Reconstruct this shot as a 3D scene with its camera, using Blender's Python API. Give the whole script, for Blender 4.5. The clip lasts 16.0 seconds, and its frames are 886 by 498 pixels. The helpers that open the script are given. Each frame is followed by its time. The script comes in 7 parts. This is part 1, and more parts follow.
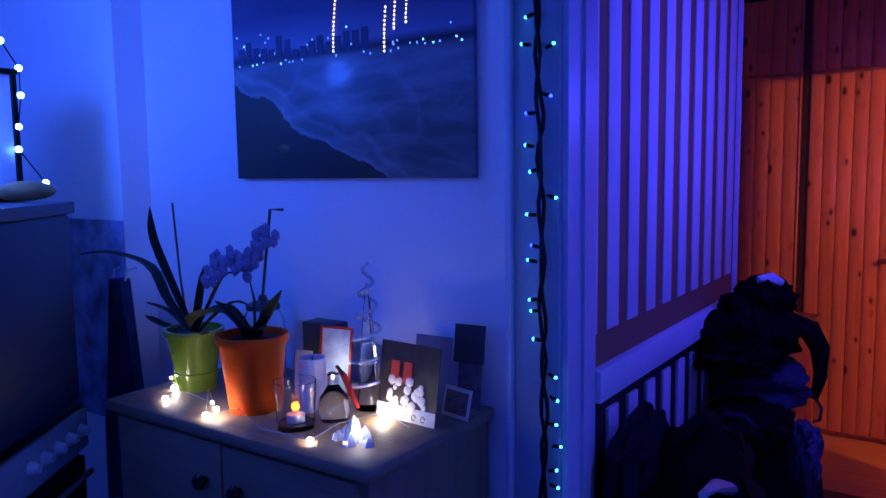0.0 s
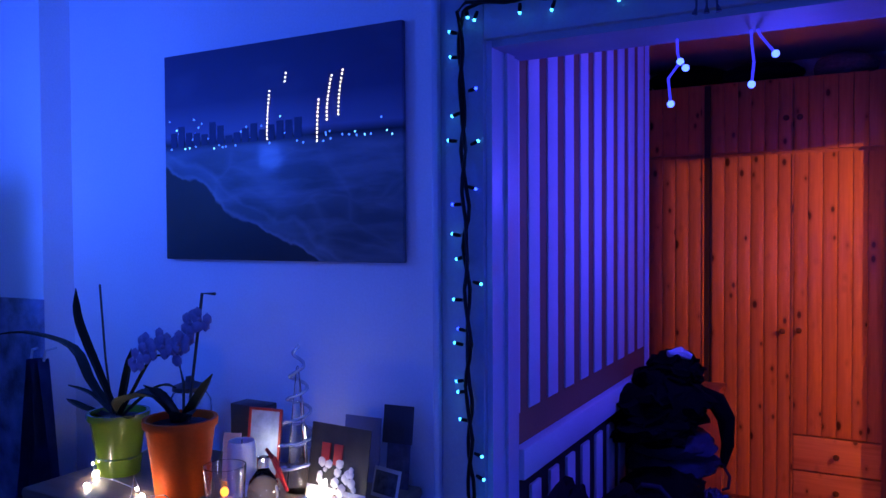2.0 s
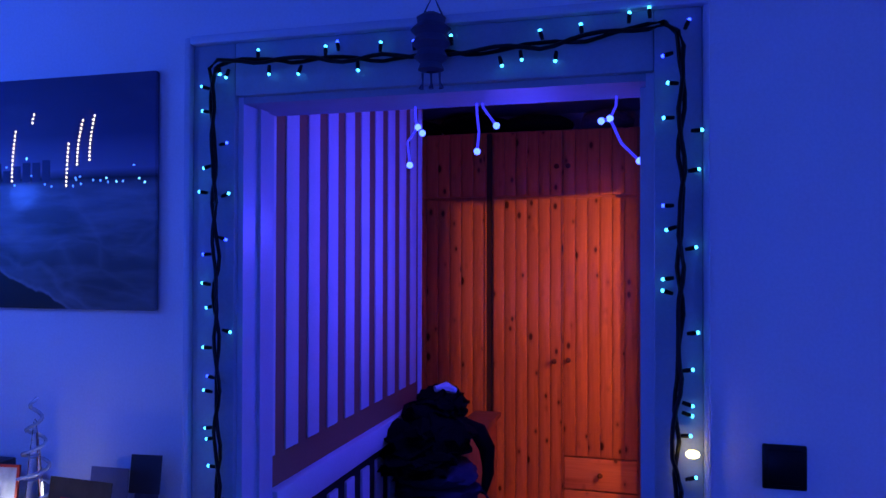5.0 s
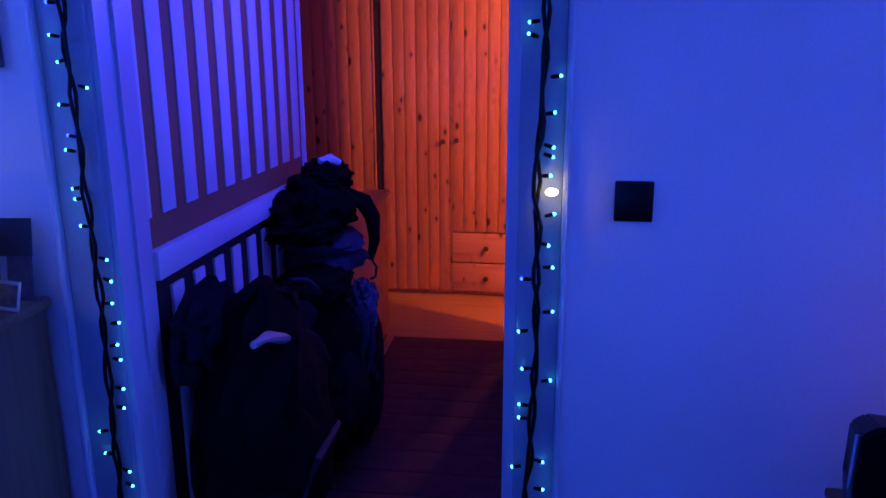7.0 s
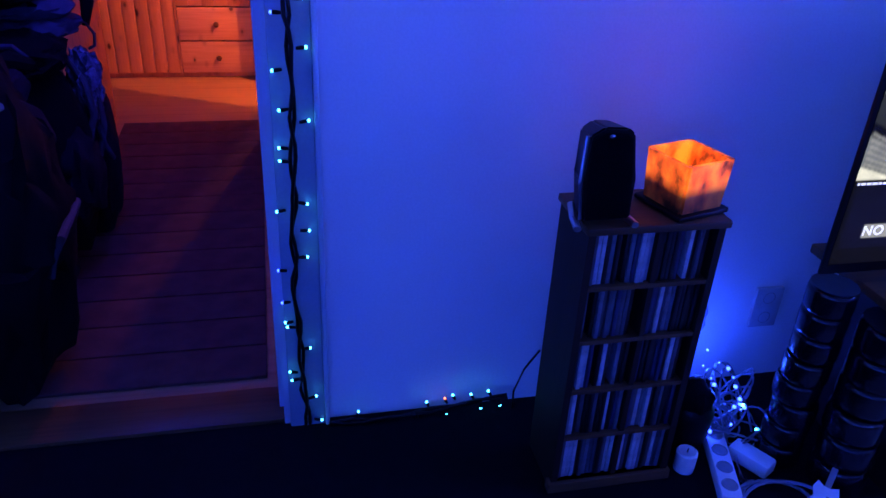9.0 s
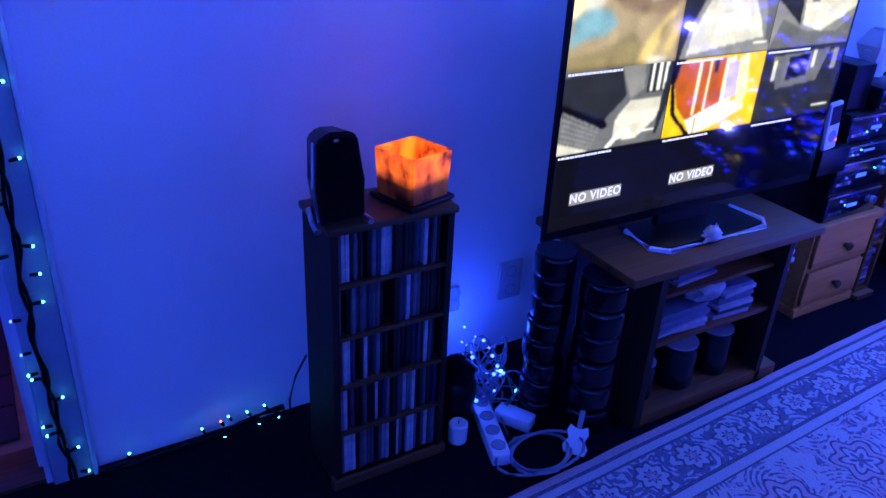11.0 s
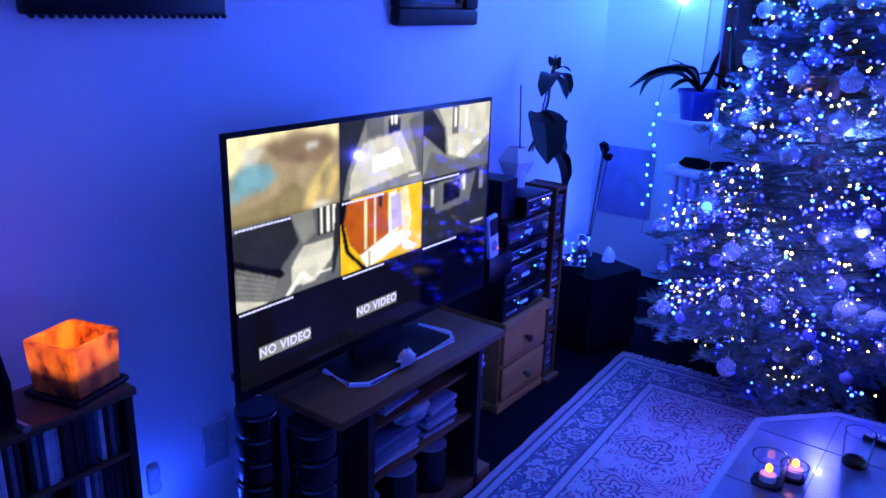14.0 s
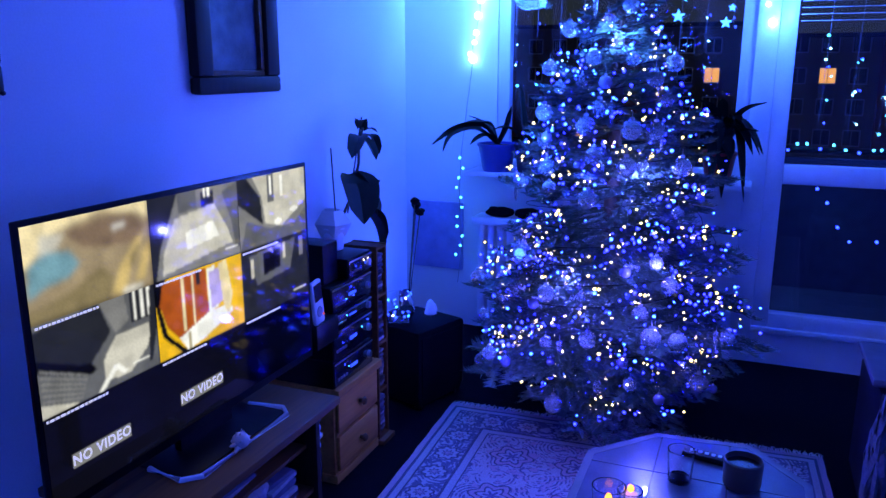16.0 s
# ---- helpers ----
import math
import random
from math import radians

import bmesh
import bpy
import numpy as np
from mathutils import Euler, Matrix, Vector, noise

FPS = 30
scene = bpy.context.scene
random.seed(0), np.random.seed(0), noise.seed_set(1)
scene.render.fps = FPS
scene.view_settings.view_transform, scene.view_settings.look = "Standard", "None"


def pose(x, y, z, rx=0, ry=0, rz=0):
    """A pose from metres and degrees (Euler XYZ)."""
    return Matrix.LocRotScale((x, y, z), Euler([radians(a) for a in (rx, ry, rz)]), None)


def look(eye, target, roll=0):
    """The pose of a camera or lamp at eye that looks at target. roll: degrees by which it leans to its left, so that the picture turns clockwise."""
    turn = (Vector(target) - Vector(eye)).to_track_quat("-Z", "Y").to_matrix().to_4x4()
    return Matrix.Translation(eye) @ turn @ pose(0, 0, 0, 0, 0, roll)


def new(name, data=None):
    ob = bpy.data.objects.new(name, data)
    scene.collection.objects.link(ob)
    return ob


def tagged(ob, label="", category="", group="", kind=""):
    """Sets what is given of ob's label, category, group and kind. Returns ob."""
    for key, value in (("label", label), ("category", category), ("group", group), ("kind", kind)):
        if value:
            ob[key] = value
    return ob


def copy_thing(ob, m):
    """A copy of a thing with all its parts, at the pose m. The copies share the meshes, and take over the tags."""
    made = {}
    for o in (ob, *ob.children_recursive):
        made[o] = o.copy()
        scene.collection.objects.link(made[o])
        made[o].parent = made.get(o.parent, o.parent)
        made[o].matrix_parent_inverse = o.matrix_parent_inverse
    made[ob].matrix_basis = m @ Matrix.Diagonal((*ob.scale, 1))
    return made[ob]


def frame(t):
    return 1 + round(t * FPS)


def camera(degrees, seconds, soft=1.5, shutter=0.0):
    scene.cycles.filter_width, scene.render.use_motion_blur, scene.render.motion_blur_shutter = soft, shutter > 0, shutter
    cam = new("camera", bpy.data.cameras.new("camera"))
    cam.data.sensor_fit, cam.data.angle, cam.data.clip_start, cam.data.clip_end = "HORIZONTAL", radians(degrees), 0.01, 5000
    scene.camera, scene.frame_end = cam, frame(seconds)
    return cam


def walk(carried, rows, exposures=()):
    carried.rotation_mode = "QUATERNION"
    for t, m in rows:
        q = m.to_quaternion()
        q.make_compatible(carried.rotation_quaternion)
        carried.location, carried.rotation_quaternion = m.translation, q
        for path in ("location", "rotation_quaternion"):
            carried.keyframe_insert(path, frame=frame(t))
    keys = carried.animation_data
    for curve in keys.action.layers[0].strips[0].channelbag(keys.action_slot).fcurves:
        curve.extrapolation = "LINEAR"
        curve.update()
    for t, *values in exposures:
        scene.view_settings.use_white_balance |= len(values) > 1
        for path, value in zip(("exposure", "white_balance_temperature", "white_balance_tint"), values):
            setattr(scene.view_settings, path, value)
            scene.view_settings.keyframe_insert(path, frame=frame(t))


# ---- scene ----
cam = camera(60.0, 16.0)

PATH = [
    (0, (-0.288, -1.457, 1.527), (-1.419, 0.179, 1.315), -0.8),
    (0.5, (-0.301, -1.458, 1.532), (-1.377, 0.218, 1.349), -0.6),
    (1, (-0.307, -1.481, 1.543), (-1.297, 0.251, 1.405), -0.3),
    (1.5, (-0.296, -1.504, 1.558), (-1.263, 0.244, 1.461), -0.3),
    (2, (-0.266, -1.528, 1.577), (-1.225, 0.226, 1.53), -0.3),
    (2.5, (-0.23, -1.54, 1.598), (-1.157, 0.232, 1.611), -0.1),
    (3, (-0.195, -1.55, 1.613), (-1.076, 0.244, 1.68), -0.1),
    (3.5, (-0.164, -1.558, 1.621), (-0.979, 0.265, 1.731), 0.0),
    (4, (-0.134, -1.552, 1.627), (-0.844, 0.312, 1.766), -0.1),
    (4.2, (-0.126, -1.545, 1.629), (-0.798, 0.333, 1.768), 0.0),
    (6.3, (-0.027, -1.591, 1.573), (-0.357, 0.357, 1.265), 0.2),
    (6.5, (-0.024, -1.587, 1.559), (-0.339, 0.356, 1.204), 0.2),
    (7, (-0.027, -1.574, 1.528), (-0.284, 0.347, 1.036), -0.2),
    (7.5, (-0.049, -1.576, 1.497), (-0.082, 0.324, 0.874), 0.8),
    (8, (-0.071, -1.578, 1.474), (0.092, 0.27, 0.727), 1.4),
    (8.5, (-0.08, -1.589, 1.447), (0.231, 0.196, 0.601), 1.5),
    (9, (-0.069, -1.609, 1.409), (0.335, 0.096, 0.445), 3.0),
    (9.5, (-0.029, -1.631, 1.403), (0.492, 0.022, 0.404), 2.7),
    (9.7, (-0.03, -1.654, 1.407), (0.562, -0.029, 0.403), 2.8),
    (11.8, (0.018, -1.696, 1.44), (1.154, -0.274, 0.61), 3.3),
    (12, (0.037, -1.69, 1.444), (1.233, -0.305, 0.637), 3.4),
    (12.5, (0.062, -1.684, 1.458), (1.365, -0.369, 0.699), 3.2),
    (13, (0.074, -1.686, 1.472), (1.475, -0.451, 0.757), 3.1),
    (13.5, (0.073, -1.691, 1.487), (1.53, -0.492, 0.822), 2.6),
    (14, (0.071, -1.694, 1.495), (1.605, -0.566, 0.884), 1.7),
    (14.5, (0.072, -1.682, 1.497), (1.678, -0.638, 0.921), 1.3),
    (15, (0.072, -1.669, 1.499), (1.752, -0.729, 0.959), 0.3),
    (15.5, (0.055, -1.652, 1.504), (1.805, -0.828, 0.996), -0.0),
    (16, (0.068, -1.65, 1.506), (1.874, -0.924, 1.045), 0.1),
]
walk(cam, [(t, look(eye, target, roll)) for t, eye, target, roll in PATH],
     exposures=[(0, -0.3), (2, -0.4), (4.2, -0.45), (6.3, 0.0), (8, 0.42), (9.7, 0.78), (11.8, 0.7), (14, 0.42), (16, 0.02)])

# ---- world and lamps ----
world = bpy.data.worlds.new("world")
scene.world = world
world.use_nodes = True
back = world.node_tree.nodes["Background"]
back.inputs[0].default_value = (0.10, 0.13, 0.17, 1)
back.inputs[1].default_value = 0.18


def lamp(name, place, watts, colour, radius, label):
    data = bpy.data.lights.new(name, "POINT")
    data.energy, data.color, data.shadow_soft_size = watts, colour, radius
    ob = new(name, data)
    ob.location = place
    return ob


VIOLET2 = (0.08, 0.09, 1.0)
BLUE, CYAN, WARM, VIOLET = (0.016, 0.064, 1.0), (0.03, 0.115, 1.0), (1.0, 0.24, 0.045), (0.06, 0.05, 1.0)
lamp("lamp_string_glow", (-1.3, -3.2, 1.35), 29, (0.018, 0.08, 1.0), 0.1, "")
lamp("lamp_string_glow", (-0.5, -3.0, 1.0), 13, BLUE, 0.1, "")
lamp("lamp_tree_glow", (2.74, -0.88, 1.25), 13.0, CYAN, 0.012, "")
lamp("lamp_tree_glow", (2.62, -1.4, 0.82), 13.0, VIOLET2, 0.012, "")
lamp("lamp_tree_glow", (2.52, -1.02, 0.5), 9.0, VIOLET2, 0.012, "")
lamp("lamp_tree_glow", (2.80, -1.0, 1.62), 9.0, CYAN, 0.012, "")
lamp("lamp_tree_core", (2.95, -1.05, 0.70), 32.0, (0.09, 0.10, 1.0), 0.03, "")
lamp("lamp_tree_core", (3.0, -1.25, 1.15), 30.0, (0.08, 0.12, 1.0), 0.03, "")
lamp("lamp_tree_core", (3.05, -1.15, 1.6), 24.0, (0.06, 0.16, 1.0), 0.03, "")
lamp("lamp_window_string", (3.85, -0.36, 1.95), 72, CYAN, 0.12, "")
lamp("lamp_window_string", (3.98, -1.78, 1.80), 22, CYAN, 0.03, "")
lamp("lamp_kitchen_string", (-2.25, -0.75, 1.85), 29.0, (0.025, 0.105, 1.0), 0.08, "")
lamp("lamp_cable_glow", (1.03, -0.12, 0.17), 1.6, BLUE, 0.03, "")
lamp("lamp_jar_glow", (3.3, -0.16, 0.55), 4.0, BLUE, 0.03, "")
lamp("lamp_icicle", (-0.45, 0.75, 1.72), 18, (0.05, 0.045, 1.0), 0.05, "")
lamp("lamp_hall", (1.2, 1.9, 2.14), 190, WARM, 0.03, "")
# Second unseen lamp, added to throw warm light on the striped wall.
lamp("lamp_side_room", (0.2, 3.6, 2.11), 38, WARM, 0.012, "")
lamp("lamp_fairy", (-1.62, -0.36, 1.05), 0.26, (1.0, 0.85, 0.65), 0.02, "")
lamp("lamp_fairy", (-1.5, -0.16, 1.07), 0.18, (0.9, 0.9, 1.0), 0.02, "")
lamp("lamp_fairy", (-1.25, -0.36, 1.03), 0.28, (0.8, 0.85, 1.0), 0.02, "")


# ---- materials ----
def node_mat(name):
    m = bpy.data.materials.new(name)
    m.use_nodes = True
    return m, m.node_tree, m.node_tree.nodes["Principled BSDF"]


def ramp(nt, fac, stops):
    r = nt.nodes.new("ShaderNodeValToRGB")
    els = r.color_ramp.elements
    while len(els) < len(stops):
        els.new(0.5)
    for el, (p, c) in zip(els, stops):
        el.position, el.color = p, (*c, 1)
    nt.links.new(fac, r.inputs[0])
    return r.outputs[0]


def noise_tex(nt, scale, detail=4, stretch=None, kind="Object"):
    co = nt.nodes.new("ShaderNodeTexCoord")
    src = co.outputs[kind]
    if stretch:
        mp = nt.nodes.new("ShaderNodeMapping")
        mp.inputs["Scale"].default_value = stretch
        nt.links.new(src, mp.inputs[0])
        src = mp.outputs[0]
    n = nt.nodes.new("ShaderNodeTexNoise")
    n.inputs["Scale"].default_value, n.inputs["Detail"].default_value = scale, detail
    nt.links.new(src, n.inputs["Vector"])
    return n.outputs[0]


def mixc(nt, fac, a, b, blend="MIX"):
    x = nt.nodes.new("ShaderNodeMix")
    x.data_type, x.blend_type = "RGBA", blend
    for sock, v in ((x.inputs[0], fac), (x.inputs[6], a), (x.inputs[7], b)):
        if hasattr(v, "links"):
            nt.links.new(v, sock)
        else:
            sock.default_value = v if isinstance(v, float) else (*v, 1)
    return x.outputs[2]


def bump(nt, bsdf, height, strength, dist=0.002):
    b = nt.nodes.new("ShaderNodeBump")
    b.inputs["Strength"].default_value, b.inputs["Distance"].default_value = strength, dist
    nt.links.new(height, b.inputs["Height"])
    nt.links.new(b.outputs[0], bsdf.inputs["Normal"])


def plain(name, colour, rough=0.5, metal=0.0, vary=0.18, scale=14.0, relief=0.25, coat=0.0, fine=160.0, spec=0.5):
    """A surface with broad mottling and a fine grain."""
    m, nt, b = node_mat(name)
    dark = tuple(c * (1 - vary) for c in colour)
    lite = tuple(min(1, c * (1 + vary * 0.6)) for c in colour)
    c1 = ramp(nt, noise_tex(nt, scale), ((0.3, dark), (0.7, lite)))
    g = noise_tex(nt, fine, 2)
    c2 = mixc(nt, 0.12, c1, ramp(nt, g, ((0.35, tuple(c * 0.6 for c in colour)), (0.65, lite))))
    nt.links.new(c2, b.inputs["Base Color"])
    b.inputs["Roughness"].default_value, b.inputs["Metallic"].default_value = rough, metal
    b.inputs["Coat Weight"].default_value = coat
    b.inputs["Specular IOR Level"].default_value = spec
    if relief:
        bump(nt, b, g, relief)
    return m


def wood(name, light, dark, axis=2, rough=0.45, knots=False, scale=1.0):
    """Grain along one axis, with knots where asked."""
    m, nt, b = node_mat(name)
    st = [26.0 * scale, 26.0 * scale, 26.0 * scale]
    st[axis] = 1.6 * scale
    g = noise_tex(nt, 1.0, 6, st)
    st2 = [90.0 * scale] * 3
    st2[axis] = 4.0
    fine = noise_tex(nt, 1.0, 3, st2)
    col = ramp(nt, g, ((0.3, dark), (0.5, light), (0.72, tuple(0.78 * a + 0.22 * d for a, d in zip(light, dark)))))
    info = nt.nodes.new("ShaderNodeObjectInfo")
    shade = ramp(nt, info.outputs["Random"], ((0.0, (0.74, 0.72, 0.70)), (1.0, (1.0, 1.0, 1.0))))
    col = mixc(nt, 0.8, col, shade, "MULTIPLY")
    col = mixc(nt, 0.25, col, ramp(nt, fine, ((0.4, dark), (0.6, light))))
    if knots:
        co = nt.nodes.new("ShaderNodeTexCoord")
        off = nt.nodes.new("ShaderNodeVectorMath")
        off.operation = "MULTIPLY_ADD"
        off.inputs[1].default_value = (1.0, 1.0, 0.55)
        sh = nt.nodes.new("ShaderNodeCombineXYZ")
        mul = nt.nodes.new("ShaderNodeMath")
        mul.operation = "MULTIPLY"
        mul.inputs[1].default_value = 37.0
        nt.links.new(info.outputs["Random"], mul.inputs[0])
        nt.links.new(mul.outputs[0], sh.inputs[2])
        nt.links.new(co.outputs["Object"], off.inputs[0])
        nt.links.new(sh.outputs[0], off.inputs[2])
        v = nt.nodes.new("ShaderNodeTexVoronoi")
        v.inputs["Scale"].default_value = 13.0
        nt.links.new(off.outputs[0], v.inputs["Vector"])
        size = nt.nodes.new("ShaderNodeSeparateColor")
        nt.links.new(v.outputs["Color"], size.inputs[0])
        grow = nt.nodes.new("ShaderNodeMath")
        grow.operation = "MULTIPLY_ADD"
        grow.inputs[1].default_value = 0.13
        nt.links.new(size.outputs[0], grow.inputs[0])
        nt.links.new(v.outputs["Distance"], grow.inputs[2])
        k = ramp(nt, grow.outputs[0], ((0.10, (0.95, 0.95, 0.95)), (0.17, (0.85, 0.85, 0.85)), (0.22, (0.25, 0.25, 0.25)), (0.34, (0, 0, 0))))
        col = mixc(nt, k, col, (0.035, 0.011, 0.005))
    nt.links.new(col, b.inputs["Base Color"])
    b.inputs["Roughness"].default_value = rough
    b.inputs["Specular IOR Level"].default_value = 0.28
    bump(nt, b, g, 0.25)
    return m


def glow(name, colour, strength):
    m, nt, b = node_mat(name)
    b.inputs["Base Color"].default_value = (*[0.8 * c for c in colour], 1)
    b.inputs["Emission Color"].default_value = (*colour, 1)
    b.inputs["Emission Strength"].default_value = strength
    return m


def glass(name, colour=(1, 1, 1), rough=0.02):
    m, nt, b = node_mat(name)
    b.inputs["Base Color"].default_value = (*colour, 1)
    b.inputs["Transmission Weight"].default_value = 1.0
    b.inputs["Roughness"].default_value, b.inputs["IOR"].default_value = rough, 1.45
    return m


WALL = plain("wall_paint", (0.78, 0.78, 0.80), 0.75, vary=0.05, scale=2.2, relief=0.12)
TRIM = plain("trim_paint", (0.55, 0.58, 0.66), 0.35, vary=0.08, scale=5, relief=0.08)
CASING = plain("casing_paint", (0.32, 0.38, 0.45), 0.6, vary=0.16, scale=6, relief=0.15, spec=0.3)
SLATW = plain("matt_white_paint", (0.78, 0.78, 0.80), 0.65, vary=0.06, scale=8, relief=0.1, spec=0.25)
WHITE = plain("white_lacquer", (0.78, 0.78, 0.80), 0.3, vary=0.05, relief=0.05)
CEIL = plain("ceiling_paint", (0.75, 0.75, 0.76), 0.8, vary=0.05, scale=2)
PINE = wood("pine_boards", (0.62, 0.30, 0.12), (0.42, 0.17, 0.06), 2, 0.35, True)
PINEX = wood("pine_cross", (0.62, 0.32, 0.14), (0.42, 0.18, 0.07), 0, 0.4, True)
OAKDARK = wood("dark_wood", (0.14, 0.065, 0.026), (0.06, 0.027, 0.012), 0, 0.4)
# Near-black copy of the dark wood; shade on uprights is put into its colour.
OAKSHADED = wood("dark_wood_upright", (0.030, 0.014, 0.007), (0.012, 0.006, 0.003), 2, 0.6)
BENCHW = wood("bench_wood", (0.19, 0.075, 0.02), (0.06, 0.022, 0.007), 0, 0.55)
CHESTW = wood("chest_wood", (0.27, 0.18, 0.11), (0.19, 0.12, 0.07), 0, 0.5)
CHESTV = wood("chest_wood_upright", (0.27, 0.18, 0.11), (0.19, 0.12, 0.07), 2, 0.5)
CABW = wood("cabinet_pine", (0.58, 0.25, 0.06), (0.36, 0.14, 0.03), 0, 0.4)
LAMINATE = wood("hall_laminate", (0.42, 0.24, 0.12), (0.28, 0.14, 0.07), 0, 0.35)
CARPET = plain("dark_carpet", (0.004, 0.004, 0.006), 0.95, vary=0.35, scale=30, relief=0.6, fine=400, spec=0.08)
BLACK = plain("black_plastic", (0.0035, 0.0035, 0.004), 0.35, vary=0.2, relief=0.1, spec=0.22)
BLACKM = plain("black_cloth", (0.0022, 0.0022, 0.003), 0.9, vary=0.4, relief=0.6, scale=22, fine=500, spec=0.15)
NAVY = plain("navy_cloth", (0.0045, 0.005, 0.012), 0.85, vary=0.4, relief=0.6, fine=500, spec=0.2)
METAL = plain("brushed_metal", (0.55, 0.56, 0.58), 0.3, 1.0, vary=0.1, relief=0.1)
GOLDM = plain("aged_brass", (0.35, 0.22, 0.08), 0.4, 1.0)
B_CYAN = glow("bulb_cyan", (0.06, 0.55, 1.0), 8)
B_BLUE = glow("bulb_blue", (0.014, 0.035, 1.0), 14)
B_WARM = glow("bulb_warm", (1.0, 0.80, 0.45), 14)
B_WHITE = glow("bulb_white", (0.85, 0.92, 1.0), 26)
B_RED = glow("bulb_red", (1.0, 0.15, 0.08), 3)
B_ICE = glow("bulb_ice", (0.06, 0.12, 1.0), 7)


# ---- mesh tools ----
def bm_box(bm, x0, x1, y0, y1, z0, z1, bevel=0.0, m=None):
    vs = [bm.verts.new((x, y, z)) for x in (x0, x1) for y in (y0, y1) for z in (z0, z1)]
    for f in ((0, 1, 3, 2), (4, 6, 7, 5), (0, 4, 5, 1), (2, 3, 7, 6), (0, 2, 6, 4), (1, 5, 7, 3)):
        bm.faces.new([vs[i] for i in f])
    if bevel:
        es = list({e for v in vs for e in v.link_edges})
        got = bmesh.ops.bevel(bm, geom=es, offset=bevel, segments=2, affect="EDGES", profile=0.5)
        vs = list({v for f in got["faces"] for v in f.verts} | {v for v in vs if v.is_valid})
    if m is not None:
        bmesh.ops.transform(bm, matrix=m, verts=vs)
    return bm


def box(x0, x1, y0, y1, z0, z1, bevel=0.0, m=None):
    return bm_box(bmesh.new(), x0, x1, y0, y1, z0, z1, bevel, m)


def bm_tube(bm, pts, radii, seg=8, cap=True):
    pts = [Vector(p) for p in pts]
    if not hasattr(radii, "__len__"):
        radii = [radii] * len(pts)
    rings, up = [], Vector((0.13, 0.31, 0.94)).normalized()
    for i, p in enumerate(pts):
        d = (pts[min(i + 1, len(pts) - 1)] - pts[max(i - 1, 0)]).normalized()
        a = d.cross(up)
        if a.length < 1e-3:
            a = d.cross(Vector((1, 0, 0)))
        a.normalize()
        b = d.cross(a)
        up = b
        rings.append([bm.verts.new(p + radii[i] * (math.cos(t) * a + math.sin(t) * b)) for t in [2 * math.pi * k / seg for k in range(seg)]])
    for r, s in zip(rings, rings[1:]):
        best = min(range(seg), key=lambda k: (r[0].co - s[k].co).length)
        for k in range(seg):
            bm.faces.new((r[k], r[(k + 1) % seg], s[(k + 1 + best) % seg], s[(k + best) % seg]))
    if cap:
        bm.faces.new(rings[0][::-1])
        bm.faces.new(rings[-1])
    return bm


def tube(pts, radii, seg=8):
    return bm_tube(bmesh.new(), pts, radii, seg)


def lathe(profile, seg=24, at=(0, 0, 0), bm=None):
    """Turns (radius, height) points round z."""
    bm = bm or bmesh.new()
    rings = []
    for r, z in profile:
        if r < 1e-5:
            rings.append([bm.verts.new((at[0], at[1], at[2] + z))])
        else:
            rings.append([bm.verts.new((at[0] + r * math.cos(2 * math.pi * k / seg), at[1] + r * math.sin(2 * math.pi * k / seg), at[2] + z)) for k in range(seg)])
    for r, s in zip(rings, rings[1:]):
        for k in range(seg):
            q = [r[k % len(r)], r[(k + 1) % len(r)], s[(k + 1) % len(s)], s[k % len(s)]]
            q = list(dict.fromkeys(q))
            if len(q) > 2:
                bm.faces.new(q)
    return bm


def ball(r, at=(0, 0, 0), sub=1, bm=None, squash=(1, 1, 1)):
    bm = bm or bmesh.new()
    bmesh.ops.create_icosphere(bm, subdivisions=sub, radius=r, matrix=Matrix.Translation(at) @ Matrix.Diagonal((*squash, 1)))
    return bm


def mesh_of(name, bm, mat, smooth=True):
    me = bpy.data.meshes.new(name)
    bmesh.ops.recalc_face_normals(bm, faces=bm.faces)
    bm.to_mesh(me)
    bm.free()
    for mm in mat if isinstance(mat, (list, tuple)) else [mat]:
        me.materials.append(mm)
    if smooth:
        me.shade_smooth()
        me.set_sharp_from_angle(angle=radians(38))
    return me


def part(name, bm, mat, parent=None, label="", m=None):
    ob = new(name, mesh_of(name, bm, mat))
    if parent is not None:
        ob.parent = parent
    if m is not None:
        ob.matrix_basis = m
    if label:
        tagged(ob, label)
    return ob


def piece(name, me, parent, m):
    ob = new(name, me)
    ob.parent, ob.matrix_basis = parent, m
    return ob


def thing(name, label, category, m=None, group="", kind=""):
    ob = new(name)
    ob.empty_display_size = 0.05
    if m is not None:
        ob.matrix_basis = m
    return tagged(ob, label, category, group, kind)


def solo(name, bm, mat, label, category, m=None, group="", kind=""):
    ob = part(name, bm, mat, None, "", m)
    return tagged(ob, label, category, group, kind)


def T(x, y, z):
    return Matrix.Translation((x, y, z))


# ---- structure ----
def wall(name, *boxes, mat=WALL, label="", category="wall"):
    bm = bmesh.new()
    for b in boxes:
        bm_box(bm, *b)
    return solo(name, bm, mat, label or "pale painted plaster wall", category, kind="structure")


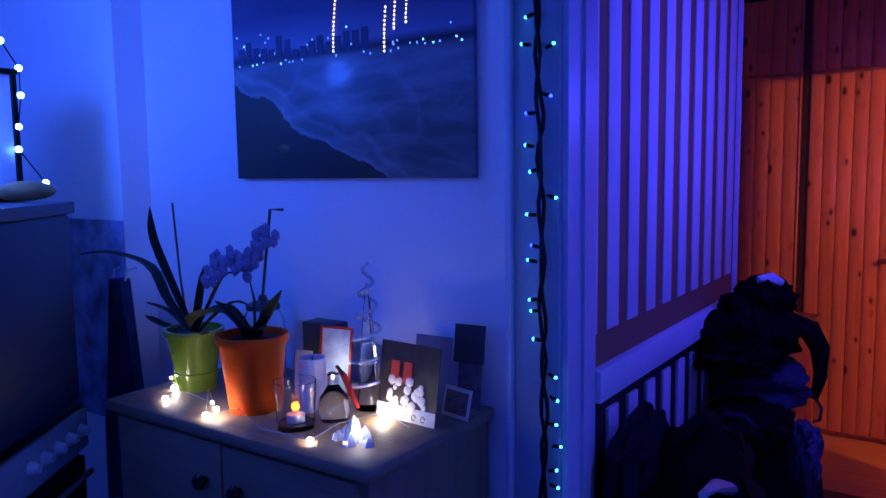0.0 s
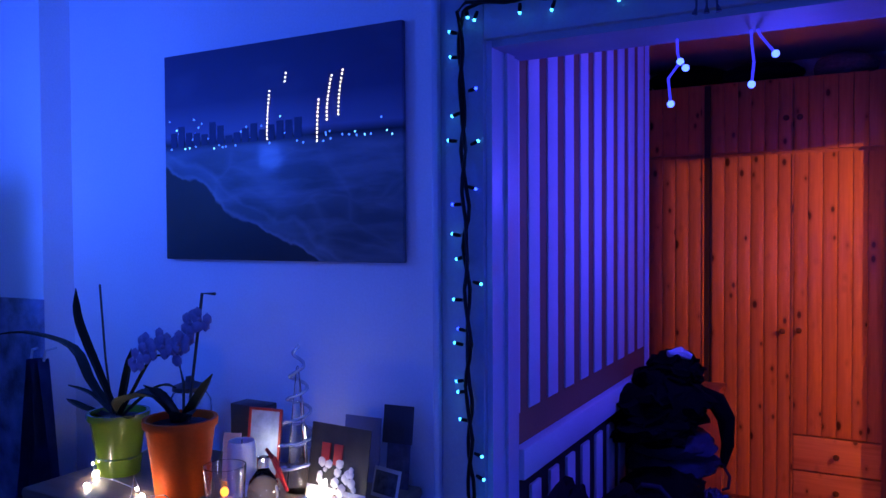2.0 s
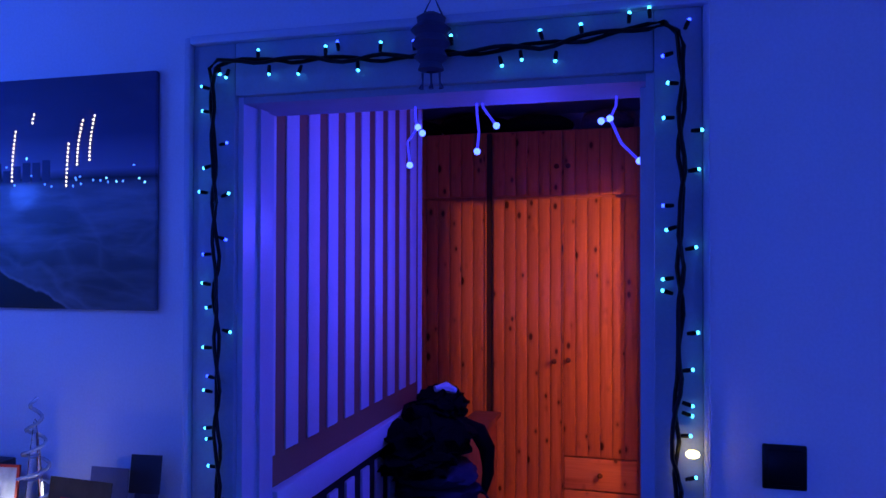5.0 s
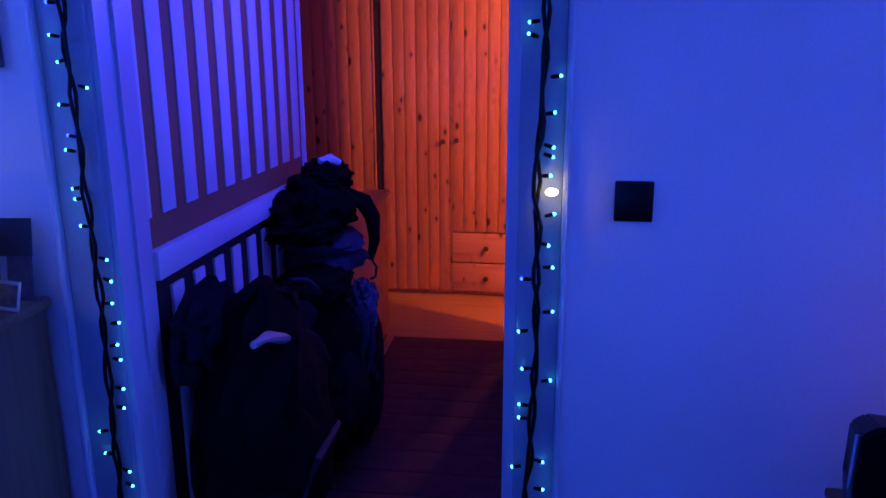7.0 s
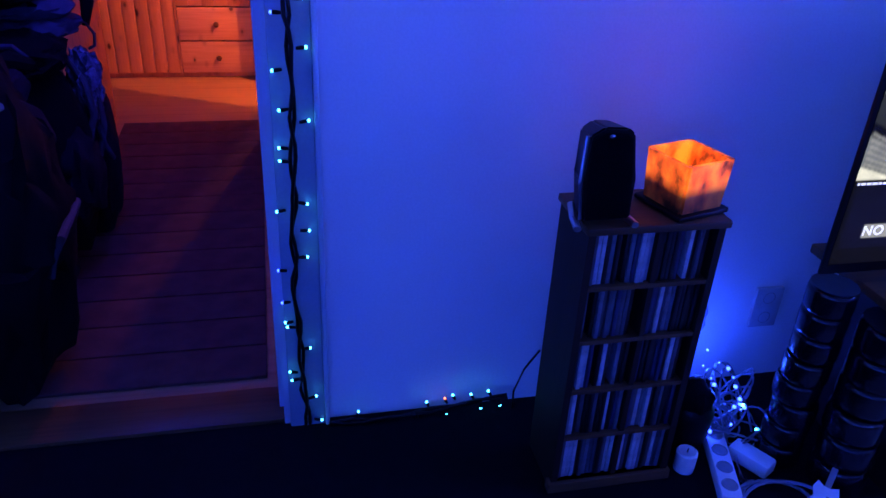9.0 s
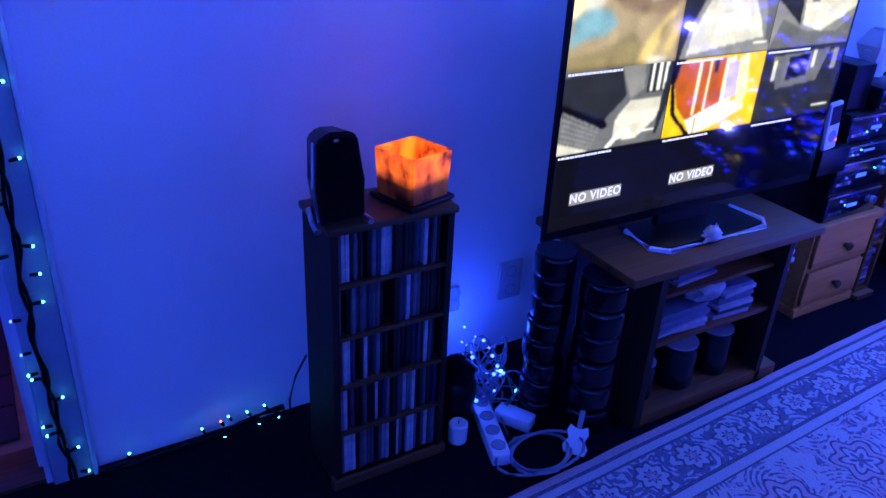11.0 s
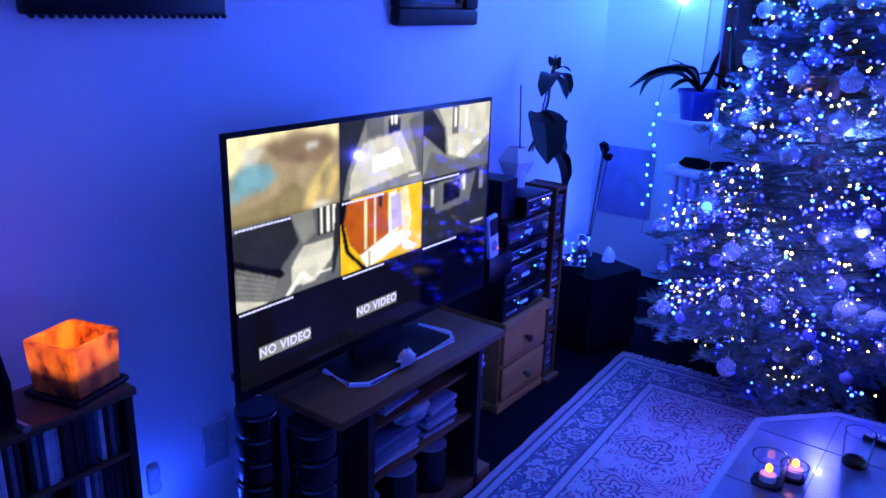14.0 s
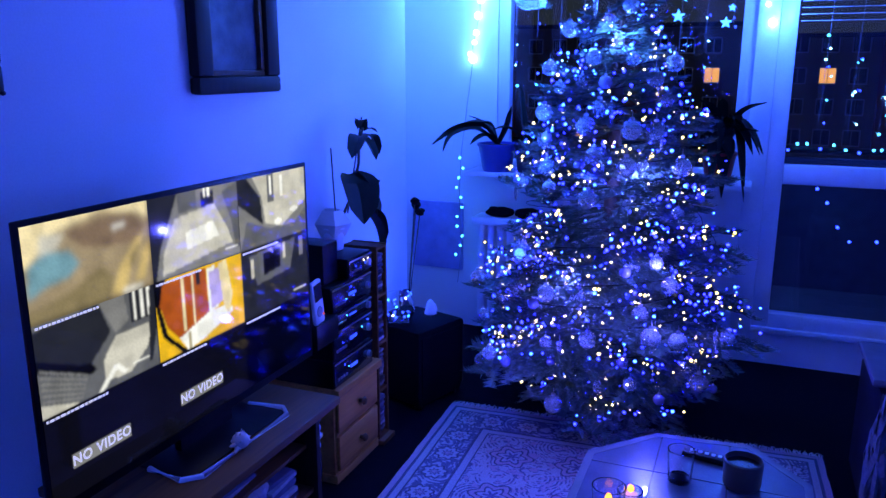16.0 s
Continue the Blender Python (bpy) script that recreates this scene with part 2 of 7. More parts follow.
DL, DR, DTOP, CEILZ = -0.975, -0.095, 1.975, 2.6
wall("wall_north", (-2.4, -1.012, 0.0, 0.14, 0, CEILZ), (-1.012, -0.055, 0.0, 0.14, 2.015, CEILZ), (-0.055, 3.66, 0.0, 0.14, 0, CEILZ), label="pale plaster wall with a doorway, lit blue")
wall("wall_kitchen", (-3.1, -2.4, -0.1, 0.14, 0, CEILZ), label="pale plaster kitchen wall with a shallow projection")
wall("wall_west", (-3.2, -3.1, -4.1, 0.14, 0, CEILZ))
wall("wall_south", (-3.1, 4.3, -4.2, -4.1, 0, CEILZ))
wall("wall_recess", (3.66, 4.4, 0.45, 0.55, 0, CEILZ), (3.56, 3.66, 0.14, 0.55, 0, CEILZ))
WX = 4.2
wall("wall_east", (WX, WX + 0.22, -0.31, 0.45, 0, CEILZ), (WX, WX + 0.22, -1.62, -0.31, 0, 0.93), (WX, WX + 0.22, -1.62, -0.31, 2.28, CEILZ),
     (WX, WX + 0.22, -2.62, -1.62, 2.28, CEILZ), (WX, WX + 0.22, -2.62, -1.62, 0, 0.17), (WX, WX + 0.22, -4.1, -2.62, 0, CEILZ), label="pale plaster wall with window and balcony door")
solo("floor", box(-3.1, WX, -4.1, 0.0, -0.06, 0.0), CARPET, "dark carpet floor of the living room", "floor", kind="structure")
solo("ceiling", box(-3.2, 4.42, -4.2, 0.55, CEILZ, CEILZ + 0.1), CEIL, "white plaster ceiling", "ceiling", kind="structure")

# hall behind the doorway
HR = -0.062
wall("wall_stripes", (-1.14, -1.0, 0.14, 1.40, 0, 2.66), label="wall papered in broad light and brown stripes")
wall("wall_hall_east", (HR, HR + 0.1, 0.14, 2.5, 0, 2.66), (HR, HR + 0.1, 2.5, 3.05, 2.06, 2.66), (HR, HR + 0.1, 3.05, 3.9, 0, 2.66))
wall("wall_hall_back", (-3.0, HR, 3.8, 3.9, 0, 2.66))
wall("wall_hall_west", (-3.1, -3.0, 0.14, 3.9, 0, 2.66))
BROWNWALL = plain("brown_wall_paint", (0.36, 0.15, 0.07), 0.7, vary=0.12, scale=5)
# Unseen side-room walls, added in brown to cut light bounced through the door.
wall("wall_side_room", (1.9, 2.0, 0.14, 4.4, 0, 2.66), (HR + 0.1, 2.0, 4.4, 4.5, 0, 2.66), (HR, HR + 0.1, 3.9, 4.5, 0, 2.66), mat=BROWNWALL, label="unseen added wall of the side room, brown to cut bounced light")
solo("floor_hall", box(-3.0, 1.9, 0.0, 4.4, -0.06, -0.004), LAMINATE, "brown laminate floor of the hall", "floor", kind="structure")
solo("ceiling_hall", box(-3.1, 2.0, 0.552, 4.5, 2.64, 2.74), CEIL, "white hall ceiling", "ceiling", kind="structure")

# doorway: jamb lining and casing
lining = thing("door_frame", "blue-grey painted wooden door frame with wide casing", "door frame", kind="structure")
part("jamb", box(-1.012, DL, -0.006, 0.139, 0, 2.015), TRIM, lining)
part("jamb", box(DR, -0.055, -0.006, 0.15, 0, 2.015), TRIM, lining)
# Head takes the darker casing colour to stand for its shaded underside.
part("head", box(DL, DR, -0.006, 0.15, DTOP, 2.015), CASING, lining)
part("stop", box(DL, DL + 0.008, 0.06, 0.10, 0, DTOP), TRIM, lining)
part("stop", box(DR - 0.012, DR, 0.05, 0.10, 0, DTOP), TRIM, lining)
part("casing", box(-1.095, -0.988, -0.022, -0.001, 0, 2.11, 0.004), CASING, lining)
part("casing", box(-0.08, 0.01, -0.022, -0.001, 0, 2.11, 0.004), CASING, lining)
part("casing", box(-0.988, -0.08, -0.022, -0.001, 1.99, 2.11, 0.004), CASING, lining)
part("bead", box(-1.112, -1.095, -0.034, -0.001, 0, 2.128, 0.005), TRIM, lining)
part("bead", box(-1.095, 0.022, -0.038, -0.001, 2.11, 2.13, 0.005), TRIM, lining)
part("bead", box(0.01, 0.022, -0.03, -0.001, 0, 2.11, 0.004), TRIM, lining)
part("threshold", box(DL, DR, 0.0, 0.14, -0.004, 0.012, 0.003), OAKDARK, lining, "dark wooden threshold")

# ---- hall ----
# Near-black colour standing for shade in the gaps, not a paint.
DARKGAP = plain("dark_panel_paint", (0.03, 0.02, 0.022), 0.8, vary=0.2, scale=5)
panel = thing("slatted_panel", "brown wall panel with upright white slats and a white rail", "wall panel")
part("backing", box(-0.999, -0.992, 0.141, 1.395, 1.0, 2.42), BROWNWALL, panel)
part("lower_backing", box(-0.999, -0.992, 0.141, 1.395, 0.1, 1.0), DARKGAP, panel, "backing below the rail, darkened to stand for shaded gaps")
slat_hi = mesh_of("slat", box(-0.992, -0.987, -0.036, 0.036, 1.138, 2.40, 0.001), SLATW)
slat_lo = mesh_of("slat", box(-0.992, -0.982, -0.032, 0.032, 0.12, 0.945, 0.002), SLATW)
slat_edge = mesh_of("slat", box(-0.992, -0.987, -0.016, 0.018, 1.138, 2.40, 0.001), SLATW)
piece("slat", slat_edge, panel, T(0, 0.158, 0))
for k in range(1, 10):
    piece("slat", slat_hi, panel, T(0, 0.138 + k * 0.132, 0))
    piece("slat", slat_lo, panel, T(0, 0.138 + k * 0.132, 0))
part("rail", box(-0.992, -0.962, 0.141, 1.39, 0.985, 1.06, 0.004), SLATW, panel, "white painted horizontal rail")
part("edge_strip", box(-1.01, -0.978, 1.396, 1.412, 0, 2.45, 0.002), WHITE, panel)

ward = thing("wardrobe", "varnished knotty pine wardrobe with upper cupboards", "wardrobe")
part("carcass", box(-2.3, -0.075, 3.215, 3.78, 0, 2.43), PINE, ward)


def plank_door(name, x0, x1, z0, z1, n, knob=None, across=False):
    d = part(name, box(x0, x1, 3.203, 3.2145, z0, z1), PINE, ward)
    w = (x1 - x0) / n
    if across:
        piece("plank", mesh_of("plank", box(0.004, x1 - x0 - 0.004, -0.012, 0, 0, z1 - z0, 0.003), PINEX), d, T(x0, 3.203, z0))
    else:
        me = mesh_of("plank", box(0.0015, w - 0.0015, -0.012, 0, 0, z1 - z0, 0.003), PINE)
        for i in range(n):
            piece("plank", me, d, T(x0 + i * w, 3.203, z0))
    if knob:
        part("knob", lathe([(0.0, 0.03), (0.014, 0.027), (0.017, 0.018), (0.009, 0.008), (0.008, 0.0)], 12), OAKDARK, d, "dark turned knob", Matrix.Translation((knob[0], 3.191, knob[1])) @ Matrix.Rotation(radians(90), 4, "X"))
    return d


for x0, x1, k in ((-2.0, -1.575, 0), (-1.56, -1.10, 0), (-1.045, -0.615, -0.645), (-0.605, -0.165, -0.575)):
    plank_door("upper_door", x0, x1, 2.02, 2.42, 6, (k, 2.2) if k else None)
plank_door("door", -2.0, -1.575, 0.03, 2.0, 6)
plank_door("door", -1.56, -1.10, 0.03, 2.0, 6)
plank_door("door", -1.045, -0.615, 0.03, 2.0, 6, (-0.66, 1.0))
plank_door("door", -0.605, -0.165, 0.425, 2.0, 6, (-0.575, 1.01))
plank_door("drawer", -0.605, -0.165, 0.225, 0.415, 1, (-0.385, 0.32), True)
plank_door("drawer", -0.605, -0.165, 0.03, 0.215, 1, (-0.385, 0.12), True)
# Solid dark strip in place of the shaded gap between the sections.
part("gap_strip", box(-1.088, -1.056, 3.196, 3.2148, 0.02, 2.42), DARKGAP, ward, "dark strip standing for the shaded gap between two wardrobe sections")
part("bead", box(-1.099, -1.089, 3.186, 3.2148, 0.02, 2.42, 0.002), PINE, ward)
part("bead", box(-0.614, -0.606, 3.186, 3.205, 0.02, 2.0), PINE, ward)
GREYW = plain("grey_bedding", (0.20, 0.20, 0.23), 0.9, vary=0.3, relief=0.5)
for x, w, h, mm in ((-1.7, 0.5, 0.16, NAVY), (-1.22, 0.50, 0.17, BLACKM), (-0.80, 0.46, 0.15, NAVY), (-0.36, 0.34, 0.16, GREYW)):
    bm = ball(0.5, (0, 0, 0), 3)
    for v in bm.verts:
        v.co += 0.06 * Vector(noise.noise_vector(v.co * 3 + Vector((x * 7, 0, 0))))
    solo("bedding_bag", bm, mm, "folded bedding stowed on top of the wardrobe", "bedding", Matrix.Translation((x, 3.45, 2.43 + h * 0.45)) @ Matrix.Diagonal((w, 0.4, h, 1)), "bags on the wardrobe")

part("jamb_far", box(HR - 0.045, HR + 0.1, 3.05, 3.12, 0, 2.05, 0.004), WHITE, thing("side_door_frame", "white painted frame of a side doorway in the hall", "door frame", kind="structure"))
solo("notice_board", box(HR - 0.014, HR - 0.001, 1.45, 2.35, 1.42, 1.80, 0.003), PINEX, "wooden board hung on the hall wall", "board")
MATT = plain("hall_rug", (0.10, 0.035, 0.03), 0.95, vary=0.4, scale=12, relief=0.6, fine=350)
runner = thing("hall_runner", "dark red-brown ribbed runner on the hall floor", "rug")
rib = mesh_of("rib", box(-0.83, -0.14, 0.0, 0.150, -0.004, 0.008, 0.003), MATT)
for i in range(14):
    piece("rib", rib, runner, T(0, 0.2 + i * 0.156, 0))

hc = thing("hall_cabinet", "low orange-brown wooden cabinet standing in the hall", "cabinet")
part("body", box(-0.975, -0.865, 1.56, 2.40, 0.04, 0.80, 0.003), PINE, hc)
part("top", box(-0.99, -0.845, 1.54, 2.42, 0.80, 0.825, 0.004), PINEX, hc)
part("plinth", box(-0.97, -0.875, 1.58, 2.38, -0.004, 0.04), OAKDARK, hc)


def lump(seed, size, amount, detail=2.2, sub=4):
    bm = ball(1.0, (0, 0, 0), sub)
    for v in bm.verts:
        p = v.co.copy()
        v.co += amount * Vector(noise.noise_vector(p * detail + Vector((seed * 5.1, seed, 0))))
        v.co += amount * 0.35 * Vector(noise.noise_vector(p * detail * 3.1 + Vector((seed, 0, 9))))
        v.co = Vector((v.co.x * size[0], v.co.y * size[1], v.co.z * size[2]))
    return bm


STRAP = plain("webbing", (0.03, 0.03, 0.05), 0.8)
GREYBLUE = plain("grey_blue_cloth", (0.045, 0.048, 0.085), 0.85, vary=0.4, relief=0.6, scale=16, fine=500, spec=0.2)
CHEQ = plain("chequered_cloth", (0.10, 0.11, 0.2), 0.7, vary=0.9, scale=55)
coat = thing("winter_coat", "black padded winter coat bundled on top of bags", "coat", T(-0.86, 1.15, 0.0))
part("body", lump(1, (0.15, 0.21, 0.11), 0.42, 2.6), BLACKM, coat, "", T(-0.01, -0.02, 0.975))
part("fold", lump(9, (0.12, 0.16, 0.06), 0.45, 3.2), BLACKM, coat, "", T(-0.02, -0.12, 0.93))
part("hood", lump(2, (0.085, 0.11, 0.06), 0.5, 3.2), BLACKM, coat, "", T(0.02, 0.05, 1.085))
part("fold", lump(3, (0.09, 0.06, 0.05), 0.4, 3.0), NAVY, coat, "", T(-0.02, -0.13, 0.985))
part("sleeve", tube([(0.10, 0.04, 1.02), (0.16, 0.06, 0.99), (0.19, 0.07, 0.93), (0.195, 0.07, 0.84), (0.18, 0.06, 0.765)], [0.03, 0.034, 0.030, 0.022, 0.012], 10), BLACKM, coat)
part("cord", tube([(0.18, 0.05, 0.78), (0.205, 0.05, 0.74), (0.20, 0.05, 0.70), (0.18, 0.05, 0.69)], 0.005, 6), STRAP, coat)
part("collar", tube([(0.01, 0.0, 1.15), (0.045, 0.03, 1.155), (0.075, 0.06, 1.135)], [0.012, 0.020, 0.012], 8), WHITE, coat, "white fleece collar")
part("zip_pull", tube([(-0.02, -0.165, 1.04), (-0.015, -0.17, 1.02), (-0.01, -0.17, 1.0)], 0.005, 6), METAL, coat)
bl_ = thing("folded_blanket", "grey-blue folded blanket lying under the coat", "blanket", T(-0.84, 1.15, 0.83))
part("fold", lump(14, (0.155, 0.16, 0.05), 0.16, 2.0), GREYBLUE, bl_, "", T(0, 0, 0.02))
part("fold", lump(15, (0.15, 0.165, 0.05), 0.16, 2.0), GREYBLUE, bl_, "", T(0.005, -0.01, -0.045))
bag = thing("backpack", "black backpack with webbing straps on the hall floor", "backpack", T(-0.83, 1.0, 0.0))
part("body", lump(4, (0.15, 0.22, 0.37), 0.15, 2.0), BLACKM, bag, "", T(0, 0, 0.385))
part("top_flap", lump(6, (0.13, 0.19, 0.07), 0.2, 2.6), BLACKM, bag, "", T(0, -0.02, 0.73))
part("pocket", lump(5, (0.07, 0.15, 0.17), 0.2), NAVY, bag, "", T(0.11, -0.05, 0.34))
part("strap", tube([(0.10, 0.06, 0.70), (0.155, 0.04, 0.62), (0.17, 0.02, 0.52), (0.14, 0.0, 0.42)], 0.012), STRAP, bag)
part("strap", tube([(0.12, 0.14, 0.68), (0.175, 0.10, 0.58), (0.185, 0.07, 0.46), (0.16, 0.05, 0.36)], 0.010), STRAP, bag)
part("handle", tube([(-0.05, -0.18, 0.76), (-0.02, -0.20, 0.80), (0.03, -0.20, 0.80), (0.06, -0.18, 0.76)], 0.008), GREYBLUE, bag, "grey carrying loop")
sbag = thing("shoulder_bag", "dark shoulder bag with a chequered flap", "bag", T(-0.72, 1.20, 0.0))
part("body", lump(7, (0.08, 0.13, 0.33), 0.16), NAVY, sbag, "", T(0, 0, 0.33))
part("flap", lump(8, (0.05, 0.07, 0.11), 0.45, 3.5), CHEQ, sbag, "", T(0.03, -0.09, 0.60))
part("strap", tube([(0.04, -0.14, 0.56), (0.06, -0.15, 0.47), (0.07, -0.14, 0.39), (0.08, -0.10, 0.33)], 0.009), GREYBLUE, sbag, "grey webbing strap")
sack = thing("sports_bag", "black sports bag slumped against the panel", "bag", T(-0.80, 0.36, 0.0))
part("body", lump(11, (0.165, 0.30, 0.46), 0.22, 3.0), BLACKM, sack, "", T(0, 0, 0.42))
part("reflector", tube([(0.075, -0.24, 0.835), (0.078, -0.15, 0.825), (0.082, -0.03, 0.772), (0.085, 0.075, 0.70), (0.088, 0.10, 0.645)], [0.010, 0.015, 0.016, 0.013, 0.006], 8), plain("reflective_tape", (0.4, 0.4, 0.42), 0.4), sack, "pale reflective band")
part("handle", tube([(0.14, -0.12, 0.35), (0.18, -0.1, 0.45), (0.18, 0.1, 0.46), (0.14, 0.12, 0.36)], 0.012), STRAP, sack)
jk = thing("jacket", "dark blue folded jacket lying on the bags", "jacket", T(-0.86, 0.60, 0.70))
part("body", lump(12, (0.11, 0.26, 0.10), 0.25), NAVY, jk)
part("lining", lump(13, (0.055, 0.18, 0.13), 0.3, 2.6), NAVY, jk, "", T(-0.055, -0.32, 0.10))
part("sleeve", tube([(0.04, -0.2, 0.05), (0.10, -0.14, 0.03), (0.13, -0.02, -0.04), (0.13, 0.08, -0.14)], [0.045, 0.044, 0.040, 0.034]), NAVY, jk)
part("collar", tube([(0.02, 0.06, 0.09), (0.07, 0.12, 0.08), (0.10, 0.19, 0.05)], [0.02, 0.028, 0.02]), BLACKM, jk)

# ---- doorway decorations ----
def garland(name, label, pts, seed, colours, count, side=0.04, wire_r=0.0044, holder=0.018, br=0.0036, flat="xz", swap=None):
    """A dark twin cable with bulbs sticking out to both sides."""
    rnd = random.Random(seed)
    g = thing(name, label, "string lights")
    path = [Vector(p) for p in pts]
    ln = [0.0]
    for a, b in zip(path, path[1:]):
        ln.append(ln[-1] + (b - a).length)

    def at(s):
        s = min(max(s, 0), ln[-1] - 1e-5)
        i = max(k for k in range(len(path) - 1) if ln[k] <= s)
        return path[i].lerp(path[i + 1], (s - ln[i]) / (ln[i + 1] - ln[i])), (path[i + 1] - path[i]).normalized()

    steps = int(ln[-1] / 0.03)
    for k in range(2):
        fine = []
        for i in range(steps + 1):
            p, d = at(ln[-1] * i / steps)
            n = d.cross(Vector((0, 1, 0)))
            fine.append(p + n * (0.006 * math.sin(i * 0.9 + k * 2.6) + 0.009 * noise.noise((i * 0.4, k * 9.0, seed))) + Vector((0, -0.004 * (k + 1), 0)))
        part("cable", bm_tube(bmesh.new(), fine, wire_r, 6), BLACK, g, "black twisted cable")
    bmesh_bulb = {c.name: mesh_of("bulb", ball(br, (0, 0, 0), 2, squash=(1, 1, 1)), c) for c in colours}
    hold = mesh_of("holder", lathe([(0.0, 0.0), (0.0035, 0.0), (0.0045, holder * 0.6), (0.0035, holder), (0.0, holder)], 8), BLACK)
    for i in range(count):
        s = ln[-1] * (i + 0.5 + rnd.uniform(-0.42, 0.42)) / count
        p, d = at(s)
        n = d.cross(Vector((0, 1, 0))) * (1 if rnd.random() < 0.5 else -1)
        way = (n + 0.35 * rnd.uniform(-1, 1) * d + Vector((0, -0.25 * rnd.random(), 0))).normalized()
        q = way.to_track_quat("Z", "Y").to_matrix().to_4x4()
        base = p + way * rnd.uniform(0.004, side * 0.45)
        piece("holder", hold, g, Matrix.Translation(base) @ q)
        c = rnd.choice(colours)
        piece("bulb", bmesh_bulb[c.name], g, Matrix.Translation(base + way * (holder + br * 0.5)))
    return g


G = -0.036
garland("door_garland", "dark cable of blue-green fairy bulbs round the doorway",
        [(-1.0, G, 0.01), (-1.02, G, 0.5), (-1.012, G, 1.0), (-1.02, G, 1.5), (-1.035, G, 2.065), (-0.55, G, 2.045), (-0.3, G, 2.05), (-0.06, G, 2.075), (-0.028, G, 2.05), (-0.033, G, 1.5), (-0.042, G, 1.3), (-0.034, G, 0.9), (-0.052, G, 0.45), (-0.035, G, 0.02)],
        3, [B_CYAN, B_CYAN, B_CYAN, B_BLUE, B_CYAN], 96)
garland("floor_garland", "dark cable of fairy bulbs lying along the wall",
        [(0.02, -0.03, 0.012), (0.2, -0.035, 0.012), (0.36, -0.03, 0.03), (0.5, -0.05, 0.06)], 8, [B_CYAN, B_CYAN, B_CYAN, B_RED], 17)
solo("indicator_bulb", ball(0.010, (-0.012, -0.055, 1.262), 2, squash=(1.3, 1, 0.8)), glow("bulb_amber", (1.0, 0.75, 0.25), 14), "yellow blinking bulb of the garland", "bulb")

ICE = glow("ice_wire", (0.05, 0.045, 1.0), 1.2)
for stem in ([((-0.574, 0.0, 1.975), (-0.572, 0.0, 1.92), (-0.567, 0.0, 1.905)), ((-0.567, 0.0, 1.905), (-0.557, 0.0, 1.892)), ((-0.567, 0.0, 1.905), (-0.59, 0.0, 1.875), (-0.585, 0.0, 1.825))],
             [((-0.44, 0.0, 1.975), (-0.438, 0.0, 1.925), (-0.434, 0.0, 1.89), (-0.438, 0.0, 1.849)), ((-0.432, 0.0, 1.975), (-0.425, 0.0, 1.94), (-0.397, 0.0, 1.901))],
             [((-0.154, 0.0, 1.975), (-0.155, 0.0, 1.93), (-0.167, 0.0, 1.905)), ((-0.167, 0.0, 1.905), (-0.184, 0.0, 1.901)), ((-0.167, 0.0, 1.905), (-0.145, 0.0, 1.855), (-0.11, 0.0, 1.819))]):
    ic = thing("icicle_lights", "short white icicle light strand glowing blue-violet", "string lights", T(-0.163, 0.12, 1.62) @ Matrix.Scale(1.077, 4) @ T(0.16, 0, -1.62), group="icicle strands in the doorway")
    for ln in stem:
        part("strand", tube(ln, 0.0028, 6), ICE, ic)
        part("bulb", ball(0.0072, ln[-1], 2), B_ICE, ic)

lan = thing("paper_lantern", "dark pleated paper lantern hung over the doorway", "ornament")
LANT = plain("lantern_paper", (0.05, 0.05, 0.11), 0.8)
part("body", lathe([(0.010, 0.0), (0.027, 0.005), (0.022, 0.018), (0.035, 0.030), (0.027, 0.045), (0.040, 0.058), (0.030, 0.074), (0.042, 0.086), (0.028, 0.100), (0.030, 0.112), (0.012, 0.122)], 18, (-0.518, -0.062, 2.005)), LANT, lan)
part("hanger", tube([(-0.54, -0.05, 2.125), (-0.52, -0.04, 2.172), (-0.498, -0.05, 2.125)], 0.002, 6), LANT, lan)
for dx in (-0.018, 0.0, 0.018):
    part("tassel", tube([(-0.518 + dx, -0.062, 2.005), (-0.518 + dx, -0.06, 1.985), (-0.518 + dx * 1.2, -0.06, 1.972)], [0.003, 0.002, 0.006], 6), LANT, lan)

sw = thing("light_switch", "black square light switch on the blue-lit wall", "switch")
part("plate", box(0.115, 0.192, -0.011, -0.001, 1.196, 1.279, 0.003), BLACK, sw)
part("rocker", box(0.124, 0.183, -0.015, -0.011, 1.205, 1.270, 0.002), BLACK, sw)

# ---- painting ----
m, nt, b = node_mat("painted_canvas")
co = nt.nodes.new("ShaderNodeTexCoord")
sep = nt.nodes.new("ShaderNodeSeparateXYZ")
nt.links.new(co.outputs["Generated"], sep.inputs[0])
base = ramp(nt, sep.outputs[2], ((0.0, (0.05, 0.075, 0.08)), (0.34, (0.07, 0.11, 0.13)), (0.53, (0.11, 0.15, 0.20)), (0.56, (0.010, 0.014, 0.03)), (0.60, (0.16, 0.19, 0.34)), (0.75, (0.05, 0.06, 0.16)), (1.0, (0.03, 0.04, 0.12))))
swell = ramp(nt, noise_tex(nt, 4.0, 6, (1.0, 1.0, 5.0)), ((0.42, (0, 0, 0)), (0.75, (0.75, 0.75, 0.75))))
low = ramp(nt, sep.outputs[2], ((0.15, (0.5, 0.5, 0.5)), (0.3, (1, 1, 1)), (0.50, (0.8, 0.8, 0.8)), (0.54, (0, 0, 0))))
col = mixc(nt, mixc(nt, 1.0, swell, low, "MULTIPLY"), base, (0.30, 0.38, 0.46))


